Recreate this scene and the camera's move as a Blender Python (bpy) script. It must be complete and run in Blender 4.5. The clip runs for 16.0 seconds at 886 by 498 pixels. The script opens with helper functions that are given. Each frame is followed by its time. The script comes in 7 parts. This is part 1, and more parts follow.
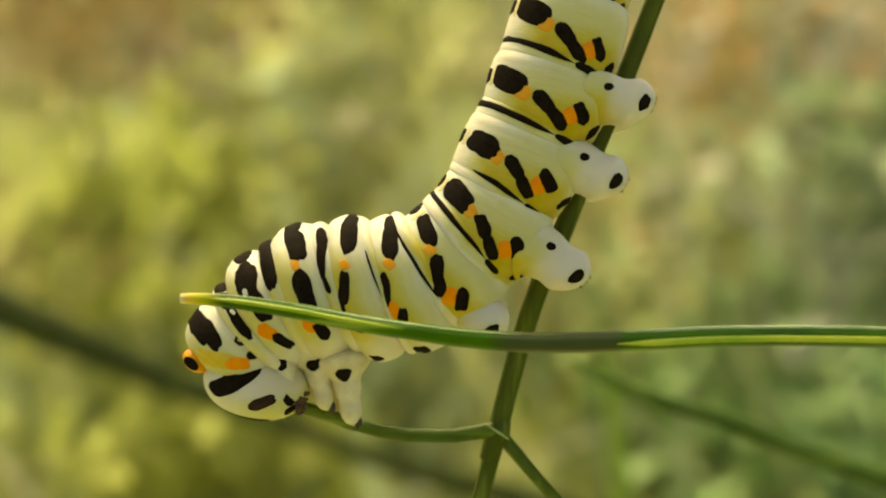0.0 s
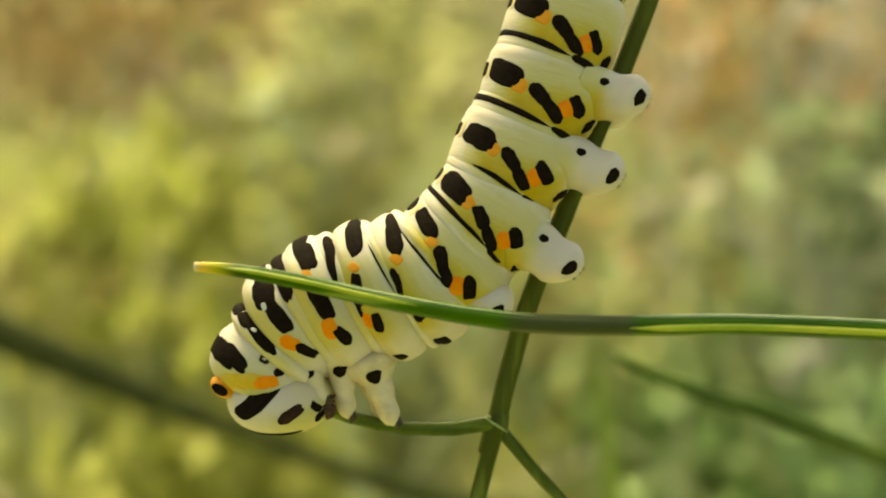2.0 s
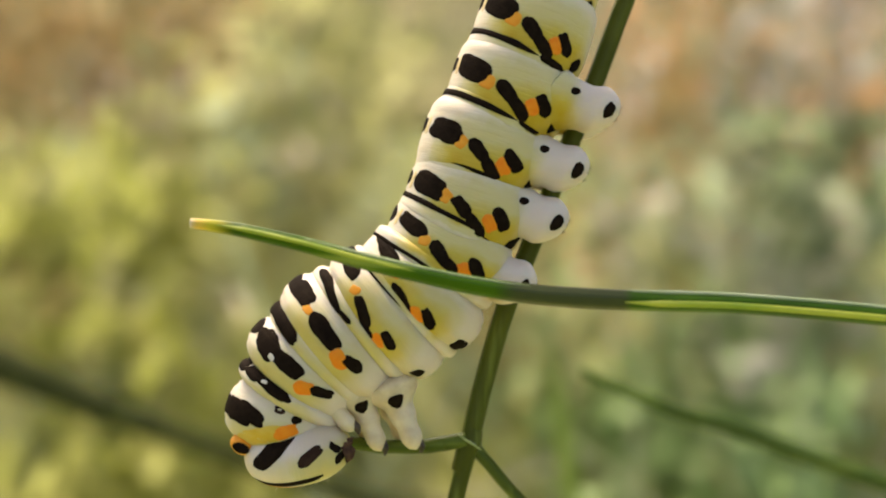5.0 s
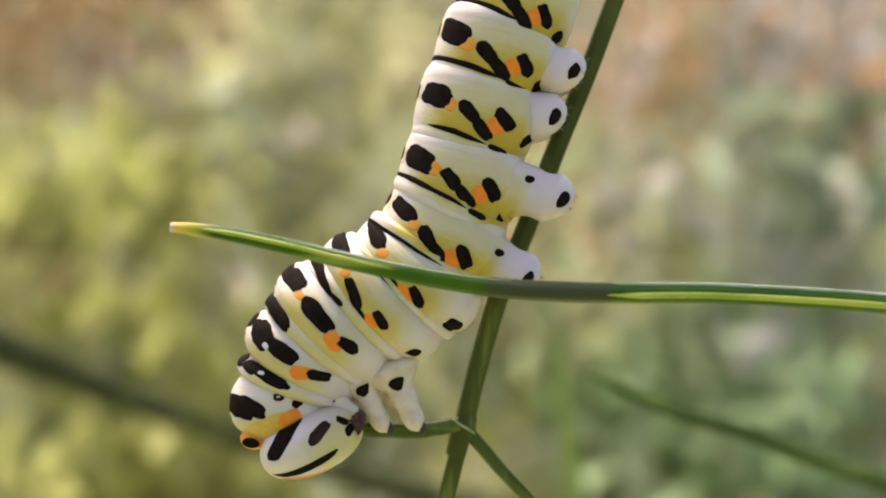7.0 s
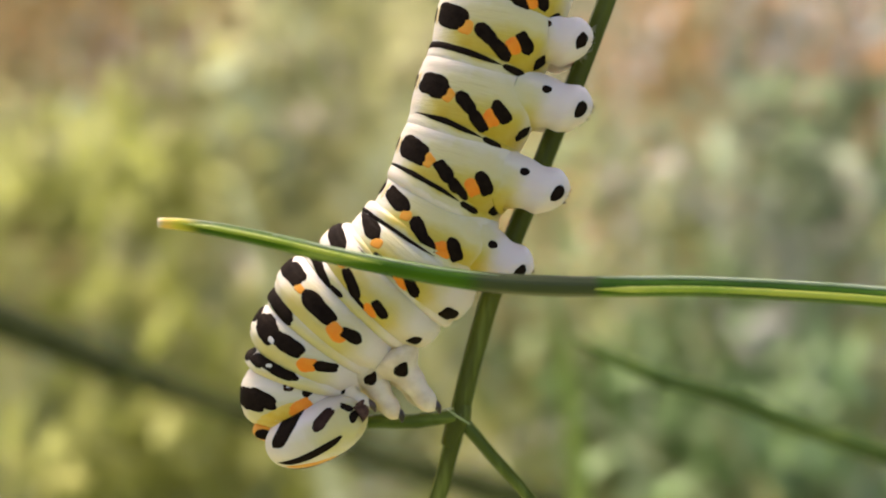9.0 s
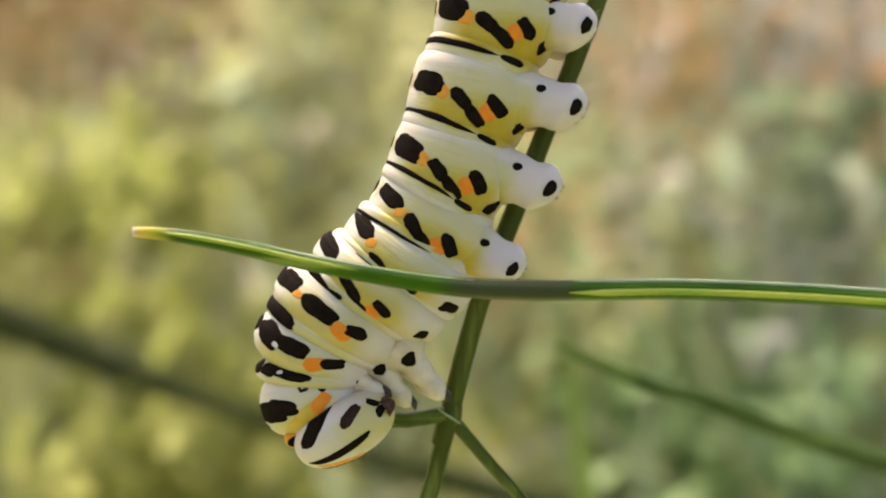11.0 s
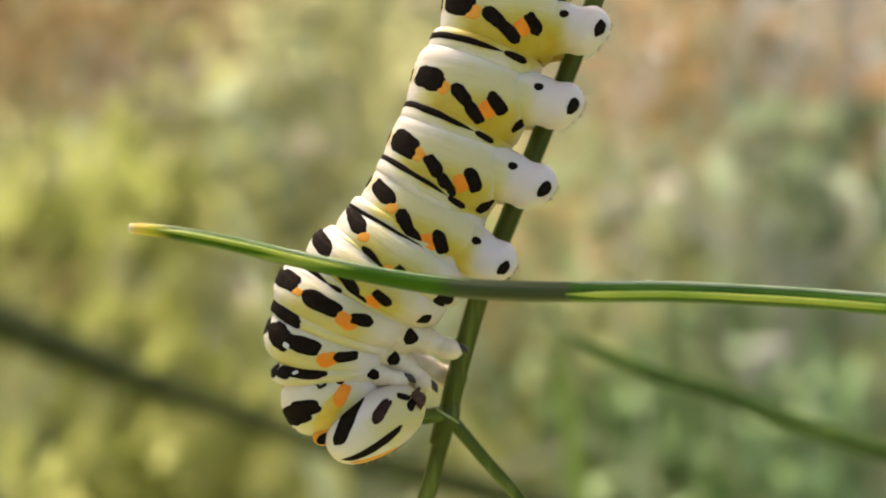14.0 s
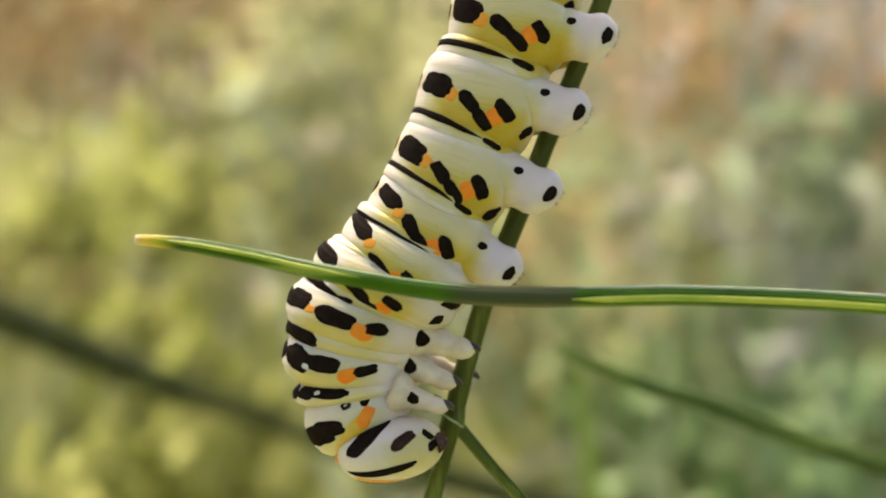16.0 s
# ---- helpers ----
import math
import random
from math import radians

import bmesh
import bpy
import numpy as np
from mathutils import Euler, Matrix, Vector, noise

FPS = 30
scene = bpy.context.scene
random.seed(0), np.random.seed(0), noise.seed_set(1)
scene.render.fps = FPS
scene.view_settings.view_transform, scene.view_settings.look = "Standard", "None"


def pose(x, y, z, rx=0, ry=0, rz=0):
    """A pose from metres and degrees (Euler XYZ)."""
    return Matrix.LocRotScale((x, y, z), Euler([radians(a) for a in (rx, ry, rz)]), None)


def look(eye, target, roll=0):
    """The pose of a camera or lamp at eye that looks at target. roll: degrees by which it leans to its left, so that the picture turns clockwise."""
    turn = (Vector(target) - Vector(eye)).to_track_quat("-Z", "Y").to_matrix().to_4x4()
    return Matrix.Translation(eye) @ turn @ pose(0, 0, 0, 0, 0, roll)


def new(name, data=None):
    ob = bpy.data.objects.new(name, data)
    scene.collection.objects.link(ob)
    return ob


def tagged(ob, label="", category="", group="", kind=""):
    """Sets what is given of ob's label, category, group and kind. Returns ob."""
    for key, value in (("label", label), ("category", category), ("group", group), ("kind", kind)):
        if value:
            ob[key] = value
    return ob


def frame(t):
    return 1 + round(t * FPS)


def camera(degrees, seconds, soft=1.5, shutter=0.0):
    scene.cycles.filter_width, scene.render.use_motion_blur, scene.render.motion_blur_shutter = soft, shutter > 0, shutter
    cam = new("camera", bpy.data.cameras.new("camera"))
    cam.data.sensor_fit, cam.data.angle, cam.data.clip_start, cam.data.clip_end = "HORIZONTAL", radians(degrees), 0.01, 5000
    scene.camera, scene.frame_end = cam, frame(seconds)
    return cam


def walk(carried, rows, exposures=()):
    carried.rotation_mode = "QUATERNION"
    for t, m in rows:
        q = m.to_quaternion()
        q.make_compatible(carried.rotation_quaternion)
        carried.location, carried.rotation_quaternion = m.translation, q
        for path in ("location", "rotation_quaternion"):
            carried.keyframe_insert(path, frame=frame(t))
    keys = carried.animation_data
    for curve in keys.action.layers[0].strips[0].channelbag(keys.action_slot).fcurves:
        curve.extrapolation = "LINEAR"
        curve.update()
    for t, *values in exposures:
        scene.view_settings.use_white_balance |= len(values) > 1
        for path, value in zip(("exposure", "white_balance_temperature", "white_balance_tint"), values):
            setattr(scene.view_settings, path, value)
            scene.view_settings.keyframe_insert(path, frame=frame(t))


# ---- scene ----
MM = 0.001
cam = camera(40, 16.0, soft=2.0)
cam.data.dof.use_dof = True
cam.data.dof.focus_distance = 0.0925
cam.data.dof.aperture_fstop = 17.0

# The subject's own space: x across, y away from the eye, z upward, origin at the caterpillar.
SUBJECT = pose(0, 0, 0.45, -10, 0, 0) @ Matrix.Translation((0, 0.0962, 0))

walk(cam, (
    (0.0, pose(0, 0, 0.45, 78.936, 0, 1.891)),
    (0.5, pose(0, 0, 0.45, 79.202, 0, 2.026)),
    (1.0, pose(0, 0, 0.45, 79.468, 0, 1.837)),
    (1.5, pose(0, 0, 0.45, 79.601, 0, 1.621)),
    (2.0, pose(0, 0, 0.45, 80.000, 0, 1.540)),
    (2.5, pose(0, 0, 0.45, 80.718, 0, 1.405)),
    (3.0, pose(0, 0, 0.45, 80.851, 0, 1.215)),
    (3.5, pose(0, 0, 0.45, 81.091, 0, 0.945)),
    (4.0, pose(0, 0, 0.45, 80.904, 0, 0.000)),
    (6.5, pose(0, 0, 0.45, 79.787, 0, -0.675)),
    (7.0, pose(0, 0, 0.45, 79.468, 0, -0.405)),
    (7.5, pose(0, 0, 0.45, 79.255, 0, -0.270)),
    (8.0, pose(0, 0, 0.45, 79.042, 0, -0.108)),
    (8.5, pose(0, 0, 0.45, 78.936, 0, 0.000)),
    (9.0, pose(0, 0, 0.45, 78.776, 0, -0.189)),
    (11.5, pose(0, 0, 0.45, 79.734, 0, 0.216)),
    (12.0, pose(0, 0, 0.45, 80.080, 0, 0.270)),
    (12.5, pose(0, 0, 0.45, 80.053, 0, 0.135)),
    (13.0, pose(0, 0, 0.45, 80.133, 0, 0.162)),
    (13.5, pose(0, 0, 0.45, 80.000, 0, 0.000)),
    (14.0, pose(0, 0, 0.45, 79.894, 0, -0.162)),
    (14.5, pose(0, 0, 0.45, 80.053, 0, 0.270)),
    (15.0, pose(0, 0, 0.45, 80.053, 0, 0.432)),
    (15.5, pose(0, 0, 0.45, 79.840, 0, 0.648)),
    (16.0, pose(0, 0, 0.45, 79.787, 0, 0.540)),
), exposures=((0.0, 0.82, 11800, -12), (2.0, 0.88, 11300, -11), (4.0, 0.93, 9300, 0), (6.5, 1.02, 6550, 24), (8.0, 1.05, 6750, 22), (12.0, 1.03, 7150, 15), (16.0, 1.03, 7200, 14)))

# ---- daylight ----
world = bpy.data.worlds.new("sky")
scene.world = world
world.use_nodes = True
wn = world.node_tree.nodes
sky = wn.new("ShaderNodeTexSky")
sky.sky_type, sky.sun_disc = "NISHITA", False
sky.sun_elevation, sky.sun_rotation = radians(58), radians(-20)
sky.dust_density, sky.ozone_density = 4.0, 0.8
wn["Background"].inputs["Strength"].default_value = 0.15
world.node_tree.links.new(sky.outputs[0], wn["Background"].inputs["Color"])
sun = new("sun", bpy.data.lights.new("sun", "SUN"))
sun.data.energy, sun.data.angle, sun.data.color = 2.3, radians(22), (1.0, 0.92, 0.78)
sun.matrix_basis = look((-0.5, 1.3, 2.3), (0, 0, 0))


# ---- materials ----
class Nodes:
    """A small node-tree builder."""

    def __init__(self, name):
        self.mat = bpy.data.materials.new(name)
        self.mat.use_nodes = True
        self.tree = self.mat.node_tree
        self.bsdf = self.tree.nodes["Principled BSDF"]

    def add(self, kind, **inputs):
        node = self.tree.nodes.new(kind)
        for key, value in inputs.items():
            self.feed(node.inputs[key.replace("_", " ")], value)
        return node

    def feed(self, socket, value):
        if isinstance(value, bpy.types.NodeSocket):
            self.tree.links.new(value, socket)
        else:
            socket.default_value = value

    def math(self, op, a, b=0.0, clamp=False):
        node = self.tree.nodes.new("ShaderNodeMath")
        node.operation, node.use_clamp = op, clamp
        self.feed(node.inputs[0], a)
        self.feed(node.inputs[1], b)
        return node.outputs[0]

    def ramp(self, fac, *stops):
        node = self.tree.nodes.new("ShaderNodeValToRGB")
        els = node.color_ramp.elements
        while len(els) < len(stops):
            els.new(0.5)
        for el, (at, col) in zip(els, stops):
            el.position, el.color = at, (*col, 1) if len(col) == 3 else col
        self.feed(node.inputs[0], fac)
        return node.outputs[0]

    def span(self, value, a, b):
        """0 at a, 1 at b, smooth between."""
        node = self.tree.nodes.new("ShaderNodeMapRange")
        node.interpolation_type = "SMOOTHSTEP"
        for key, v in (("Value", value), ("From Min", a), ("From Max", b)):
            self.feed(node.inputs[key], v)
        return node.outputs["Result"]

    def mix(self, fac, a, b):
        node = self.tree.nodes.new("ShaderNodeMix")
        node.data_type = "RGBA"
        self.feed(node.inputs[0], fac)
        for sock, v in ((node.inputs[6], a), (node.inputs[7], b)):
            self.feed(sock, v if isinstance(v, bpy.types.NodeSocket) else (*v, 1))
        return node.outputs[2]

    def coords(self):
        return self.tree.nodes.new("ShaderNodeTexCoord").outputs["Object"]

    def noise(self, scale, detail=2.0, rough=0.5, vector=None):
        node = self.tree.nodes.new("ShaderNodeTexNoise")
        self.feed(node.inputs["Vector"], vector or self.coords())
        for key, v in (("Scale", scale), ("Detail", detail), ("Roughness", rough)):
            node.inputs[key].default_value = v
        return node.outputs["Fac"]

    def stretch(self, sx, sy, sz):
        node = self.tree.nodes.new("ShaderNodeMapping")
        self.feed(node.inputs["Vector"], self.coords())
        node.inputs["Scale"].default_value = (sx, sy, sz)
        return node.outputs[0]

    def bump(self, height, strength, distance):
        node = self.tree.nodes.new("ShaderNodeBump")
        self.feed(node.inputs["Height"], height)
        node.inputs["Strength"].default_value, node.inputs["Distance"].default_value = strength, distance
        self.tree.links.new(node.outputs[0], self.bsdf.inputs["Normal"])

    def done(self, colour=None, rough=0.5, sss=0.0, radius=0.0008, coat=0.0, spec=0.5):
        if colour is not None:
            self.feed(self.bsdf.inputs["Base Color"], colour if isinstance(colour, bpy.types.NodeSocket) else (*colour, 1))
        self.feed(self.bsdf.inputs["Roughness"], rough)
        self.bsdf.inputs["Specular IOR Level"].default_value = spec
        if sss:
            self.bsdf.inputs["Subsurface Weight"].default_value = sss
            self.bsdf.inputs["Subsurface Radius"].default_value = (1.0, 0.66, 0.36)
            self.bsdf.inputs["Subsurface Scale"].default_value = radius
        if coat:
            self.bsdf.inputs["Coat Weight"].default_value, self.bsdf.inputs["Coat Roughness"].default_value = coat, 0.25
        return self.mat


def skin_material(name, half, radius, yellow, low, shift=(0.0, 0.0)):
    """Caterpillar skin: white towards the rear fold and the back, pale green and then yellow on the front of the flank, creased across.
    shift: where the part's own origin lies in its body ring (m), so that a proleg carries on the colours of its ring."""
    n = Nodes(name)
    xyz = n.add("ShaderNodeSeparateXYZ", Vector=n.coords())
    warp = n.math("MULTIPLY", n.math("SUBTRACT", n.noise(380, 3), 0.5), 0.0022)
    x = n.math("ADD", n.math("ADD", xyz.outputs[0], shift[0]), warp)
    z = n.math("ADD", n.math("ADD", xyz.outputs[2], shift[1]), warp)
    front = n.span(x, half * 0.72, half * -0.75)
    tail_fold = n.span(x, half * 0.30, half * 1.0)
    flank = n.math("MULTIPLY", n.span(z, radius * 0.98, radius * 0.42), n.span(z, radius * (low - 0.46), radius * (low - 0.10)))
    soft = n.math("MULTIPLY", n.math("SUBTRACT", 1.0, tail_fold), 0.30)
    mask = n.math("MULTIPLY", n.math("MULTIPLY", n.math("MAXIMUM", front, soft), flank), yellow)
    mask = n.math("MULTIPLY", mask, n.math("ADD", 0.66, n.math("MULTIPLY", n.noise(420, 3), 0.68)), clamp=True)
    pale = n.mix(n.noise(900, 3), (0.675, 0.578, 0.416), (0.74, 0.647, 0.523))
    lime = n.ramp(mask, (0.0, (0.647, 0.574, 0.379)), (0.38, (0.611, 0.518, 0.213)), (0.72, (0.574, 0.43, 0.06)), (1.0, (0.518, 0.342, 0.011)))
    colour = n.mix(n.span(mask, 0.0, 0.22), pale, lime)
    belly = n.span(z, radius * low, radius * (low - 0.42))
    white = n.mix(n.noise(500, 4), (0.666, 0.56, 0.472), (0.722, 0.62, 0.546))
    warm = n.math("MULTIPLY", n.math("MULTIPLY", n.span(x, half * 0.1, half * -0.9), n.span(z, radius * -1.5, radius * -0.9)), 0.7 * min(1.0, yellow))
    colour = n.mix(n.math("MULTIPLY", belly, 0.92), colour, n.mix(warm, white, (0.574, 0.435, 0.139)))
    crease = n.noise(900, 4, 0.6, n.stretch(2.4, 0.30, 0.30))
    grain = n.noise(9000, 2)
    n.bump(n.math("ADD", crease, n.math("MULTIPLY", grain, 0.12)), 0.45, 0.00018)
    return n.done(colour, n.math("ADD", 0.38, n.math("MULTIPLY", grain, 0.2)), sss=0.36, radius=0.0010, spec=0.4)


def plain_material(name, a, b, scale, rough=0.5, sss=0.0, spec=0.5, bump=0.0, coat=0.0):
    n = Nodes(name)
    fac = n.noise(scale, 4, 0.6)
    if bump:
        n.bump(n.noise(scale * 3, 3), 0.5, bump)
    return n.done(n.mix(n.span(fac, 0.3, 0.7), a, b), rough, sss=sss, spec=spec, coat=coat)


BLACK = plain_material("black_pigment", (0.009, 0.0055, 0.0035), (0.016, 0.010, 0.006), 1500, 0.75, spec=0.03, bump=0.00008)
ORANGE = plain_material("orange_pigment", (0.86, 0.215, 0.006), (0.88, 0.28, 0.014), 900, 0.5, spec=0.3)
CREAM = plain_material("cream_pigment", (0.70, 0.52, 0.22), (0.74, 0.60, 0.32), 900, 0.5, sss=0.1, spec=0.3)
AMBER = plain_material("amber_pigment", (0.78, 0.28, 0.012), (0.80, 0.37, 0.035), 900, 0.5, spec=0.3)
FLESH = plain_material("pale_flesh", (0.58, 0.53, 0.42), (0.65, 0.61, 0.53), 500, 0.42, sss=0.3, spec=0.4, bump=0.0001)
LEG_FLESH = plain_material("leg_flesh", (0.60, 0.48, 0.31), (0.74, 0.625, 0.45), 700, 0.42, sss=0.3, bump=0.0001)
YELLOW = plain_material("yellow_pigment", (0.64, 0.40, 0.03), (0.68, 0.50, 0.10), 500, 0.45, sss=0.1)
MOUTH = plain_material("mouth_flesh", (0.030, 0.013, 0.008), (0.13, 0.065, 0.038), 900, 0.7, spec=0.15)
BRISTLE = plain_material("pale_hair", (0.42, 0.36, 0.26), (0.60, 0.54, 0.42), 900, 0.5)
BROWN = plain_material("brown_pigment", (0.024, 0.012, 0.008), (0.045, 0.024, 0.016), 900, 0.75, spec=0.04, bump=0.00008)
CLAW = plain_material("dark_claw", (0.02, 0.012, 0.008), (0.07, 0.04, 0.025), 1200, 0.4)


def stalk_material(name, dark, light, streak, tip=None, along=None, gloss=0.14, rough=0.42):
    """Ribbed green stalk: long pale streaks, darker stretches, an optional yellowed tip at its low x end."""
    n = Nodes(name)
    xyz = n.add("ShaderNodeSeparateXYZ", Vector=n.coords())
    patch = n.noise(70, 3, 0.6)
    colour = n.mix(n.span(patch, 0.36, 0.64), dark, light)
    lines = n.noise(400, 3, 0.5, n.stretch(0.06, 1, 1) if along == "x" else n.stretch(1, 1, 0.06))
    colour = n.mix(n.math("MULTIPLY", n.span(lines, 0.52, 0.66), streak), colour, (0.42, 0.50, 0.10))
    if tip is not None:
        colour = n.mix(n.span(xyz.outputs[0], tip + 0.0034, tip + 0.0012), colour, (0.52, 0.46, 0.035))
        colour = n.mix(n.span(xyz.outputs[0], tip + 0.0016, tip + 0.0006), colour, (0.74, 0.50, 0.08))
        colour = n.mix(n.span(xyz.outputs[0], tip + 0.0006, tip - 0.0002), colour, (0.70, 0.62, 0.47))
        brown = n.math("MULTIPLY", n.span(xyz.outputs[0], 0.0020, 0.0042), n.span(xyz.outputs[0], 0.0124, 0.0114))
        colour = n.mix(n.math("MULTIPLY", brown, 0.85), colour, (0.062, 0.066, 0.026))
    n.bump(n.noise(2500, 3), 0.3, 0.00008)
    return n.done(colour, rough, sss=0.06, spec=gloss)


STEM_GREEN = stalk_material("stem_green", (0.054, 0.064, 0.007), (0.094, 0.108, 0.014), 0.35)
BRANCH_GREEN = stalk_material("branch_green", (0.062, 0.088, 0.012), (0.105, 0.135, 0.022), 0.3)
TWIG_GREEN = stalk_material("twig_green", (0.042, 0.068, 0.007), (0.072, 0.108, 0.013), 0.3, along="x")
FRONT_GREEN = stalk_material("front_stalk_green", (0.024, 0.075, 0.0012), (0.058, 0.145, 0.003), 0.5, tip=-0.0195, along="x", gloss=0.16, rough=0.34)
FAR_DARK = stalk_material("shaded_stalk_green", (0.033, 0.040, 0.014), (0.058, 0.067, 0.023), 0.1, along="x", gloss=0.02)
THIN_GREEN = stalk_material("thin_stalk_green", (0.052, 0.088, 0.020), (0.075, 0.120, 0.028), 0.3, along="x", gloss=0.05)
TIP_GREEN = stalk_material("pale_tip_green", (0.085, 0.135, 0.030), (0.125, 0.185, 0.045), 0.3, along="x", gloss=0.05)
SHOOT_GREEN = stalk_material("young_shoot_green", (0.20, 0.28, 0.05), (0.32, 0.40, 0.09), 0.4, gloss=0.1)
RIB_PALE = plain_material("rib_or_glint", (0.22, 0.34, 0.012), (0.46, 0.50, 0.05), 160, 0.4)
# highlight of the stalk's upper edge, put into the colour of a thin strip
RIB_GLINT = plain_material("whitish_glint", (0.24, 0.32, 0.14), (0.42, 0.47, 0.28), 200, 0.4)
STEM_RIB = plain_material("pale_stem_rib", (0.060, 0.080, 0.010), (0.13, 0.155, 0.026), 120, 0.45, spec=0.2)
NODE_PALE = plain_material("pale_node_rim", (0.24, 0.30, 0.10), (0.36, 0.42, 0.16), 800, 0.4)


def leaf_material(name, *cols):
    """Leaves and dry blades: each one its own tone."""
    n = Nodes(name)
    geo = n.tree.nodes.new("ShaderNodeNewGeometry")
    stops = [(i / (len(cols) - 1), c) for i, c in enumerate(cols)]
    colour = n.ramp(geo.outputs["Random Per Island"], *stops)
    colour = n.mix(n.math("MULTIPLY", n.noise(60, 3), 0.25), colour, (0.38, 0.36, 0.19))
    glow = n.add("ShaderNodeBsdfTranslucent", Color=colour)
    both = n.tree.nodes.new("ShaderNodeMixShader")
    both.inputs[0].default_value = 0.86
    mat = n.done(colour, 0.55, spec=0.3)
    n.tree.links.new(n.bsdf.outputs[0], both.inputs[1])
    n.tree.links.new(glow.outputs[0], both.inputs[2])
    n.tree.links.new(both.outputs[0], n.tree.nodes["Material Output"].inputs[0])
    return mat


LEAVES = {
    "lime": leaf_material("lime_leaves", (0.25, 0.29, 0.05), (0.31, 0.345, 0.085), (0.35, 0.375, 0.125), (0.33, 0.335, 0.105)),
    "olive": leaf_material("olive_leaves", (0.31, 0.325, 0.13), (0.37, 0.38, 0.18), (0.42, 0.42, 0.23)),
    "tan": leaf_material("dry_tan_blades", (0.22, 0.15, 0.062), (0.27, 0.185, 0.08), (0.30, 0.215, 0.10), (0.24, 0.19, 0.08)),
    "sage": leaf_material("sage_leaves", (0.26, 0.34, 0.21), (0.32, 0.395, 0.26), (0.38, 0.44, 0.32)),
    "green": leaf_material("green_leaves", (0.24, 0.40, 0.17), (0.31, 0.47, 0.22), (0.40, 0.54, 0.30)),
    # the green leaves again, with shade put into their colour
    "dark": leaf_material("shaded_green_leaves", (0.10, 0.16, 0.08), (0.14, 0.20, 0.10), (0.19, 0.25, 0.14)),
    "rust": leaf_material("rusty_dry_leaves", (0.42, 0.21, 0.09), (0.50, 0.28, 0.14), (0.48, 0.34, 0.21)),
    "pale": leaf_material("pale_dry_flowers", (0.50, 0.47, 0.42), (0.60, 0.56, 0.52), (0.55, 0.52, 0.46)),
    "grey": leaf_material("greyish_dry_stems", (0.27, 0.235, 0.225), (0.35, 0.31, 0.30), (0.32, 0.285, 0.27)),
    "ash": leaf_material("ashen_leaves", (0.36, 0.375, 0.37), (0.42, 0.43, 0.43), (0.40, 0.42, 0.40)),
    "moss": leaf_material("mossy_green_leaves", (0.34, 0.365, 0.13), (0.41, 0.43, 0.18), (0.46, 0.47, 0.25)),
}


# ---- mesh helpers ----
def mesh_of(name, bm, material):
    me = bpy.data.meshes.new(name)
    bmesh.ops.recalc_face_normals(bm, faces=bm.faces)
    bm.to_mesh(me)
    bm.free()
    me.materials.append(material)
    me.polygons.foreach_set("use_smooth", [True] * len(me.polygons))
    return me


def part(name, bm, material, parent=None, label=""):
    ob = new(name, mesh_of(name, bm, material))
    if parent:
        ob.parent = parent
    return tagged(ob, label)


def grid(bm, rows, closed=True):
    """Quads over rows of points; each row is a closed loop."""
    vs = [[bm.verts.new(p) for p in row] for row in rows]
    for a, b in zip(vs, vs[1:]):
        for i in range(len(a) if closed else len(a) - 1):
            j = (i + 1) % len(a)
            bm.faces.new((a[i], a[j], b[j], b[i]))
    return vs


def smooth_line(points, steps=8):
    """Catmull-Rom through the points."""
    p = [Vector(q) for q in points]
    p = [2 * p[0] - p[1], *p, 2 * p[-1] - p[-2]]
    out = []
    for a, b, c, d in zip(p, p[1:], p[2:], p[3:]):
        for k in range(steps):
            t = k / steps
            out.append(0.5 * (2 * b + (c - a) * t + (2 * a - 5 * b + 4 * c - d) * t * t + (3 * b - a - 3 * c + d) * t ** 3))
    return out + [p[-2]]


def tube_mesh(points, radius, steps=8, sides=20, ribs=0.0, rib_count=7):
    """A closed, ribbed tube along points (mm); radius: a number or one for each point (mm)."""
    line = smooth_line(points, steps)
    radii = [radius] * len(points) if isinstance(radius, (int, float)) else list(radius)
    bm, rows = bmesh.new(), []
    side = Vector((0, 1, 0))
    for i, p in enumerate(line):
        way = (line[min(i + 1, len(line) - 1)] - line[max(i - 1, 0)]).normalized()
        up = side.cross(way).normalized()
        out = way.cross(up).normalized()
        at = i / steps
        k = min(int(at), len(radii) - 2)
        r = radii[k] + (radii[k + 1] - radii[k]) * (at - k)
        r *= 1 + 0.03 * noise.noise(p * 0.35)
        rows.append([(p + (up * math.cos(a) + out * math.sin(a)) * r * (1 + ribs * math.cos(rib_count * a))) * MM
                     for a in (2 * math.pi * s / sides for s in range(sides))])
    vs = grid(bm, rows)
    for loop in (vs[0], vs[-1]):
        centre = bm.verts.new(sum((v.co for v in loop), Vector()) / len(loop))
        for i in range(len(loop)):
            bm.faces.new((loop[i], loop[(i + 1) % len(loop)], centre))
    return bm


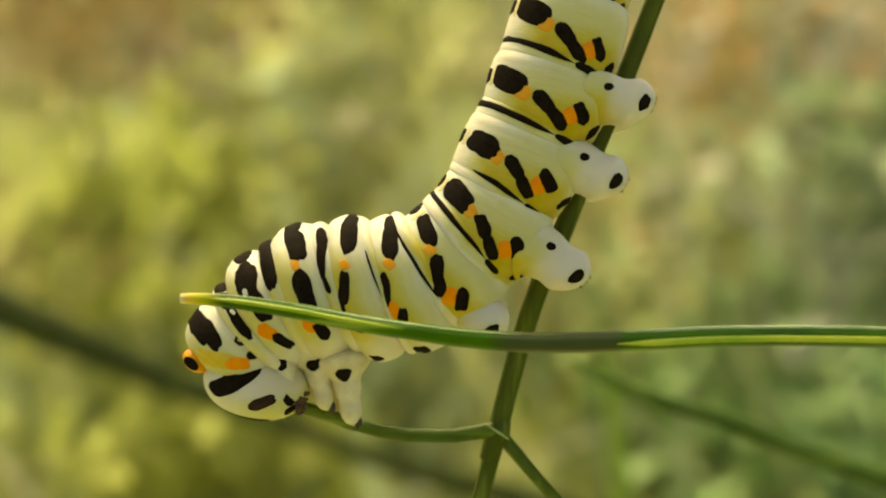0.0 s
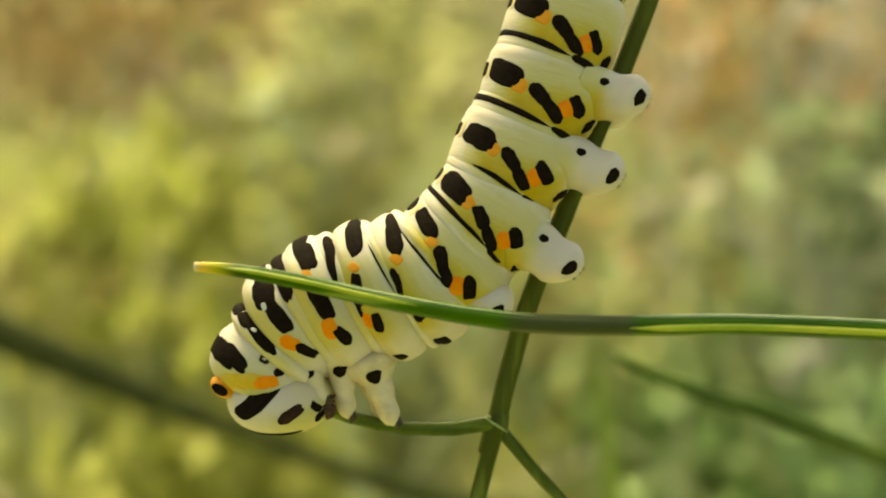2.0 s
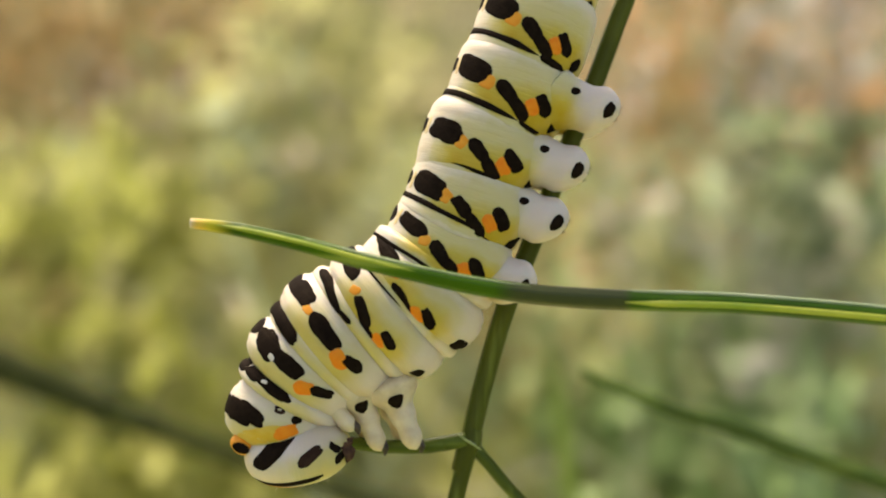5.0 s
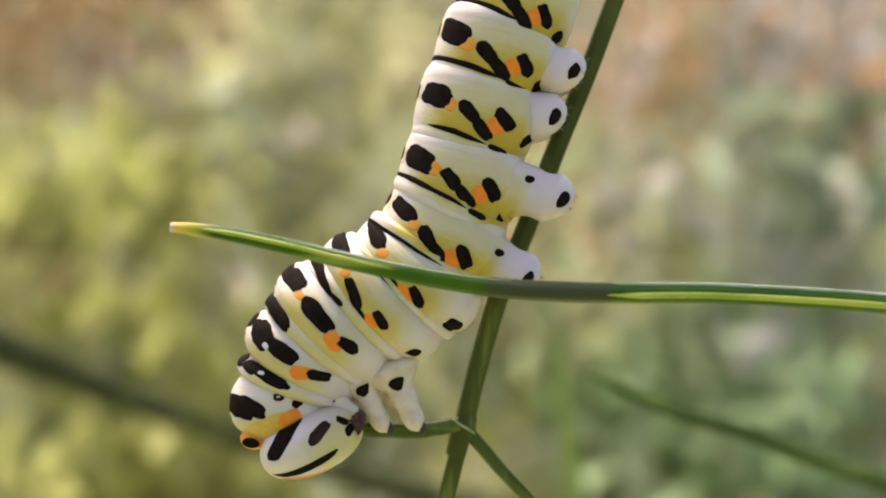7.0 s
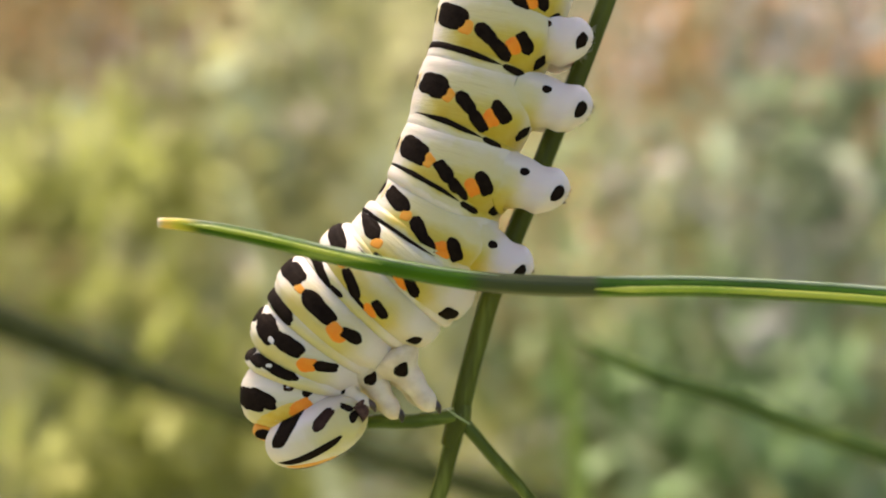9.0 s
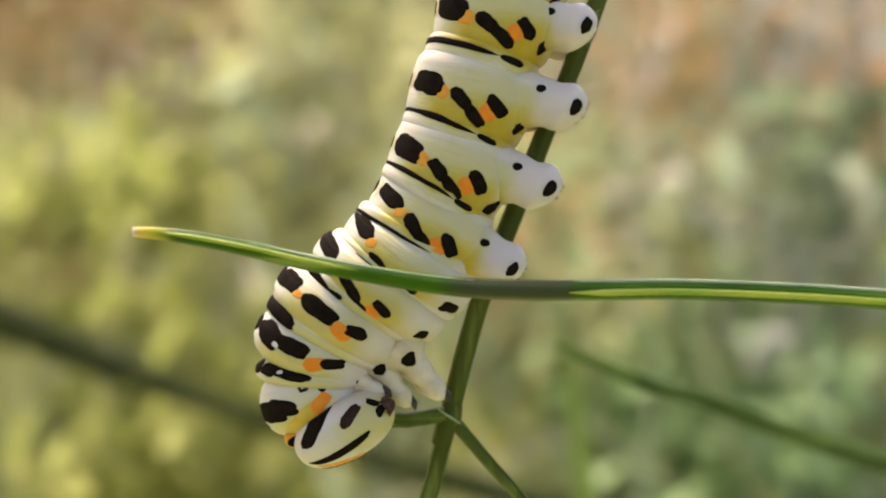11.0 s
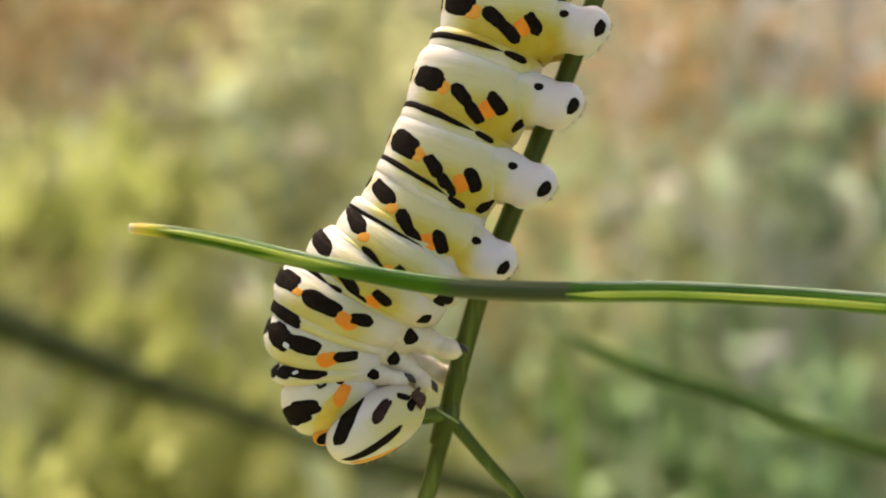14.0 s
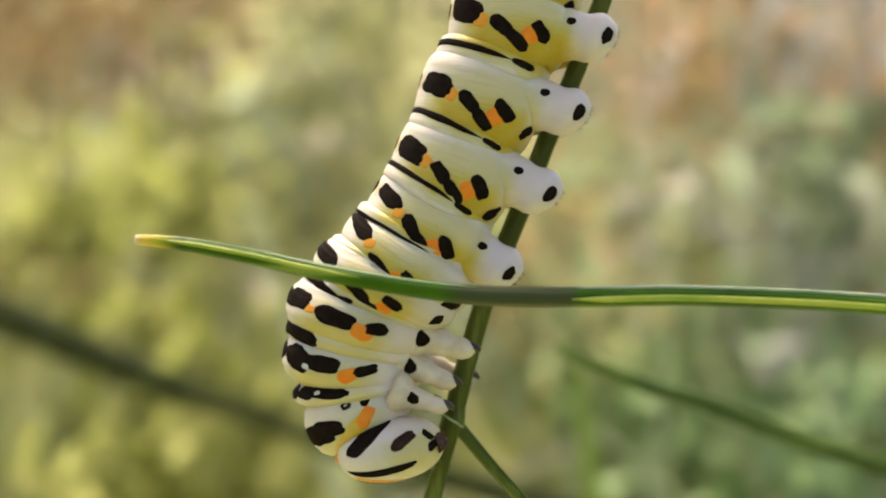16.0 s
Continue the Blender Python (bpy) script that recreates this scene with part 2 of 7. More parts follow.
# ---- ground and far vegetation ----
def meadow_material(name, scale, greener):
    """Broad drifts of yellow-green growth, dry straw and grey-green herbs, mottled finely."""
    n = Nodes(name)
    xyz = n.add("ShaderNodeSeparateXYZ", Vector=n.coords())
    drift = n.noise(scale, 4, 0.6)
    left = n.ramp(drift, (0.30, (0.32, 0.35, 0.11)), (0.46, (0.40, 0.42, 0.16)), (0.58, (0.43, 0.40, 0.22)), (0.72, (0.36, 0.39, 0.16)))
    right = n.ramp(drift, (0.30, (0.15, 0.24, 0.12)), (0.46, (0.23, 0.32, 0.17)), (0.58, (0.33, 0.38, 0.26)), (0.72, (0.20, 0.29, 0.15)))
    dry = n.ramp(drift, (0.30, (0.050, 0.039, 0.023)), (0.45, (0.080, 0.060, 0.036)), (0.58, (0.104, 0.063, 0.035)), (0.70, (0.066, 0.066, 0.038)))
    side = n.span(n.math("ADD", xyz.outputs[0], n.math("MULTIPLY", n.math("SUBTRACT", n.noise(0.7, 3), 0.5), 2.6)), -0.6, 0.7)
    near = n.mix(side, left, right)
    colour = n.mix(n.math("MULTIPLY", n.span(xyz.outputs[1], 2.2, 5.0), greener), near, dry)
    n.bump(n.noise(scale * 8, 4), 0.6, 0.02)
    return n.done(n.mix(n.math("MULTIPLY", n.noise(scale * 9, 3), 0.45), colour, (0.27, 0.26, 0.11)), 0.9, spec=0.1)


def build_ground():
    bm = bmesh.new()
    n = 60
    rows = []
    for i in range(n + 1):
        y = -8 + 68 * (i / n) ** 1.6
        rows.append([(x, y, 0.02 * noise.noise(Vector((x * 1.3, y * 1.3, 0)))) for x in (-40 + 80 * k / n for k in range(n + 1))])
    grid(bm, rows, closed=False)
    ob = part("ground", bm, meadow_material("meadow_ground", 4.0, 0.7))
    tagged(ob, "dry olive and tan meadow ground with thin grass", "ground", kind="structure")
    bm = bmesh.new()
    rows = []
    for k in range(61):
        x = -22 + 44 * k / 60
        rows.append([(x, 5.5 + 10 * j / 20, -0.06 + 0.19 * j + (0.10 * noise.noise(Vector((x * 0.8, j * 0.4, 3))) if j else 0)) for j in range(21)] + [(x, 16.5, -0.06)])
    grid(bm, rows)
    ob = part("backdrop", bm, meadow_material("bank_growth", 1.3, 0.8))
    tagged(ob, "distant grassy bank with olive and tan dry growth", "bank", kind="structure")


def leaf_clump(name, label, tone, centre, size, count, length, width):
    """A loose plant: stems from the ground and many separate leaves round its head."""
    rng = random.Random(name + label + str(centre))
    verts, faces = [], []
    c, s = Vector(centre), Vector(size)

    def blade(p, way, flat, ln, wd):
        i = len(verts)
        verts.extend((p - way * ln * 0.5, p - way * ln * 0.1 + flat * wd * 0.5, p + way * ln * 0.5, p - way * ln * 0.1 - flat * wd * 0.5))
        faces.append((i, i + 1, i + 2, i + 3))

    tufts = []
    for _ in range(max(5, count // 11)):
        d = Vector((rng.gauss(0, 1), rng.gauss(0, 1), rng.gauss(0, 1))).normalized() * rng.random() ** 0.4
        tufts.append(c + Vector((d.x * s.x, d.y * s.y, d.z * s.z)))
    for _ in range(count):
        p = rng.choice(tufts) + Vector((rng.gauss(0, 1), rng.gauss(0, 1), rng.gauss(0, 1.2))) * 0.026 * c.y
        p.z = max(p.z, 0.01)
        way = Vector((rng.gauss(0, 0.7), rng.gauss(0, 0.7), rng.gauss(0.5, 0.7))).normalized()
        flat = way.cross(Vector((rng.gauss(0, 1), rng.gauss(-0.2, 0.6), rng.gauss(0, 1)))).normalized()
        k = rng.uniform(0.5, 1.3)
        blade(p, way, flat, length * k, width * k)
    for _ in range(7):
        top = c + Vector((rng.uniform(-0.6, 0.6) * s.x, rng.uniform(-0.6, 0.6) * s.y, rng.uniform(-0.4, 0.6) * s.z))
        foot = Vector((c.x + (top.x - c.x) * 0.3, c.y + (top.y - c.y) * 0.3, -0.01))
        for a in (Vector((0.0011, 0, 0)), Vector((0, 0.0011, 0))):
            i = len(verts)
            verts.extend((foot - a, foot + a, top + a * 0.4, top - a * 0.4))
            faces.append((i, i + 1, i + 2, i + 3))
    me = bpy.data.meshes.new(name)
    me.from_pydata(verts, [], faces)
    me.materials.append(LEAVES[tone])
    return tagged(new(name, me), label, "plants", kind="stuff")


def bent_stems():
    """Long dry stems that lean across one another in the meadow."""
    rng = random.Random(31)
    for tone, name, label, count in (("pale", "bleached_stems", "bleached dry stems leaning in the meadow", 9), ("sage", "pale_green_stems", "pale green stems leaning in the meadow", 26),
                                     ("olive", "straw_stems", "straw-coloured stems leaning in the meadow", 22)):
        verts, faces = [], []
        for _ in range(count):
            y = rng.uniform(0.55, 1.6)
            foot = Vector((rng.uniform(-0.5, 0.55) * y, y, -0.01))
            top = foot + Vector((rng.gauss(0, 0.22), rng.gauss(0, 0.1), rng.uniform(0.22, 0.40)))
            w = rng.uniform(0.002, 0.0045)
            for a in (Vector((w, 0, 0)), Vector((0, w, 0))):
                i = len(verts)
                verts.extend((foot - a, foot + a, top + a * 0.5, top - a * 0.5))
                faces.append((i, i + 1, i + 2, i + 3))
        me = bpy.data.meshes.new(name)
        me.from_pydata(verts, [], faces)
        me.materials.append(LEAVES[tone])
        tagged(new(name, me), label, "plants", kind="stuff")


def grass(name, label, tone, middle, spread, count, seed):
    """Thin standing blades, densest round the subject and thinning outwards."""
    rng = random.Random(seed)
    verts, faces = [], []
    made = 0
    while made < count:
        x, y = rng.gauss(middle, spread), rng.gauss(1.4, 2.0)
        if math.hypot(x, y) < 0.55 or y > 6.5:
            continue
        made += 1
        h, w = rng.uniform(0.05, 0.20), rng.uniform(0.004, 0.009)
        foot, lean = Vector((x, y, -0.01)), Vector((rng.gauss(0, 0.35), rng.gauss(0, 0.35), 1)) * h
        a = rng.uniform(0, math.pi)
        side = Vector((math.cos(a), math.sin(a), 0)) * w
        i = len(verts)
        verts.extend((foot - side, foot + side, foot + lean * 0.6 + side * 0.8, foot + lean * 0.6 - side * 0.8, foot + lean + Vector((lean.x, lean.y, 0)) * 0.5))
        faces.extend(((i, i + 1, i + 2, i + 3), (i + 3, i + 2, i + 4)))
    me = bpy.data.meshes.new(name)
    me.from_pydata(verts, [], faces)
    me.materials.append(LEAVES[tone])
    return tagged(new(name, me), label, "grass", kind="stuff")


# each kind of meadow plant: name, label, leaf length and width (m)
PLANTS = {
    "lime": ("fennel_foliage", "yellow-green feathery fennel foliage in a meadow", 0.038, 0.016),
    "olive": ("meadow_plants", "olive green leafy meadow plants", 0.038, 0.016),
    "tan": ("dry_grass", "dry tan grass and withered blades", 0.06, 0.014),
    "grey": ("withered_stems", "greyish withered stems", 0.038, 0.016),
    "sage": ("sage_plants", "pale sage green leafy plants", 0.038, 0.016),
    "rust": ("withered_leaves", "rusty brown withered leaves", 0.038, 0.016),
    "pale": ("dry_flowers", "pale dry flower heads", 0.038, 0.016),
    "ash": ("ashen_foliage", "ashen grey-green leaves in a drift", 0.045, 0.018),
    "moss": ("mossy_growth", "moss green low leafy growth", 0.045, 0.02),
    "dark": ("shaded_plants", "dark green shaded leafy plants", 0.038, 0.016),
    "green": ("green_plants", "mid green leafy plants near the ground", 0.038, 0.016),
}


def meadow_plant(tone, centre, size, count):
    name, label, length, width = PLANTS[tone]
    return leaf_clump(name, label, tone, centre, size, count, length, width)


def build_clumps():
    # loose meadow plants behind the subject
    meadow_plant("lime", (-0.273, 0.9, 0.305), (0.075, 0.075, 0.038), 163)
    meadow_plant("lime", (-0.183, 0.8, 0.325), (0.045, 0.045, 0.022), 93)
    meadow_plant("lime", (-0.303, 1.1, 0.319), (0.056, 0.056, 0.026), 44)
    meadow_plant("lime", (-0.190, 0.9, 0.141), (0.109, 0.109, 0.063), 228)
    meadow_plant("lime", (-0.198, 0.8, 0.167), (0.033, 0.040, 0.019), 79)
    meadow_plant("lime", (-0.168, 0.62, 0.221), (0.052, 0.052, 0.014), 99)
    meadow_plant("lime", (-0.125, 0.7, 0.203), (0.036, 0.040, 0.016), 59)
    meadow_plant("lime", (-0.290, 0.9, 0.195), (0.038, 0.040, 0.021), 59)
    meadow_plant("olive", (-0.403, 1.2, 0.302), (0.067, 0.067, 0.039), 54)
    meadow_plant("olive", (-0.125, 1.2, 0.391), (0.084, 0.084, 0.095), 143)
    meadow_plant("olive", (-0.337, 1.5, 0.243), (0.091, 0.091, 0.056), 102)
    meadow_plant("olive", (-0.267, 1.5, 0.321), (0.077, 0.077, 0.063), 54)
    meadow_plant("olive", (-0.091, 1.2, 0.030), (0.100, 0.100, 0.067), 136)
    meadow_plant("olive", (0.147, 1, 0.216), (0.093, 0.093, 0.051), 136)
    meadow_plant("olive", (-0.058, 1.5, 0.451), (0.111, 0.111, 0.084), 119)
    meadow_plant("olive", (-0.169, 1.2, 0.250), (0.100, 0.100, 0.078), 136)
    meadow_plant("olive", (-0.169, 0.8, 0.231), (0.030, 0.040, 0.015), 34)
    meadow_plant("olive", (-0.191, 0.85, 0.247), (0.047, 0.047, 0.028), 57)
    meadow_plant("tan", (-0.635, 2, 0.451), (0.204, 0.204, 0.111), 310)
    meadow_plant("tan", (-0.375, 2, 0.451), (0.149, 0.149, 0.130), 279)
    meadow_plant("tan", (-0.437, 1.3, 0.196), (0.091, 0.091, 0.048), 155)
    meadow_plant("tan", (0.431, 1.8, 0.410), (0.092, 0.092, 0.125), 217)
    meadow_plant("grey", (-0.410, 1.7, 0.382), (0.087, 0.087, 0.047), 93)
    meadow_plant("grey", (0.864, 2.6, 0.498), (0.181, 0.181, 0.084), 186)
    meadow_plant("sage", (-0.285, 1, 0.137), (0.060, 0.060, 0.042), 86)
    meadow_plant("sage", (0.435, 1.7, 0.439), (0.047, 0.047, 0.039), 21)
    meadow_plant("sage", (0.260, 1.2, 0.302), (0.100, 0.100, 0.061), 147)
    meadow_plant("sage", (0.309, 1, 0.293), (0.070, 0.070, 0.056), 121)
    meadow_plant("sage", (0.343, 1.2, 0.169), (0.111, 0.111, 0.067), 195)
    meadow_plant("sage", (-0.051, 1.3, 0.088), (0.181, 0.181, 0.097), 260)
    meadow_plant("sage", (-0.247, 1.2, 0.164), (0.072, 0.072, 0.050), 95)
    meadow_plant("sage", (-0.288, 1, 0.370), (0.010, 0.040, 0.010), 8)
    meadow_plant("sage", (-0.182, 1, 0.378), (0.008, 0.040, 0.008), 8)
    meadow_plant("sage", (-0.121, 1.3, 0.351), (0.013, 0.040, 0.021), 8)
    meadow_plant("sage", (-0.250, 0.8, 0.192), (0.015, 0.040, 0.011), 9)
    meadow_plant("sage", (-0.158, 1.2, 0.346), (0.039, 0.040, 0.050), 56)
    meadow_plant("sage", (0.090, 0.9, 0.104), (0.025, 0.040, 0.013), 25)
    meadow_plant("rust", (0.439, 1.4, 0.358), (0.052, 0.052, 0.018), 68)
    meadow_plant("rust", (0.523, 1.5, 0.390), (0.024, 0.040, 0.042), 43)
    meadow_plant("rust", (0.409, 2, 0.487), (0.046, 0.046, 0.046), 55)
    meadow_plant("rust", (0.103, 1.3, 0.234), (0.018, 0.040, 0.072), 43)
    meadow_plant("rust", (0.313, 1.7, 0.412), (0.055, 0.055, 0.071), 37)
    meadow_plant("pale", (0.405, 1.3, 0.407), (0.030, 0.040, 0.018), 13)
    meadow_plant("pale", (0.335, 1.1, 0.251), (0.046, 0.046, 0.020), 24)
    meadow_plant("pale", (-0.111, 1.3, 0.326), (0.030, 0.040, 0.030), 31)
    meadow_plant("pale", (-0.206, 1, 0.216), (0.019, 0.040, 0.014), 8)
    meadow_plant("pale", (0.187, 1.2, 0.402), (0.014, 0.040, 0.014), 9)
    meadow_plant("pale", (0.277, 1, 0.152), (0.028, 0.040, 0.019), 24)
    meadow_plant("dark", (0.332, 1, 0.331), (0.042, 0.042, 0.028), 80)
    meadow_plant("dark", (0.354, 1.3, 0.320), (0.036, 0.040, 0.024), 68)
    meadow_plant("green", (0.236, 0.9, 0.132), (0.125, 0.125, 0.054), 347)
    meadow_plant("green", (0.119, 1, 0.107), (0.037, 0.040, 0.070), 108)

    # low drifts that close the gaps between them
    meadow_plant("ash", (0.332, 1.4, 0.458), (0.029, 0.030, 0.014), 19)
    meadow_plant("ash", (0.394, 1.4, 0.439), (0.036, 0.030, 0.016), 24)
    meadow_plant("ash", (0.459, 1.4, 0.417), (0.032, 0.030, 0.014), 20)
    meadow_plant("grey", (0.632, 1.9, 0.478), (0.106, 0.064, 0.040), 154)
    meadow_plant("rust", (0.372, 1.7, 0.479), (0.036, 0.030, 0.039), 54)
    meadow_plant("rust", (0.482, 1.4, 0.360), (0.039, 0.030, 0.017), 18)
    meadow_plant("pale", (0.169, 1.1, 0.297), (0.015, 0.030, 0.020), 10)
    meadow_plant("ash", (0.187, 1.1, 0.265), (0.013, 0.030, 0.014), 10)
    meadow_plant("ash", (0.286, 1.1, 0.258), (0.036, 0.030, 0.011), 18)
    meadow_plant("ash", (0.345, 1.1, 0.237), (0.038, 0.030, 0.011), 19)
    meadow_plant("tan", (0.248, 1.35, 0.284), (0.038, 0.030, 0.038), 42)
    meadow_plant("tan", (0.316, 1.6, 0.380), (0.045, 0.030, 0.052), 56)
    meadow_plant("green", (0.125, 1.05, 0.164), (0.044, 0.030, 0.032), 53)
    meadow_plant("green", (0.222, 1.05, 0.180), (0.049, 0.030, 0.032), 59)
    meadow_plant("green", (0.335, 1.1, 0.172), (0.066, 0.040, 0.036), 89)
    meadow_plant("green", (0.208, 1.05, 0.101), (0.054, 0.032, 0.034), 69)
    meadow_plant("green", (0.310, 1.05, 0.096), (0.063, 0.038, 0.039), 92)
    meadow_plant("green", (0.105, 1, 0.098), (0.037, 0.030, 0.028), 31)
    meadow_plant("sage", (0.349, 1.05, 0.138), (0.039, 0.030, 0.029), 34)
    meadow_plant("green", (0.371, 1.2, 0.297), (0.050, 0.030, 0.033), 49)
    meadow_plant("ash", (0.236, 0.95, 0.154), (0.026, 0.030, 0.013), 10)
    meadow_plant("moss", (-0.353, 1.05, 0.276), (0.063, 0.038, 0.044), 56)
    meadow_plant("moss", (-0.203, 1.2, 0.303), (0.061, 0.037, 0.061), 75)
    meadow_plant("moss", (-0.295, 1.4, 0.363), (0.084, 0.051, 0.039), 42)
    meadow_plant("moss", (-0.184, 1.5, 0.336), (0.091, 0.054, 0.091), 163)
    meadow_plant("moss", (-0.166, 1.6, 0.431), (0.082, 0.049, 0.082), 133)
    meadow_plant("moss", (-0.106, 1.7, 0.452), (0.071, 0.043, 0.079), 112)
    meadow_plant("sage", (-0.065, 1.05, 0.080), (0.054, 0.032, 0.039), 50)
    meadow_plant("tan", (-0.555, 1.8, 0.420), (0.109, 0.065, 0.050), 199)
    meadow_plant("tan", (-0.404, 1.8, 0.428), (0.092, 0.055, 0.050), 169)
    meadow_plant("ash", (-0.315, 1.4, 0.350), (0.026, 0.030, 0.016), 10)
    meadow_plant("sage", (-0.322, 1, 0.178), (0.028, 0.030, 0.019), 15)
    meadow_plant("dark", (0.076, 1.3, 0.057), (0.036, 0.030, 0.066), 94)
    meadow_plant("tan", (0.062, 1.4, 0.124), (0.039, 0.030, 0.039), 62)
    meadow_plant("rust", (0.098, 1.2, 0.246), (0.011, 0.030, 0.045), 34)
    meadow_plant("rust", (0.242, 1.7, 0.406), (0.039, 0.030, 0.047), 58)
    meadow_plant("rust", (0.325, 1.5, 0.266), (0.035, 0.030, 0.049), 53)
    meadow_plant("lime", (0.212, 1.1, 0.223), (0.031, 0.030, 0.013), 26)
    meadow_plant("rust", (0.394, 1.5, 0.357), (0.049, 0.030, 0.035), 38)
    meadow_plant("rust", (-0.630, 1.9, 0.453), (0.071, 0.042, 0.035), 63)
    meadow_plant("rust", (-0.365, 1.9, 0.461), (0.062, 0.037, 0.035), 56)
    meadow_plant("lime", (-0.165, 0.70, 0.290), (0.022, 0.030, 0.026), 26)
    meadow_plant("lime", (-0.128, 0.66, 0.262), (0.020, 0.030, 0.022), 22)


# ---- plants ----
def build_plant():
    """The fennel on which the caterpillar climbs: stem, side branch, and the leaf stalk that it eats piece by piece."""
    root = tagged(new("fennel_plant"), "upright green fennel stem with side branches, gripped by the caterpillar", "plant")
    root.matrix_basis = SUBJECT
    stem = ((-26, 14, -452), (-22, 10, -250), (-12, 4, -90), *((-3.35, 1.5, -31.68), (-1.32, 1.5, -25.27), (0.13, 1.5, -21.71), (1.09, 1.5, -18.2), (1.82, 1.5, -15.14), (2.98, 1.5, -10.45), (4.66, 1.5, -4.77), (7.10, 1.5, 1.36), (9.17, 1.5, 6.79), (11.67, 1.5, 12.89), (13.7, 1.5, 18.31), (15.01, 1.5, 21.91), (18.28, 1.5, 32.7)), (27, 1.5, 62))
    radii = (1.5, 1.3, 1.0, 0.72, 0.67, 0.64, 0.64, 0.74, 0.76, 0.76, 0.75, 0.74, 0.72, 0.71, 0.70, 0.68, 0.6)
    part("stem", tube_mesh(stem, radii, ribs=0.07, rib_count=8), STEM_GREEN, root)
    for lean in (-0.82, 0.86):
        line = [Vector(p) + Vector((lean, -math.sqrt(1 - lean * lean), -0.3 * lean)) * r * 0.98 for p, r in zip(stem[3:], radii[3:])]
        part("rib_or_glint", tube_mesh(line, [0.03] + [0.10] * (len(line) - 2) + [0.03], sides=8), STEM_RIB, root, "paler green ridge of the stem")
    branch = (*((1.96, 1.8, -15.51), (3.19, 1.8, -16.88), (4.79, 1.8, -18.8), (7.53, 1.8, -21.92), (10.5, 1.8, -26.51)), (20, 4, -45), (34, 8, -90))
    part("side_branch", tube_mesh(branch, (0.56, 0.52, 0.48, 0.47, 0.46, 0.42, 0.3), ribs=0.06), BRANCH_GREEN, root)
    line = [Vector(p) + Vector((0.35, -0.35, 0.25)) for p in branch]
    part("rib_or_glint", tube_mesh(line, (0.03, 0.09, 0.09, 0.09, 0.08, 0.08, 0.03), sides=8), STEM_RIB, root, "paler green ridge of the stem")
    node = ((0.95, 1.4, -17.6), (1.35, 1.4, -16.5), (1.86, 1.4, -15.2), (2.2, 1.4, -14.2))
    part("node_sheath", tube_mesh(node, (0.62, 0.76, 0.92, 0.66), ribs=0.05, rib_count=8), STEM_GREEN, root)
    rim = ((0.9, 0.5, -14.55), (1.5, 0.35, -14.95), (2.0, 0.35, -15.25), (2.7, 0.55, -15.75))
    part("node_rim", tube_mesh(rim, (0.05, 0.10, 0.11, 0.05), sides=10), NODE_PALE, root)
    pieces = []
    twig = ((1.4, 1, -15.06), (-0.19, 1, -15.33), (-1.54, 1, -15.56), (-3.13, 1, -15.60), (-5.39, 1, -15.58), (-7.65, 1, -15.25), (-9.91, 1, -14.72), (-12.17, 1, -13.95), (-14.65, 1, -13.15))
    for a, b in zip(twig, twig[1:]):
        a, b = Vector(a), Vector(b)
        mid = (a + b) / 2
        over = (b - a).normalized() * 0.12
        k = len(pieces)
        bm = tube_mesh((a - over, mid + Vector((0, 0, 0.03)), b + over), (0.60 - 0.02 * k, 0.59 - 0.02 * k, 0.58 - 0.02 * k), steps=5, sides=16, ribs=0.06)
        pieces.append(part("leaf_stalk_piece", bm, TWIG_GREEN, root))
    return root, pieces


def knot(points, radii, k, material, root, label):
    """A swollen joint of a stalk at its point k."""
    p, q, o = Vector(points[k]), Vector(points[k + 1]), Vector(points[k - 1])
    way = (q - o).normalized() * radii[k]
    part("stalk_node", tube_mesh((p - way * 1.1, p - way * 0.4, p + way * 0.4, p + way * 1.1), [radii[k] * f for f in (0.9, 1.1, 1.1, 0.9)], steps=4, sides=20), material, root, label)


def stalk(name, label, points, radii, material, ribs=()):
    """A long bent stalk; ribs: stretches (first, last point, turn round it in degrees, half width, material) where a
    pale rib or a painted whitish highlight stands proud.
    """
    root = tagged(new(name), label, "plant stalk")
    root.matrix_basis = SUBJECT
    part("stalk", tube_mesh(points, radii, ribs=0.06, sides=24), material, root)
    for a, b, turn, wide, rib in ribs:
        c, s = math.cos(radians(turn)), math.sin(radians(turn))
        line = [Vector(p) + Vector((0, -s, c)) * r * 0.97 for p, r in zip(points[a:b], radii[a:b])]
        thick = [0.03] + [wide] * (len(line) - 2) + [0.03]
        part("rib_or_glint", tube_mesh(line, thick, sides=8), rib, root, "thin whitish highlight along the upper edge" if rib is RIB_GLINT else "thin yellow-green rib")
    return root


# ---- caterpillar ----
BAND_1 = (
    ('black', 0.29, 0.0, 2.68, 0.58, 90),
    ('black', 0.29, 68.6, 2.11, 0.63, 100),
    ('black', 0.29, 44.0, 0.99, 0.51, 102),
    ('white', 0.29, 62.8, 0.3, 0.18, -105),
)
BAND_2 = (
    ('black', 0.0, 0.0, 2.5, 0.58, 90),
    ('black', -0.12, 45.2, 2.0, 0.63, 97),
    ('black', 0.0, 24.9, 1.47, 0.54, 92),
)
BAND_3 = (
    ('black', 0.0, 45.6, 2.18, 0.37, 105),
    ('black', 0.29, 27.1, 1.29, 0.38, 99),
    ('black', -0.32, 71.8, 0.66, 0.22, -94),
)
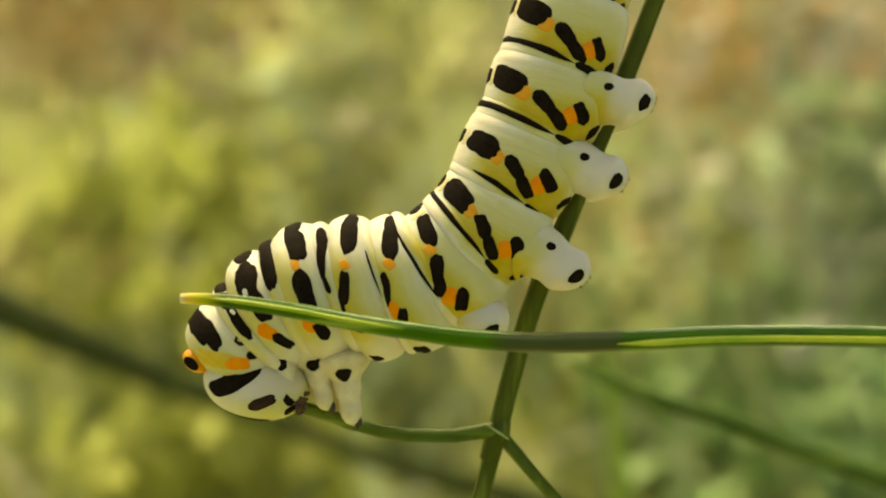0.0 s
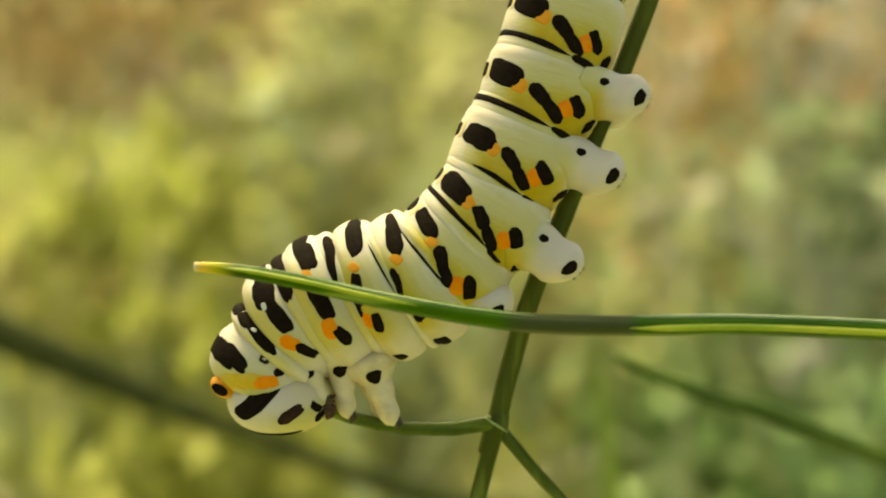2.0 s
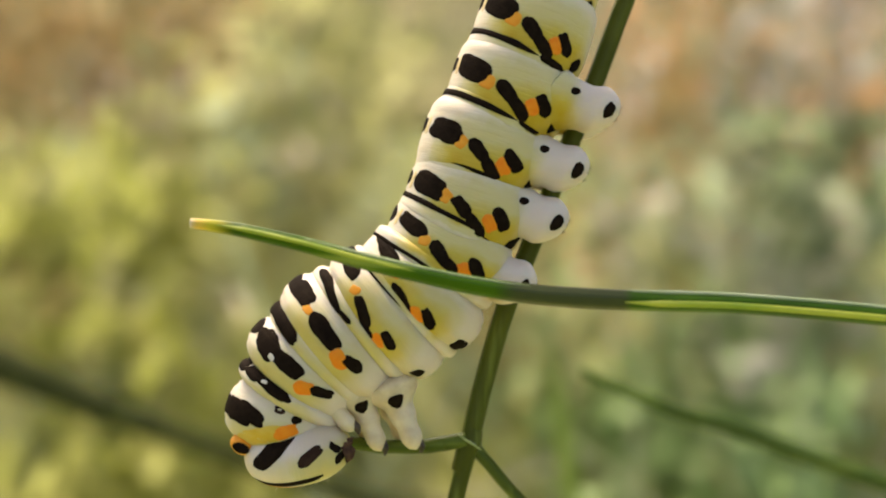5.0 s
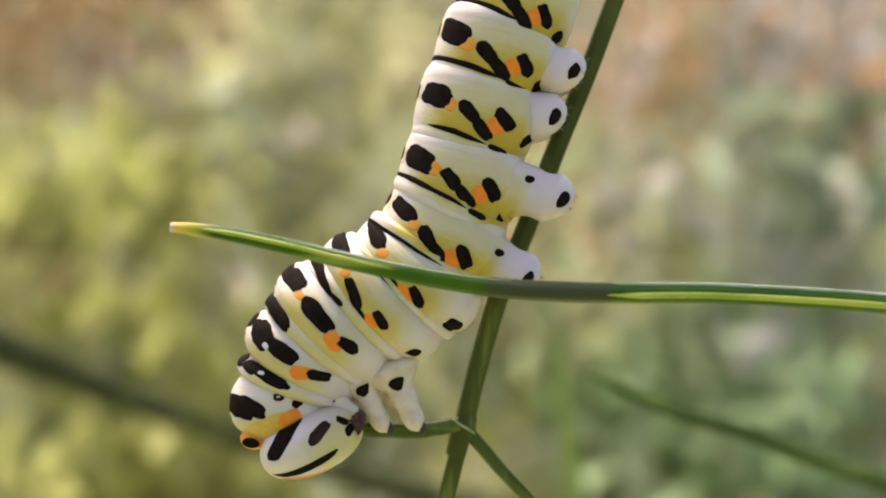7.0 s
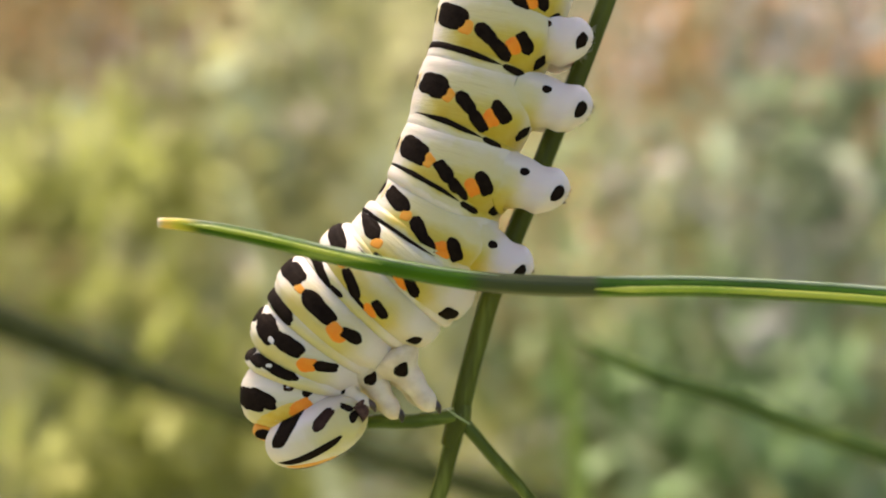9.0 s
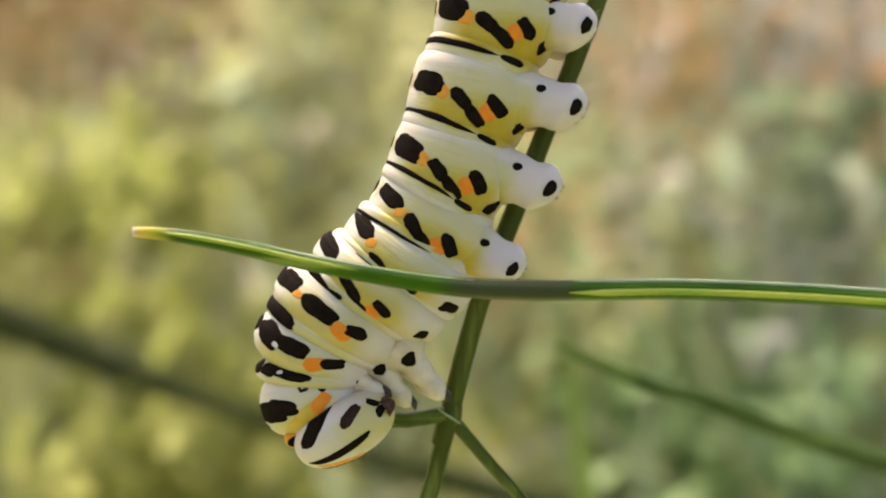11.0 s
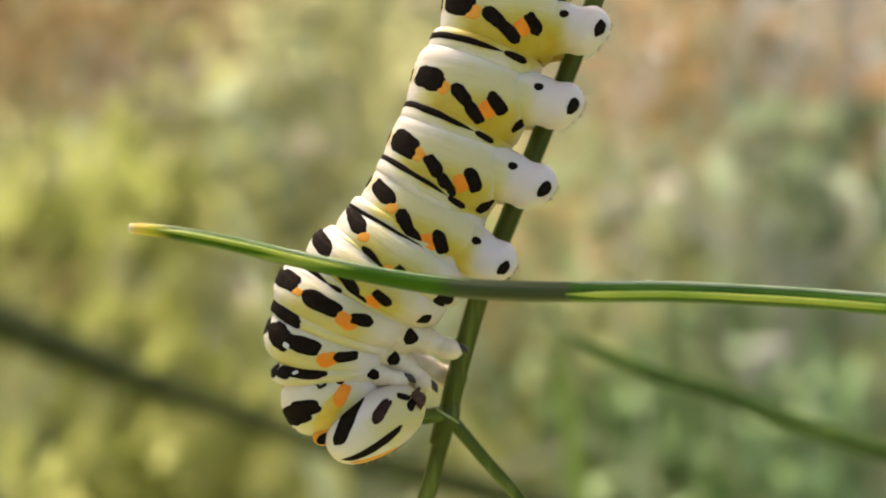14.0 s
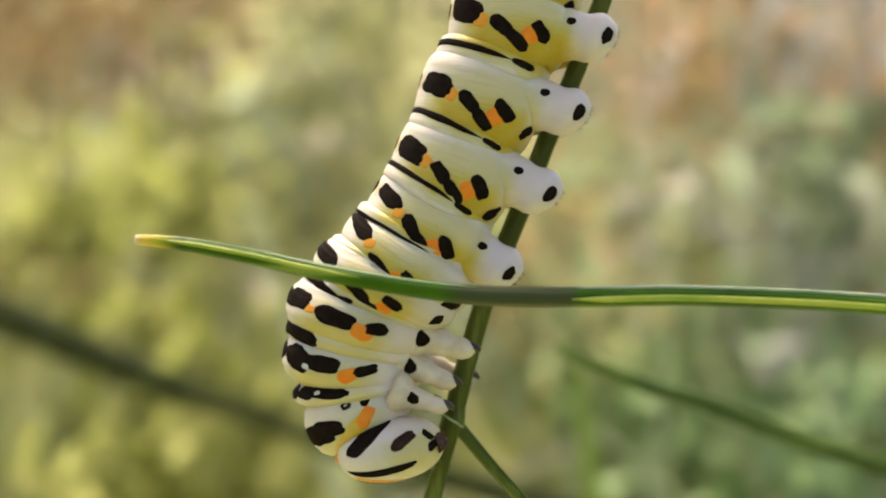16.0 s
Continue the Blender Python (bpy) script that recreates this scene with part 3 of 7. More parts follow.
SPOTS_A6 = (
    ('black', 0.80, 0.0, 1.10, 0.62, 90),
    ('cream', 0.68, 17.0, 0.74, 0.30, 10),
    ('black', 0.48, 40.5, 1.97, 0.94, 102),
    ('amber', -0.36, 61.4, 0.62, 0.58, -75),
    ('black', -0.7, 81.4, 0.99, 0.58, 129),
    ('black', -1.77, 97.9, 1.08, 0.54, 130),
    ('orange', -1.33, 108.8, 0.68, 0.56, 143),
    ('black', -0.99, 118.5, 0.98, 0.53, 140),
    ('black', -2.01, 143.2, 0.72, 0.52, -129),
)
SPOTS_A5 = (
    ('black', 0.72, 0.0, 1.10, 0.60, 90),
    ('cream', 0.68, 17.0, 0.74, 0.30, 10),
    ('black', 0.42, 44.5, 1.73, 0.92, 101),
    ('amber', -0.13, 64.1, 0.55, 0.53, -63),
    ('black', -0.41, 82.1, 0.99, 0.54, 130),
    ('black', -1.55, 97.5, 1.03, 0.49, 130),
    ('orange', -1.12, 108.2, 0.73, 0.56, 144),
    ('black', -0.54, 115.1, 1.05, 0.56, 125),
    ('black', -1.54, 146.7, 0.8, 0.54, -127),
)
SPOTS_A4 = (
    ('black', 0.85, 0.0, 1.10, 0.60, 90),
    ('cream', 0.68, 17.0, 0.74, 0.30, 10),
    ('black', 0.54, 42.5, 1.85, 0.92, 101),
    ('amber', 0.03, 63.8, 0.56, 0.53, -64),
    ('black', -0.47, 81.7, 0.99, 0.54, 130),
    ('black', -1.53, 98.2, 1.03, 0.49, 130),
    ('orange', -1.03, 110.1, 0.73, 0.56, 140),
    ('black', -0.53, 118.3, 1.03, 0.58, 137),
    ('black', -2.09, 145.9, 0.86, 0.6, -125),
)
SPOTS_A3 = (
    ('black', 0.80, 0.0, 1.45, 0.66, 90),
    ('cream', 0.62, 21.5, 0.70, 0.30, 10),
    ('black', 0.42, 44.2, 1.59, 0.66, 106),
    ('amber', -0.36, 63.0, 0.5, 0.41, -102),
    ('black', -0.75, 78.7, 0.95, 0.54, 123),
    ('black', -1.58, 93.1, 0.89, 0.54, 124),
    ('orange', -1.52, 106.6, 0.82, 0.64, 132),
    ('black', -1.03, 115.6, 1.04, 0.56, 131),
    ('black', -2.9, 132.4, 0.5, 0.36, -159),
)
SPOTS_A2 = (
    ('black', 1.16, 17.0, 1.38, 0.71, 104),
    ('black', 0.43, 38.0, 1.74, 0.63, 107),
    ('amber', -0.27, 56.0, 0.52, 0.41, -103),
    ('black', -1.46, 74.4, 1.42, 0.5, 118),
    ('orange', -1.52, 90.3, 0.71, 0.49, 122),
    ('black', -1.14, 99.8, 0.99, 0.45, 116),
    ('black', -1.09, 146.3, 1.17, 0.64, -93),
)
SPOTS_A1 = (
    ('black', 0.69, 17.0, 1.82, 0.54, 97),
    ('black', 0.4, 29.8, 2.07, 0.65, 98),
    ('amber', -0.52, 56.2, 0.46, 0.37, -107),
    ('black', -1.11, 73.2, 1.39, 0.5, 114),
    ('black', -1.72, 88.2, 0.49, 0.36, 103),
    ('orange', -1.56, 96.5, 0.72, 0.49, 115),
    ('black', -0.91, 101.1, 0.86, 0.4, 103),
    ('black', -0.86, 144.0, 0.67, 0.45, -108),
)
SPOTS_T3 = (
    ('black', 0.32, 0.0, 2.23, 0.71, 90),
    ('black', 0.21, 18.5, 1.49, 0.58, -90),
    ('black', 0.36, 34.3, 1.9, 0.76, -91),
    ('amber', -0.05, 54.4, 0.55, 0.31, 91),
    ('black', -0.07, 76.2, 1.7, 0.71, 95),
    ('orange', -0.58, 100.0, 0.84, 0.60, 104),
    ('black', -0.07, 110.2, 0.95, 0.49, -102),
)
SPOTS_T2 = (
    ('black', 0.26, 0.0, 2.41, 0.8, 90),
    ('black', 0.08, 47.3, 1.48, 0.92, 101),
    ('black', 0.25, 37.5, 1.0, 0.55, 96),
    ('black', 0.0, 67.7, 0.96, 0.54, 95),
    ('black', 0.07, 76.6, 1.29, 0.67, 91),
    ('white', -0.38, 60.0, 0.36, 0.22, 98),
    ('orange', -0.46, 98.5, 0.76, 0.56, -118),
    ('black', 0.13, 113.1, 1.06, 0.41, -110),
)
SPOTS_T1 = (
    ('black', -0.05, 0.0, 2.59, 0.8, 90),
    ('black', -0.08, 42.0, 1.95, 0.86, 97),
    ('black', 0.12, 60.0, 1.60, 0.64, 102),
    ('yellow', -1.30, 78.0, 2.55, 0.74, -122),
    ('orange', -0.36, 104.0, 0.95, 0.52, -124),
    ('brown', 1.11, 91.6, 0.42, 0.36, -96),
    ('white', 1.13, 91.2, 0.17, 0.13, -96),
    ('black', 0.76, 111.1, 0.42, 0.32, -121),
)
SPOTS_HEAD = (
    ('black', 1.32, 137.0, 2.50, 0.84, 135),
    ('brown', -1.22, 113.0, 1.10, 0.48, 148),
    ('black', 0.70, 60.0, 2.72, 0.38, 174),
    ('amber', 1.1, 30.4, 2.05, 0.42, -166),
    ('black', 0.70, 14.0, 2.20, 0.26, -172),
    ('black', -3.36, 93.4, 0.58, 0.36, 163),
    ('black', -3.1, 121.1, 0.6, 0.3, -146),
)
# thin dark lines in the folds between the rear rings: from and to (degrees round the body), half width (mm)
LINES = {
    'F4': ((16, 84, 0.11),),
    'F5': ((3, 104, 0.16),),
    'F6': ((4, 104, 0.24), (105, 126, 0.24),),
    'F7': ((2, 106, 0.28), (107, 130, 0.27),),
    'F8': ((2, 105, 0.30), (106, 134, 0.30),),
    'F9': ((2, 98, 0.31), (99, 130, 0.32),),
}

# radius, half length, roundness and depth factor of each body ring (mm), from the rear to the head
RINGS = {'A8': (4.38, 3.63, 4.0, 1.0), 'A7': (4.64, 3.76, 4.0, 1.0), 'A6': (4.69, 3.76, 4.0, 1.0), 'A5': (4.73, 3.89, 4.0, 1.0), 'A4': (4.78, 3.76, 4.0, 1.0), 'A3': (4.82, 3.37, 4.0, 1.0), 'A2': (5.63, 2.72, 2.8, 1.0), 'A1': (5.9, 2.59, 2.8, 1.0), 'T3': (5.76, 2.72, 2.8, 1.0), 'T2': (5.14, 2.46, 2.8, 1.0), 'T1': (4.33, 2.78, 2.8, 1.0), 'H': (2.45, 4.15, 2.2, 1.36), 'F1': (4.73, 1.17, 2.8, 1.0), 'F2': (5.37, 1.42, 2.8, 1.0), 'F3': (5.68, 1.3, 2.8, 1.0), 'F4': (5.72, 1.04, 2.8, 1.0), 'F5': (5.28, 1.05, 4.0, 1.0), 'F6': (4.79, 1.45, 4.0, 1.0), 'F7': (4.62, 1.45, 4.0, 1.0), 'F8': (4.58, 1.45, 4.0, 1.0), 'F9': (4.54, 1.45, 4.0, 1.0)}
LOOKS = {"A8": SPOTS_A6, "A7": SPOTS_A6, "A6": SPOTS_A6, "A5": SPOTS_A5, "A4": SPOTS_A4, "A3": SPOTS_A3, "A2": SPOTS_A2, "A1": SPOTS_A1,
         "F1": BAND_1, "F2": BAND_2, "F3": BAND_3, "T3": SPOTS_T3, "T2": SPOTS_T2, "T1": SPOTS_T1, "H": SPOTS_HEAD}
PAINT = {"cream": (CREAM, "cream_bar"), "yellow": (YELLOW, "yellow_patch"), "brown": (BROWN, "brown_spot"), "white": (FLESH, "white_fleck"), "black": (BLACK, "black_spot"), "orange": (ORANGE, "orange_spot"), "amber": (AMBER, "amber_spot")}


def ring_surface(key):
    """The skin of a body ring: u along the body (mm, to the tail), v round it from the back (radians, to the near side)."""
    radius, half, power, depth = RINGS[key]

    def surface(u, v):
        q = max(-1.0, min(1.0, u / half))
        r = radius * (1 - abs(q) ** power) ** (1 / power)
        flank = math.sin(v) ** 2
        r *= 1 + {"A1": 0.04, "F3": 0.03, "T3": 0.015, "F4": 0.035, "A2": 0.04, "F5": 0.05, "A3": 0.035, "F6": 0.02, "A4": 0.015, "A5": 0.015}.get(key, 0.0) * max(0.0, math.cos(v)) ** 3
        if key in ("A1", "A2", "A3", "T3"):
            r *= 1 + 0.055 * flank * max(-1.0, min(1.0, -1.8 * q))  # each ring laps over the one before it
        r *= 1 - {"F3": 0.05, "F4": 0.055, "F5": 0.05}.get(key, 0.0) * flank
        if key != "H" and key not in LINES:
            if key in ("A3", "A4", "A5", "A6"):
                around = (abs((v + math.pi) % (2 * math.pi) - math.pi) - radians(140)) / radians(30)
                r *= 1 + 0.17 * math.exp(-around * around - (q / 0.5) ** 2)
            wave = 0.05 * math.sin(3 * v + 1.3) + 0.03 * math.sin(7 * v)
            fold = 1.8 if key[0] == "T" or key in ("A1", "A2") else 1.0
            for at, deep, wide in ((0.46, 0.016, 0.055), (0.30, 0.007, 0.045), (-0.50, 0.012, 0.05)):
                r *= 1 - fold * deep * math.exp(-(((q - at - wave) / wide) ** 2))
        return Vector((q * half, -r * depth * math.sin(v), r * math.cos(v)))

    return surface


def patch_mesh(surface, u, v, long, wide, turn, lift=0.05, power=3.1):
    """A slightly raised spot that lies on a skin; long and wide are its half sizes (mm)."""
    e = 1e-3
    su = max((surface(u + e, v) - surface(u - e, v)).length / (2 * e), 0.2)
    sv = max((surface(u, v + e) - surface(u, v - e)).length / (2 * e), 0.2)
    c, s = math.cos(turn), math.sin(turn)
    rng = random.Random(str((u, v, long)))
    wob = [rng.uniform(-0.06, 0.06) for _ in range(5)]
    bm, rows = bmesh.new(), []
    sides = 120 if max(long, wide) > 12 * min(long, wide) else 72 if max(long, wide) > 3 * min(long, wide) else 44
    for k, rho in enumerate((1.0, 0.94, 0.8, 0.62, 0.44, 0.26, 0.05)):
        row = []
        for i in range(sides):
            a = 2 * math.pi * i / sides
            ca, sa = math.cos(a), math.sin(a)
            m = (abs(ca) ** power + abs(sa) ** power) ** (-1 / power) * rho
            m *= 1 + wob[0] * math.cos(2 * a + 1) + wob[1] * math.sin(3 * a) + wob[2] * math.cos(5 * a) + 0.5 * wob[3] * math.sin(8 * a + 1) + 0.4 * wob[4] * math.cos(11 * a)
            x, y = m * ca * long, m * sa * wide
            uu, vv = u + (x * c - y * s) / su, v + (x * s + y * c) / sv
            p = surface(uu, vv)
            n = (surface(uu + e, vv) - surface(uu - e, vv)).cross(surface(uu, vv + e) - surface(uu, vv - e))
            if n.length > 0:
                n.normalize()
            if n.dot(p) < 0:
                n = -n
            row.append((p + n * (-0.3, 0.6, 1.0, 1.0, 1.0, 1.0, 1.0)[k] * lift) * MM)
        rows.append(row)
    vs = grid(bm, rows)
    bm.faces.new(vs[-1])
    return bm


def line_mesh(surface, u, lo, hi, wide, lift=0.045):
    """A narrow dark line across a ring, from lo to hi round it (radians), uneven in width (mm)."""
    bm, rows = bmesh.new(), []
    steps = max(12, int((hi - lo) / radians(3)))
    for i in range(steps + 1):
        v, s = lo + (hi - lo) * i / steps, 2 * i / steps - 1
        w = wide * max(0.08, 1 - abs(s) ** 7) * (1 + 0.22 * noise.noise(Vector((v * 3.1, wide * 40, u)))+ 0.10 * noise.noise(Vector((v * 9.0, wide * 17, u))))
        at = u + 0.07 * noise.noise(Vector((v * 2.3, 5.0, wide * 30)))
        row = []
        for k, up in ((-1.0, -0.4), (-0.8, 0.8), (0.0, 1.0), (0.8, 0.8), (1.0, -0.4)):
            p = surface(at + k * w, v)
            out = Vector((0, p.y, p.z)).normalized()
            row.append((p + out * lift * up) * MM)
        rows.append(row)
    grid(bm, rows, closed=False)
    return bm


def body_ring(key, name, root, material):
    surface = ring_surface(key)
    half = RINGS[key][1]
    bm, rows = bmesh.new(), []
    for i in range(37):
        q = math.sin((i / 36 - 0.5) * math.pi) * 0.9995
        rows.append([surface(q * half, 2 * math.pi * k / 72) * MM for k in range(72)])
    vs = grid(bm, rows)
    bm.faces.new(vs[0])
    bm.faces.new(vs[-1])
    ob = part(name, bm, material, root)
    for lo, hi, wide in LINES.get(key, ()):
        for first, last in ([(-hi, hi)] if lo < 20 else [(lo, hi), (-hi, -lo)]):
            part("black_band", line_mesh(surface, 0.26 if RINGS[key][1] > 1.2 else -0.22, radians(first), radians(last), wide), BLACK, ob)
    for kind, u, angle, long, wide, turn in LOOKS.get(key, ()):
        paint, title = PAINT[kind]
        lift = {"black": 0.044, "white": 0.06, "brown": 0.05, "yellow": 0.020, "orange": 0.036}.get(kind, 0.032)
        part(title, patch_mesh(surface, u, radians(angle), long, wide, radians(turn), lift), paint, ob)
        if angle > 10:
            part(title, patch_mesh(surface, u, radians(-angle), long, wide, radians(-turn), lift), paint, ob)
    return ob


# where the root of each proleg usually sits in its body ring: along the body and up (mm)
PROLEG_AT = {"A6": (-0.35, -0.5), "A5": (0.95, -0.95), "A4": (0.85, -0.95), "A3": (-0.25, -0.47)}


def proleg_surface(key, side):
    """A soft stump below the belly that flares out into the skin of its ring: u from the edge of the flare (0) to the sole (1), v round it."""
    skin, radius = ring_surface(key), RINGS[key][0]
    along, up = PROLEG_AT[key]
    middle = side * radians(155)

    def tube(u, v):
        z = -0.8 - 7.0 * u
        r = 1.62 + 1.5 * (1 - u) ** 2.6 + 0.30 * math.exp(-((u - 0.80) / 0.13) ** 2) + 0.03 * math.cos(26 * u)
        r *= (1 - max(0.0, (u - 0.66) / 0.34) ** 2.6) ** 0.5 if u < 1 else 0.0
        return Vector((r * (1 + 0.25 * (1 - u) ** 2) * math.cos(v) - 0.2, -side * (1.3 + 1.3 * u) - r * 0.9 * math.sin(v), z - 0.22 * r * math.cos(v)))

    def on_ring(reach, v, sink):
        p = skin(along - 0.2 + 2.7 * reach * math.cos(v), middle - 2.9 * reach * math.sin(v) / radius)
        return Vector((p.x - along, p.y * sink, p.z * sink - up))

    def surface(u, v):
        u = max(0.0, min(1.0, u))
        join = 0.50
        if u >= join:
            return tube(u, v)
        s = u / join
        a, b = on_ring(1.0, v, 0.95), on_ring(0.78, v, 1.0)
        d = tube(join, v)
        c = d - (tube(join + 0.05, v) - d) * 2.6
        return a * (1 - s) ** 3 + b * 3 * s * (1 - s) ** 2 + c * 3 * s * s * (1 - s) + d * s ** 3

    return surface


def stump(name, root, surface, material, rings=22, sides=32):
    bm = bmesh.new()
    vs = grid(bm, [[surface(i / rings, 2 * math.pi * k / sides) * MM for k in range(sides)] for i in range(rings)])
    bm.faces.new(vs[0])
    tip = bm.verts.new(surface(1, 0) * MM)
    for i in range(sides):
        bm.faces.new((vs[-1][i], vs[-1][(i + 1) % sides], tip))
    return part(name, bm, material, root)


def dot_mesh(centre, normal, rx, rz, bulge=0.12):
    """A domed round spot facing along normal (mm)."""
    n = Vector(normal).normalized()
    a = n.cross(Vector((0, 0, 1))).normalized()
    b = n.cross(a)
    c = Vector(centre)
    bm = bmesh.new()
    rows = [[(c + a * rx * rho * math.cos(t) + b * rz * rho * math.sin(t) + n * bulge * (1 - rho * rho) - n * 0.03) * MM
             for t in (2 * math.pi * i / 24 for i in range(24))] for rho in (1.0, 0.8, 0.5, 0.1)]
    bm.faces.new(grid(bm, rows)[-1])
    return bm


def bristles(surface, count, seed, long, spans):
    """Fine short hairs that stand on a skin; spans: from and to along it, and round it (degrees)."""
    rng = random.Random(seed)
    bm = bmesh.new()
    (u0, u1), (v0, v1) = spans
    for _ in range(count):
        u, v = rng.uniform(u0, u1), radians(rng.uniform(v0, v1))
        p = surface(u, v)
        e = 1e-3
        n = (surface(u + e, v) - surface(u - e, v)).cross(surface(u, v + e) - surface(u, v - e))
        if n.length == 0:
            continue
        n.normalize()
        if n.dot(p - surface(u, v + math.pi)) < 0:
            n = -n
        way = (n + Vector((rng.gauss(0, 0.35), rng.gauss(0, 0.35), rng.gauss(0, 0.35)))).normalized()
        tip, side = p + way * long * rng.uniform(0.5, 1.2), way.orthogonal().normalized() * 0.022
        other = way.cross(side)
        foot = [bm.verts.new((p - way * 0.1 + q) * MM) for q in (side, other * 0.87 - side * 0.5, -other * 0.87 - side * 0.5)]
        top = bm.verts.new(tip * MM)
        for i in range(3):
            bm.faces.new((foot[i], foot[(i + 1) % 3], top))
    return bm


def build_prolegs(root):
    found = {}
    for key, big in (("A6", 0.78), ("A5", 0.80), ("A4", 0.82), ("A3", 0.72)):
        radius, half = RINGS[key][:2]
        skin = skin_material("skin_proleg_" + key.lower(), half * MM / 1.45, radius * MM, 1.0, -0.80, [d * MM for d in PROLEG_AT[key]])
        for side in (1, -1):
            surface = proleg_surface(key, side)
            ob = stump("proleg", root, surface, skin, 44, 40)
            near = math.pi / 2 * side
            part("black_spot", patch_mesh(surface, 0.87, near, big * 0.62, big * 0.88, 0.0, 0.05, 2.2), BLACK, ob)
            part("black_spot", patch_mesh(surface, 0.42, near - side * 0.45, 0.38, 0.35, 0.0, 0.05, 2.1), BLACK, ob)
            part("bristles", bristles(surface, 26, key + str(side), 0.55, ((0.90, 0.985), (0, 360))), BRISTLE, ob, "fine pale hairs")
            bm = bmesh.new()
            for k in range(6):
                a = 2 * math.pi * k / 6 + 0.4
                p, q = surface(0.99, a), surface(0.95, a)
                way = Vector((0.25 * math.cos(a), -0.25 * math.sin(a), -1)).normalized()
                foot = [bm.verts.new((p + (q - p) * 0.3 + Vector((0.07 * math.cos(b), 0.07 * math.sin(b), 0))) * MM) for b in (0.0, 2.1, 4.2)]
                tip = bm.verts.new((p + way * 0.26) * MM)
                for i in range(3):
                    bm.faces.new((foot[i], foot[(i + 1) % 3], tip))
            part("hooks", bm, CLAW, ob, "tiny dark gripping hooks")
            found.setdefault(key, []).append(ob)
    return found


def leg_surface(length, stout):
    def surface(u, v):
        u = max(0.0, min(1.0, u))
        x = -2.0 + (length + 2.0) * u
        r = stout * (0.76 + 0.80 * (1 - u) ** 1.3 + 1.9 * max(0.0, 1 - 2.0 * u) ** 1.6) * min(1.0, u / 0.14 + 0.02) ** 0.5 * (1 + 0.075 * math.cos(23 * u)) * (1 - max(0.0, (u - 0.86) / 0.14) ** 2) ** 0.5 if u < 1 else 0.0
        return Vector((x, -0.95 * r * math.sin(v), r * math.cos(v)))

    return surface


def build_legs(root):
    found = {}
    for key, length, stout, dot in (("T3", 4.3, 0.96, 0.72), ("T2", 3.95, 0.86, 0.62), ("T1", 2.95, 0.74, 0.48)):
        for side in (1, -1):
            surface = leg_surface(length, stout)
            ob = stump("leg", root, surface, LEG_FLESH)
            part("black_spot", patch_mesh(surface, 2.1 / (length + 2), math.pi / 2 * side, dot * 1.05, dot * 0.85, 0.3, 0.06, 2.4), BLACK, ob)
            tip = surface(0.97, 0)
            bm = tube_mesh((tip - Vector((0.42, 0, 0.05)), tip + Vector((0.1, 0, 0)), tip + Vector((0.58, 0, -0.22))), (0.36, 0.31, 0.08), steps=4, sides=10)
            part("claw", bm, CLAW, ob)
            found.setdefault(key, []).append(ob)
    return found


def build_caterpillar():
    root = tagged(new("caterpillar"), "plump pale green caterpillar with black bands and orange spots", "caterpillar")
    root.matrix_basis = SUBJECT
    body = {}
    for key, (radius, half, power, depth) in RINGS.items():
        name = "head" if key == "H" else "skin_fold" if key[0] == "F" else "thorax_segment" if key[0] == "T" else "abdomen_segment"
        yellow = {"A2": 0.85, "A1": 0.75, "T3": 0.6, "T2": 0.5, "T1": 0.4, "H": 0.4, "F1": 0.3, "F2": 0.4, "F3": 0.5, "F4": 0.7, "F5": 0.85, "F6": 0.9, "F7": 0.9, "F8": 0.9, "F9": 0.9}.get(key, 1.0)
        body[key] = body_ring(key, name, root, skin_material("skin_" + name + "_" + key.lower(), (-1 if key in LINES else 1) * half * MM / 1.45, radius * MM, yellow, -0.66 if key in ("A3", "A4", "A5", "A6", "A7", "A8", "F6", "F7", "F8", "F9") else -0.30))
    jaw = ((-RINGS["H"][1] + 0.6, -1.5, 0.0), (-RINGS["H"][1] + 0.1, -1.3, -0.1), (-RINGS["H"][1] - 0.18, -1.1, -0.25))
    part("mouthparts", tube_mesh(jaw, (0.75, 0.55, 0.3), steps=5, sides=14), MOUTH, body["H"], "brown and pinkish mouthparts")
    for dy, dz, ln in ((-1.75, 0.35, 0.55), (-1.2, -0.55, 0.65), (-0.5, -0.5, 0.6)):
        a = Vector((-RINGS["H"][1] + 0.35, dy, dz))
        part("palp", tube_mesh((a, a + Vector((-0.3, -0.05, -0.1)), a + Vector((-0.3 - ln * 0.5, 0, -0.25))), (0.26, 0.20, 0.10), steps=4, sides=10), MOUTH, body["H"])
    part("bristles", bristles(ring_surface("H"), 46, "head", 0.6, ((-3.6, 3.4), (-10, 48))), BRISTLE, body["H"], "fine pale hairs")
    # the bulge of the neck gland in front of the first ring
    bm, c, rows = bmesh.new(), Vector((-2.67, -2.0, 1.80)), []
    for i in range(1, 12):
        a = math.pi * i / 12
        rows.append([(c + Vector((0.12 + 0.85 * math.sin(a) * math.cos(t), 1.20 * math.sin(a) * math.sin(t), 1.15 * math.cos(a)))) * MM for t in (2 * math.pi * k / 20 for k in range(20))])
    vs = grid(bm, rows)
    bm.faces.new(vs[0])
    bm.faces.new(vs[-1])
    part("neck_bulge", bm, AMBER, body["T1"], "orange-yellow swelling with a black mark")
    part("black_spot", dot_mesh(c + Vector((-0.06, -1.13, 0.1)), (-0.15, -1, 0.1), 0.42, 0.70, 0.12), BLACK, body["T1"])
    return root, body, build_prolegs(root), build_legs(root)


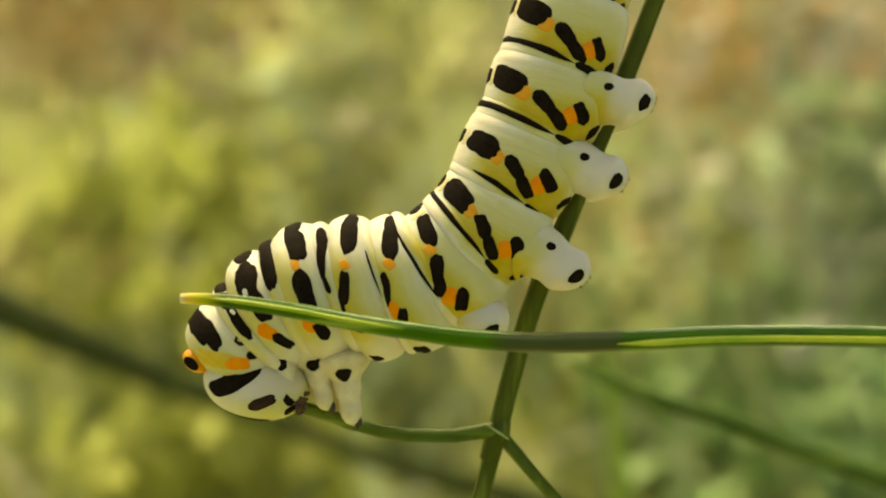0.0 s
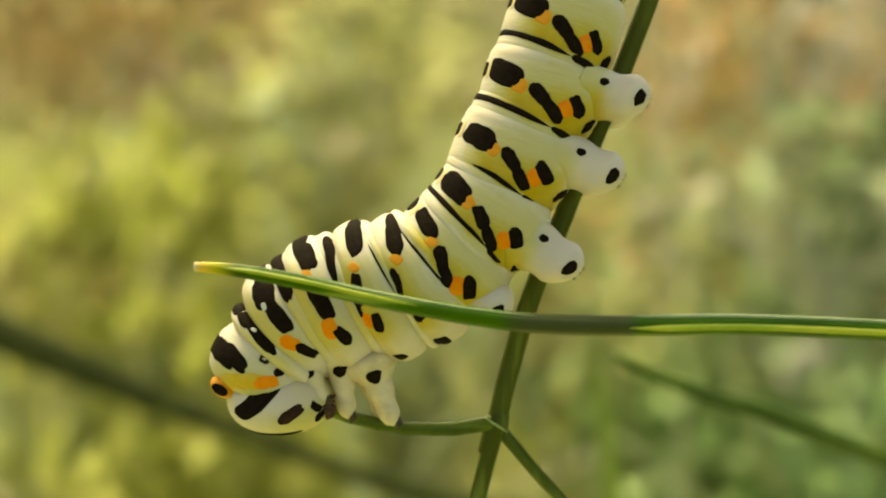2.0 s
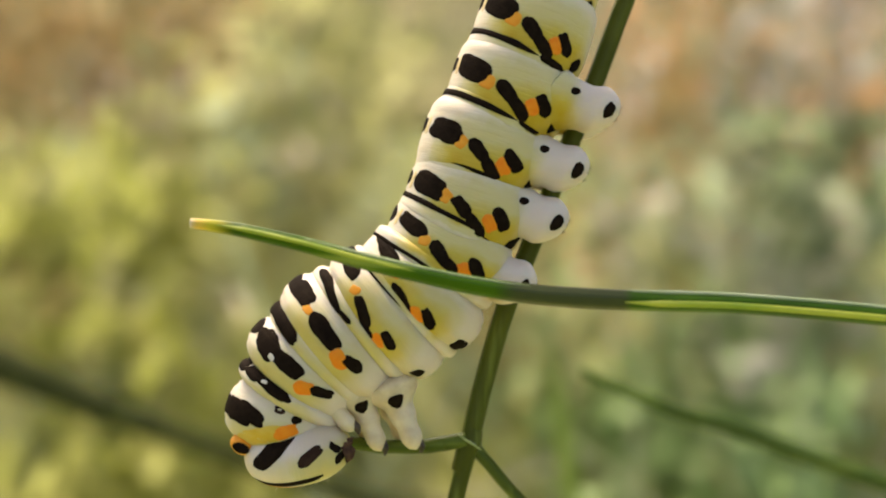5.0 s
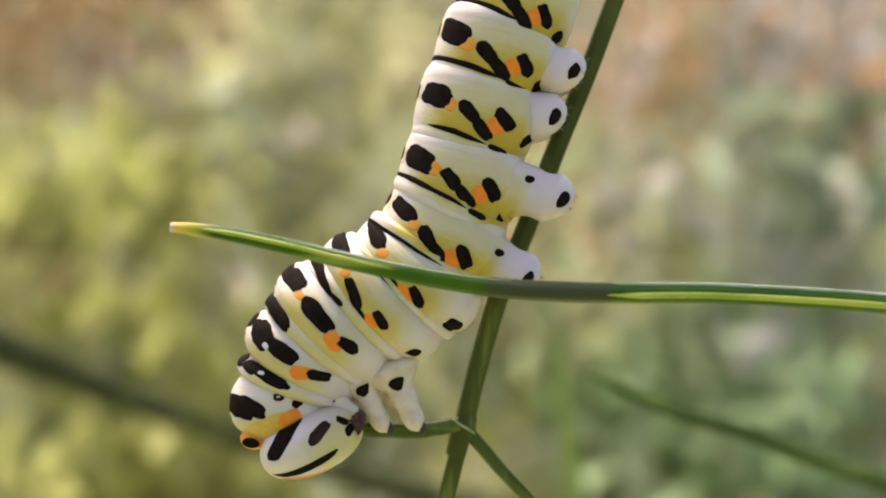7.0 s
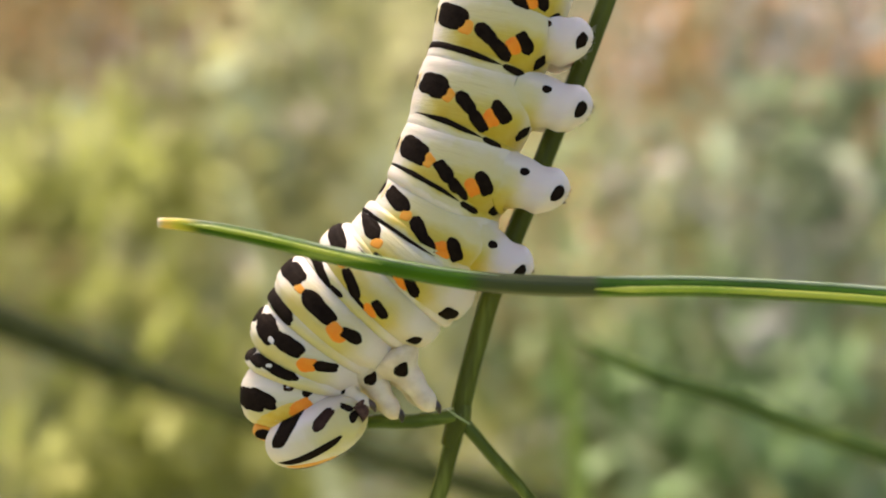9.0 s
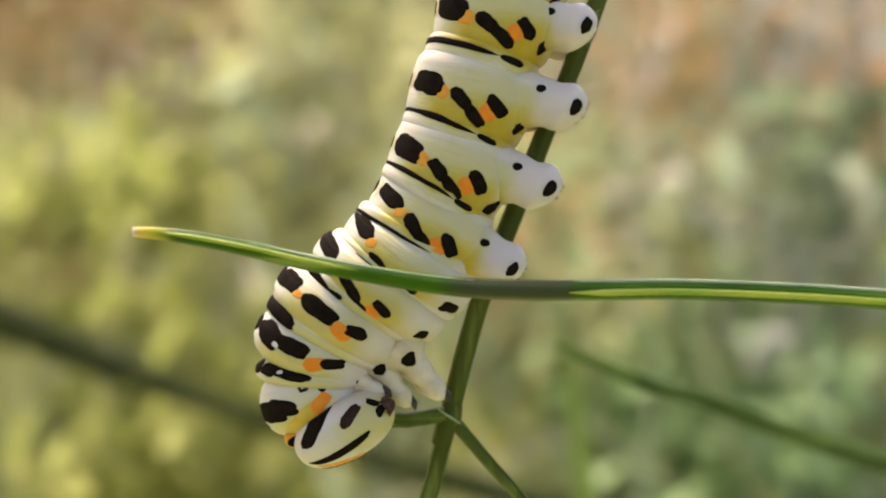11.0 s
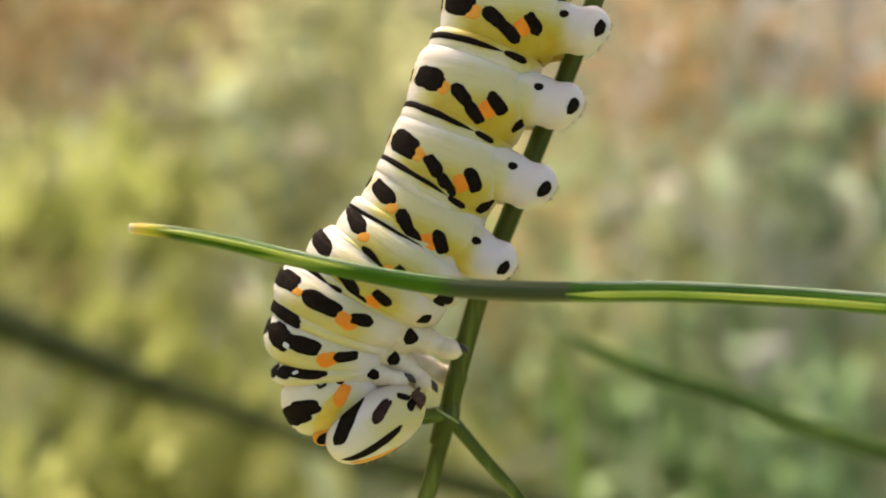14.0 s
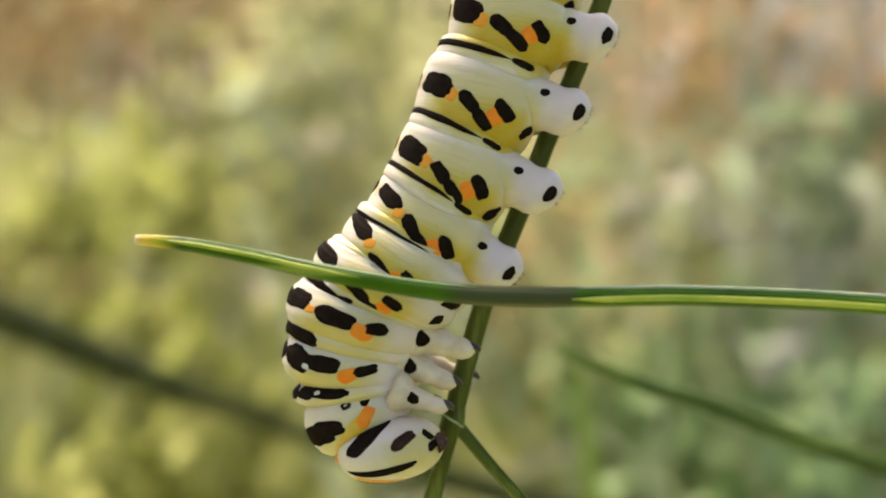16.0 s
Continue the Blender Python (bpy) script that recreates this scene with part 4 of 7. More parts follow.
build_ground()
build_clumps()
grass("meadow_grass", "yellow-green blades of meadow grass", "lime", -0.9, 1.4, 9000, 11)
grass("dry_meadow_grass", "dry straw-coloured blades of meadow grass", "olive", 0.0, 2.2, 6500, 12)
grass("pale_meadow_grass", "pale green blades of meadow grass", "sage", 1.0, 1.4, 8500, 13)
bent_stems()
plant, twig = build_plant()
front_stalk = stalk("fennel_leaf_stalk", "bent green fennel leaf stalk with a yellowed cut tip", (*((-19.5, -9, 0.61), (-17.8, -9, 0.45), (-15.38, -9, 0.09), (-11.33, -9, -0.77), (-7.29, -9, -1.78), (-3.24, -9, -2.67), (0.81, -9, -3.44), (4.86, -9, -3.97), (8.91, -9, -4.22), (11.6, -9, -4.29), (14.18, -9, -4.34), (19.05, -9, -4.38), (25.13, -9, -4.71), (31.95, -9, -5.24), (41.37, -9, -6.3)), (62, -9, -9.5), (85, -7, -25), (105, 0, -160), (112, 12, -455)),
                    (0.34, 0.43, 0.50, 0.57, 0.60, 0.62, 0.66, 0.72, 0.75, 0.745, 0.74, 0.70, 0.70, 0.70, 0.74, 0.76, 0.8, 0.9, 1.0), FRONT_GREEN, ((1, 6, 80, 0.17, RIB_PALE), (9, 17, 102, 0.24, RIB_PALE), (3, 8, 38, 0.10, RIB_GLINT), (9, 17, 28, 0.16, RIB_GLINT)))
dark_line = ((-536, 420, 119), (-306.31, 420, 4.89), (-246.72, 420, -16.68), (-187.04, 420, -41.89), (-139.2, 420, -61.62), (-91.28, 420, -79.21), (-43.29, 420, -96.1), (11.98, 420, -111.82), (76.97, 420, -129.98), (160, 424, -152), (215, 440, -265), (235, 450, -375))
dark_radii = (9.6, 9.6, 9.4, 8.9, 7.0, 4.3, 5.0, 7.0, 7.4, 6.6, 5.6, 5.0)
dark_stalk = stalk("dark_plant_stalk", "thick dark green plant stalk leaning across behind", dark_line, dark_radii, FAR_DARK)
knot(dark_line, dark_radii, 4, FAR_DARK, dark_stalk, "swollen dark joint")
thin_line = ((19.12, 62, -15.97), (23.54, 62, -18.04), (30.91, 62, -20.99), (38.29, 62, -23.06), (47.15, 62, -26.54), (58.08, 62, -30.24), (75.24, 62, -36.17), (90, 65, -54), (125, 75, -200), (148, 98, -430))
thin_radii = (0.4, 0.78, 1.0, 1.14, 1.24, 1.32, 1.38, 1.45, 1.6, 1.8)
thin_stalk = stalk("thin_plant_stalk", "thin green plant stalk sloping down behind the stem", thin_line, thin_radii, THIN_GREEN)
knot(thin_line, thin_radii, 2, THIN_GREEN, thin_stalk, "swollen green joint")
part("tip", tube_mesh(((18.4, 62, -15.6), (19.12, 62, -15.97), (23.54, 62, -18.04), (29.3, 62, -20.35)), (0.12, 0.46, 0.86, 1.06), sides=20), TIP_GREEN, thin_stalk, "paler green tip")
stalk("young_grass_shoot", "upright yellow-green grass shoot behind the stem", (*((30.6, 225, -23.15), (32.85, 225, -32.12), (34.66, 225, -44.1), (36.18, 225, -59.09), (37.4, 225, -74.1), (38.32, 225, -89.14)), (70, 235, -180), (74, 250, -410)),
      (0.6, 1.6, 2.2, 2.5, 2.5, 2.5, 2.6, 2.8), SHOOT_GREEN)
caterpillar, body, prolegs, legs = build_caterpillar()


def motions():
    walk(body["A8"], (
        (0, pose(0.007593, 0, 0.019749, 7, -70.6024, 0)),
        (0.5, pose(0.007453, 0, 0.020525, 7, -71.086, 0)),
        (1, pose(0.008045, 0, 0.021142, 7, -71.1017, 0)),
        (1.5, pose(0.008025, 0, 0.021146, 7, -70.9808, 0)),
        (2, pose(0.008006, 0, 0.022040, 7, -70.1797, 0)),
        (2.5, pose(0.008360, 0, 0.022877, 7, -69.5379, 0)),
        (3, pose(0.008390, 0, 0.022673, 7, -68.7983, 0)),
        (3.5, pose(0.008448, 0, 0.022735, 6.5, -68.869, 0)),
        (4, pose(0.009423, 0, 0.022394, 6, -68.7915, 0)),
        (6.5, pose(0.008761, 0, 0.022992, 1.5, -68.7915, 0)),
        (7, pose(0.007929, 0, 0.022960, 0, -68.7915, 0)),
        (7.5, pose(0.007405, 0, 0.022895, 0, -69.7915, 0)),
        (8, pose(0.007121, 0, 0.022896, 0, -69.7915, 0)),
        (8.5, pose(0.006913, 0, 0.023102, 0, -69.7915, 0)),
        (9, pose(0.007217, 0, 0.023120, 0, -69.7915, 0)),
        (11.5, pose(0.005898, 0, 0.025878, 0, -74.3035, 0)),
        (12, pose(0.005807, 0, 0.026453, 0, -73.981, 0)),
        (12.5, pose(0.006075, 0, 0.026527, 0, -74.0579, 0)),
        (13, pose(0.006135, 0, 0.026600, 0, -74.5558, 0)),
        (13.5, pose(0.006713, 0, 0.026485, 0, -74.1302, 0)),
        (14, pose(0.007171, 0, 0.026441, 0, -73.6527, 0)),
        (14.5, pose(0.006743, 0, 0.026146, 0, -73.8414, 0)),
        (15, pose(0.006597, 0, 0.026351, 0, -73.6241, 0)),
        (15.5, pose(0.006289, 0, 0.025531, 0, -73.2392, 0)),
        (16, pose(0.006623, 0, 0.025657, 0, -73.4935, 0)),
    ))
    walk(body["A7"], (
        (0, pose(0.006430, 0, 0.015088, 7, -73.6024, 0)),
        (0.5, pose(0.006330, 0, 0.015854, 7, -74.086, 0)),
        (1, pose(0.006923, 0, 0.016471, 7, -74.1017, 0)),
        (1.5, pose(0.006893, 0, 0.016477, 7, -73.9808, 0)),
        (2, pose(0.006808, 0, 0.017387, 7, -73.1797, 0)),
        (2.5, pose(0.007110, 0, 0.018238, 7, -72.5379, 0)),
        (3, pose(0.007081, 0, 0.018050, 7, -71.7983, 0)),
        (3.5, pose(0.007144, 0, 0.018111, 6.5, -71.869, 0)),
        (4, pose(0.008113, 0, 0.017772, 6, -71.7915, 0)),
        (6.5, pose(0.007451, 0, 0.018369, 1.5, -71.7915, 0)),
        (7, pose(0.006619, 0, 0.018338, 0, -71.7915, 0)),
        (7.5, pose(0.006176, 0, 0.018251, 0, -72.7915, 0)),
        (8, pose(0.005892, 0, 0.018252, 0, -72.7915, 0)),
        (8.5, pose(0.005684, 0, 0.018457, 0, -72.7915, 0)),
        (9, pose(0.005988, 0, 0.018476, 0, -72.7915, 0)),
        (11.5, pose(0.005038, 0, 0.021152, 0, -77.3035, 0)),
        (12, pose(0.004921, 0, 0.021731, 0, -76.981, 0)),
        (12.5, pose(0.005195, 0, 0.021804, 0, -77.0579, 0)),
        (13, pose(0.005296, 0, 0.021870, 0, -77.5558, 0)),
        (13.5, pose(0.005839, 0, 0.021761, 0, -77.1302, 0)),
        (14, pose(0.006258, 0, 0.021724, 0, -76.6527, 0)),
        (14.5, pose(0.005845, 0, 0.021427, 0, -76.8414, 0)),
        (15, pose(0.005681, 0, 0.021634, 0, -76.6241, 0)),
        (15.5, pose(0.005342, 0, 0.020822, 0, -76.2392, 0)),
        (16, pose(0.005696, 0, 0.020943, 0, -76.4935, 0)),
    ))
    walk(body["A6"], (
        (0, pose(0.004773, 0, 0.010083, 7, -78.0281, 0)),
        (0.5, pose(0.004631, 0, 0.010863, 7, -77.9519, 0)),
        (1, pose(0.005204, 0, 0.011449, 7, -77.7179, 0)),
        (1.5, pose(0.005183, 0, 0.011480, 7, -78.3093, 0)),
        (2, pose(0.005055, 0, 0.012329, 7, -77.5356, 0)),
        (2.5, pose(0.005277, 0, 0.013244, 7, -77.3609, 0)),
        (3, pose(0.005149, 0, 0.013054, 7, -75.1007, 0)),
        (3.5, pose(0.005225, 0, 0.013101, 6.5, -75.0246, 0)),
        (4, pose(0.006143, 0, 0.012806, 6, -73.0842, 0)),
        (6.5, pose(0.005462, 0, 0.014390, 1.5, -76.4231, 0)),
        (7, pose(0.004772, 0, 0.014472, 0, -76.5325, 0)),
        (7.5, pose(0.004443, 0, 0.014411, 0, -77.2373, 0)),
        (8, pose(0.004237, 0, 0.014385, 0, -77.5055, 0)),
        (8.5, pose(0.004020, 0, 0.014642, 0, -79.5353, 0)),
        (9, pose(0.004281, 0, 0.014815, 0, -81.5289, 0)),
        (11.5, pose(0.003624, 0, 0.017368, 0, -86.0409, 0)),
        (12, pose(0.003486, 0, 0.017956, 0, -85.7184, 0)),
        (12.5, pose(0.003765, 0, 0.018027, 0, -85.7953, 0)),
        (13, pose(0.003899, 0, 0.018080, 0, -86.2932, 0)),
        (13.5, pose(0.004414, 0, 0.017982, 0, -85.8676, 0)),
        (14, pose(0.004801, 0, 0.017957, 0, -85.3901, 0)),
        (14.5, pose(0.004401, 0, 0.017655, 0, -85.5788, 0)),
        (15, pose(0.004223, 0, 0.017868, 0, -85.3615, 0)),
        (15.5, pose(0.003858, 0, 0.017065, 0, -84.9766, 0)),
        (16, pose(0.004229, 0, 0.017180, 0, -85.2309, 0)),
    ))
    walk(body["A5"], (
        (0, pose(0.002552, 0, 0.004855, 7, -69.814, 0)),
        (0.5, pose(0.002396, 0, 0.005652, 7, -69.7428, 0)),
        (1, pose(0.002974, 0, 0.006198, 7, -69.5694, 0)),
        (1.5, pose(0.003027, 0, 0.006262, 7, -70.0075, 0)),
        (2, pose(0.002832, 0, 0.007153, 7, -69.8952, 0)),
        (2.5, pose(0.003031, 0, 0.008159, 7, -69.9145, 0)),
        (3, pose(0.002795, 0, 0.008072, 7, -69.4346, 0)),
        (3.5, pose(0.002929, 0, 0.008132, 6.5, -69.8347, 0)),
        (4, pose(0.003838, 0, 0.008044, 6, -70.9022, 0)),
        (6.5, pose(0.003785, 0, 0.009757, 1.5, -78.0134, 0)),
        (7, pose(0.003298, 0, 0.009805, 0, -78.3347, 0)),
        (7.5, pose(0.003014, 0, 0.009672, 0, -78.1796, 0)),
        (8, pose(0.002768, 0, 0.009583, 0, -77.2381, 0)),
        (8.5, pose(0.002464, 0, 0.009538, 0, -76.8602, 0)),
        (9, pose(0.002702, 0, 0.009315, 0, -76.3249, 0)),
        (11.5, pose(0.001521, 0, 0.011233, 0, -79.2426, 0)),
        (12, pose(0.001324, 0, 0.011789, 0, -78.8647, 0)),
        (12.5, pose(0.001519, 0, 0.011825, 0, -78.2453, 0)),
        (13, pose(0.001627, 0, 0.011838, 0, -78.2247, 0)),
        (13.5, pose(0.002124, 0, 0.011686, 0, -77.8002, 0)),
        (14, pose(0.002323, 0, 0.011742, 0, -77.462, 0)),
        (14.5, pose(0.002047, 0, 0.011425, 0, -76.8745, 0)),
        (15, pose(0.001867, 0, 0.011647, 0, -76.537, 0)),
        (15.5, pose(0.001412, 0, 0.011018, 0, -76.8459, 0)),
        (16, pose(0.001779, 0, 0.011048, 0, -76.7297, 0)),
    ))
    walk(body["A4"], (
        (0, pose(0.000370, 0, 0.000338, 7, -57.8465, 0)),
        (0.5, pose(0.000221, 0, 0.001112, 7, -57.9142, 0)),
        (1, pose(0.000821, 0, 0.001670, 7, -57.6104, 0)),
        (1.5, pose(0.000893, 0, 0.001739, 7, -57.8009, 0)),
        (2, pose(0.000770, 0, 0.002698, 7, -58.828, 0)),
        (2.5, pose(0.001045, 0, 0.003755, 7, -60.5466, 0)),
        (3, pose(0.001017, 0, 0.003868, 7, -63.5477, 0)),
        (3.5, pose(0.001312, 0, 0.003996, 6.5, -67.3748, 0)),
        (4, pose(0.002381, 0, 0.003893, 6, -69.7333, 0)),
        (6.5, pose(0.002712, 0, 0.005001, 1.5, -76.7654, 0)),
        (7, pose(0.002029, 0, 0.004692, 0, -76.0714, 0)),
        (7.5, pose(0.001670, 0, 0.004473, 0, -75.3678, 0)),
        (8, pose(0.001385, 0, 0.004416, 0, -74.2314, 0)),
        (8.5, pose(0.001012, 0, 0.004300, 0, -73.841, 0)),
        (9, pose(0.001172, 0, 0.004141, 0, -73.7627, 0)),
        (11.5, pose(-0.000150, 0, 0.005815, 0, -73.0409, 0)),
        (12, pose(-0.000409, 0, 0.006387, 0, -72.6504, 0)),
        (12.5, pose(-0.000275, 0, 0.006377, 0, -71.959, 0)),
        (13, pose(-0.000106, 0, 0.006413, 0, -72.3015, 0)),
        (13.5, pose(0.000341, 0, 0.006284, 0, -72.1672, 0)),
        (14, pose(0.000348, 0, 0.006296, 0, -71.1461, 0)),
        (14.5, pose(0.000109, 0, 0.006006, 0, -71.3207, 0)),
        (15, pose(-0.000122, 0, 0.006296, 0, -70.6636, 0)),
        (15.5, pose(-0.000540, 0, 0.005634, 0, -70.3914, 0)),
        (16, pose(-0.000238, 0, 0.005608, 0, -70.5453, 0)),
    ))
    walk(body["A3"], (
        (0, pose(-0.002596, 0, -0.002795, 7, -41.2265, 0)),
        (0.5, pose(-0.002669, 0, -0.002097, 7, -41.4346, 0)),
        (1, pose(-0.002018, 0, -0.001490, 7, -42.0738, 0)),
        (1.5, pose(-0.001876, 0, -0.001406, 7, -43.6779, 0)),
        (2, pose(-0.001807, 0, -0.000329, 7, -47.7053, 0)),
        (2.5, pose(-0.001175, 0, 0.000658, 7, -52.0399, 0)),
        (3, pose(-0.000950, 0, 0.000850, 7, -57.3496, 0)),
        (3.5, pose(-0.000357, 0, 0.000977, 6.5, -63.7824, 0)),
        (4, pose(0.000825, 0, 0.001101, 6, -68.4647, 0)),
        (6.5, pose(0.001378, 0, 0.000768, 1.5, -66.5008, 0)),
        (7, pose(0.000588, 0, 0.000383, 0, -65.4633, 0)),
        (7.5, pose(0.000150, 0, 0.000169, 0, -64.4959, 0)),
        (8, pose(-0.000134, 0, 0.000134, 0, -63.9282, 0)),
        (8.5, pose(-0.000487, 0, 0.000036, 0, -63.216, 0)),
        (9, pose(-0.000369, 0, -0.000115, 0, -62.7561, 0)),
        (11.5, pose(-0.001699, 0, 0.001742, 0, -64.1709, 0)),
        (12, pose(-0.001965, 0, 0.002327, 0, -63.2959, 0)),
        (12.5, pose(-0.001914, 0, 0.002352, 0, -62.4173, 0)),
        (13, pose(-0.001747, 0, 0.002366, 0, -62.9536, 0)),
        (13.5, pose(-0.001364, 0, 0.002263, 0, -63.3532, 0)),
        (14, pose(-0.001483, 0, 0.002244, 0, -62.6951, 0)),
        (14.5, pose(-0.001706, 0, 0.002024, 0, -62.885, 0)),
        (15, pose(-0.001947, 0, 0.002328, 0, -62.5023, 0)),
        (15.5, pose(-0.002418, 0, 0.001720, 0, -62.1615, 0)),
        (16, pose(-0.002129, 0, 0.001660, 0, -61.9435, 0)),
    ))
    walk(body["A2"], (
        (0, pose(-0.005832, 0, -0.004586, 12.5, -25.6952, 0)),
        (0.5, pose(-0.005826, 0, -0.003752, 12.33, -26.437, 0)),
        (1, pose(-0.005064, 0, -0.003254, 12.17, -28.1292, 0)),
        (1.5, pose(-0.004760, 0, -0.003219, 12, -30.4099, 0)),
        (2, pose(-0.004453, 0, -0.002388, 11.83, -34.7066, 0)),
        (2.5, pose(-0.003782, 0, -0.001487, 11.67, -38.0863, 0)),
        (3, pose(-0.003285, 0, -0.001744, 11.5, -40.8608, 0)),
        (3.5, pose(-0.002590, 0, -0.002085, 11, -43.1992, 0)),
        (4, pose(-0.001270, 0, -0.002384, 10.5, -44.5713, 0)),
        (6.5, pose(-0.000629, 0, -0.002619, 2, -49.4733, 0)),
        (7, pose(-0.001325, 0, -0.002971, 0, -49.6434, 0)),
        (7.5, pose(-0.001675, 0, -0.003099, 0, -50.0481, 0)),
        (8, pose(-0.001878, 0, -0.003171, 0, -50.1461, 0)),
        (8.5, pose(-0.002237, 0, -0.003172, 0, -50.5946, 0)),
        (9, pose(-0.002054, 0, -0.003300, 0, -50.7662, 0)),
        (11.5, pose(-0.003134, 0, -0.001461, 0, -55.97, 0)),
        (12, pose(-0.003337, 0, -0.000803, 0, -56.5204, 0)),
        (12.5, pose(-0.003250, 0, -0.000748, 0, -56.6963, 0)),
        (13, pose(-0.003038, 0, -0.000774, 0, -57.491, 0)),
        (13.5, pose(-0.002680, 0, -0.000870, 0, -57.6865, 0)),
        (14, pose(-0.002878, 0, -0.000736, 0, -57.4172, 0)),
        (14.5, pose(-0.003096, 0, -0.000981, 0, -58.1513, 0)),
        (15, pose(-0.003297, 0, -0.000666, 0, -58.3792, 0)),
        (15.5, pose(-0.003740, 0, -0.001216, 0, -58.3306, 0)),
        (16, pose(-0.003512, 0, -0.001339, 0, -58.5165, 0)),
    ))
    walk(body["A1"], (
        (0, pose(-0.009046, 0, -0.005017, 10, -19.6547, 0)),
        (0.5, pose(-0.008989, 0, -0.004433, 9.667, -21.1666, 0)),
        (1, pose(-0.008141, 0, -0.003968, 9.333, -23.1228, 0)),
        (1.5, pose(-0.007791, 0, -0.004004, 9, -25.1737, 0)),
        (2, pose(-0.007408, 0, -0.003370, 8.667, -28.7835, 0)),
        (2.5, pose(-0.006634, 0, -0.002738, 8.333, -31.6024, 0)),
        (3, pose(-0.006142, 0, -0.003203, 8, -33.3858, 0)),
        (3.5, pose(-0.005397, 0, -0.003618, 7, -35.2179, 0)),
        (4, pose(-0.003954, 0, -0.004154, 6, -36.2891, 0)),
        (6.5, pose(-0.003385, 0, -0.004431, 1, -41.4264, 0)),
        (7, pose(-0.004098, 0, -0.004704, 0, -42.0987, 0)),
        (7.5, pose(-0.004346, 0, -0.004843, 0, -42.6056, 0)),
        (8, pose(-0.004515, 0, -0.004869, 0, -43.189, 0)),
        (8.5, pose(-0.004785, 0, -0.004862, 0, -44.2827, 0)),
        (9, pose(-0.004552, 0, -0.005019, 0, -44.5739, 0)),
        (11.5, pose(-0.005316, 0, -0.003358, 0, -55.2201, 0)),
        (12, pose(-0.005467, 0, -0.002641, 0, -56.0698, 0)),
        (12.5, pose(-0.005293, 0, -0.002638, 0, -57.4276, 0)),
        (13, pose(-0.005061, 0, -0.002566, 0, -58.8952, 0)),
        (13.5, pose(-0.004643, 0, -0.002649, 0, -60.0201, 0)),
        (14, pose(-0.004816, 0, -0.002489, 0, -60.8984, 0)),
        (14.5, pose(-0.004941, 0, -0.002725, 0, -63.2422, 0)),
        (15, pose(-0.005061, 0, -0.002327, 0, -64.3356, 0)),
        (15.5, pose(-0.005508, 0, -0.002905, 0, -65.2417, 0)),
        (16, pose(-0.005284, 0, -0.003134, 0, -66.756, 0)),
    ))
    walk(body["T3"], (
        (0, pose(-0.013028, 0, -0.005382, 8, -22.3816, 0)),
        (0.5, pose(-0.012926, 0, -0.004873, 7.5, -23.6524, 0)),
        (1, pose(-0.012020, 0, -0.004479, 7, -25.3115, 0)),
        (1.5, pose(-0.011599, 0, -0.004663, 6.5, -27.3302, 0)),
        (2, pose(-0.011125, 0, -0.004352, 6, -30.9313, 0)),
        (2.5, pose(-0.010357, 0, -0.003938, 5.5, -32.8075, 0)),
        (3, pose(-0.009910, 0, -0.004503, 5, -34.4549, 0)),
        (3.5, pose(-0.009131, 0, -0.005159, 4, -36.7545, 0)),
        (4, pose(-0.007773, 0, -0.005895, 3, -37.6822, 0)),
        (6.5, pose(-0.007131, 0, -0.006379, 0, -43.9433, 0)),
        (7, pose(-0.007680, 0, -0.006727, -2, -44.7088, 0)),
        (7.5, pose(-0.007867, 0, -0.006899, -2, -45.4775, 0)),
        (8, pose(-0.007993, 0, -0.006929, -2, -46.3054, 0)),
        (8.5, pose(-0.008096, 0, -0.006995, -2, -47.9983, 0)),
        (9, pose(-0.007865, 0, -0.007197, -2, -48.6469, 0)),
        (11.5, pose(-0.008262, 0, -0.005547, -2, -59.0285, 0)),
        (12, pose(-0.008327, 0, -0.004878, -2, -59.748, 0)),
        (12.5, pose(-0.008084, 0, -0.004893, -2, -61.0712, 0)),
        (13, pose(-0.007748, 0, -0.004839, -2, -63.3263, 0)),
        (13.5, pose(-0.007263, 0, -0.004878, -2, -65.5131, 0)),
        (14, pose(-0.007447, 0, -0.004696, -2, -67.0291, 0)),
        (14.5, pose(-0.007378, 0, -0.005061, -2, -69.8766, 0)),
        (15, pose(-0.007457, 0, -0.004685, -2, -71.9858, 0)),
        (15.5, pose(-0.007822, 0, -0.005331, -2, -73.0131, 0)),
        (16, pose(-0.007502, 0, -0.005791, -2, -73.7889, 0)),
    ))
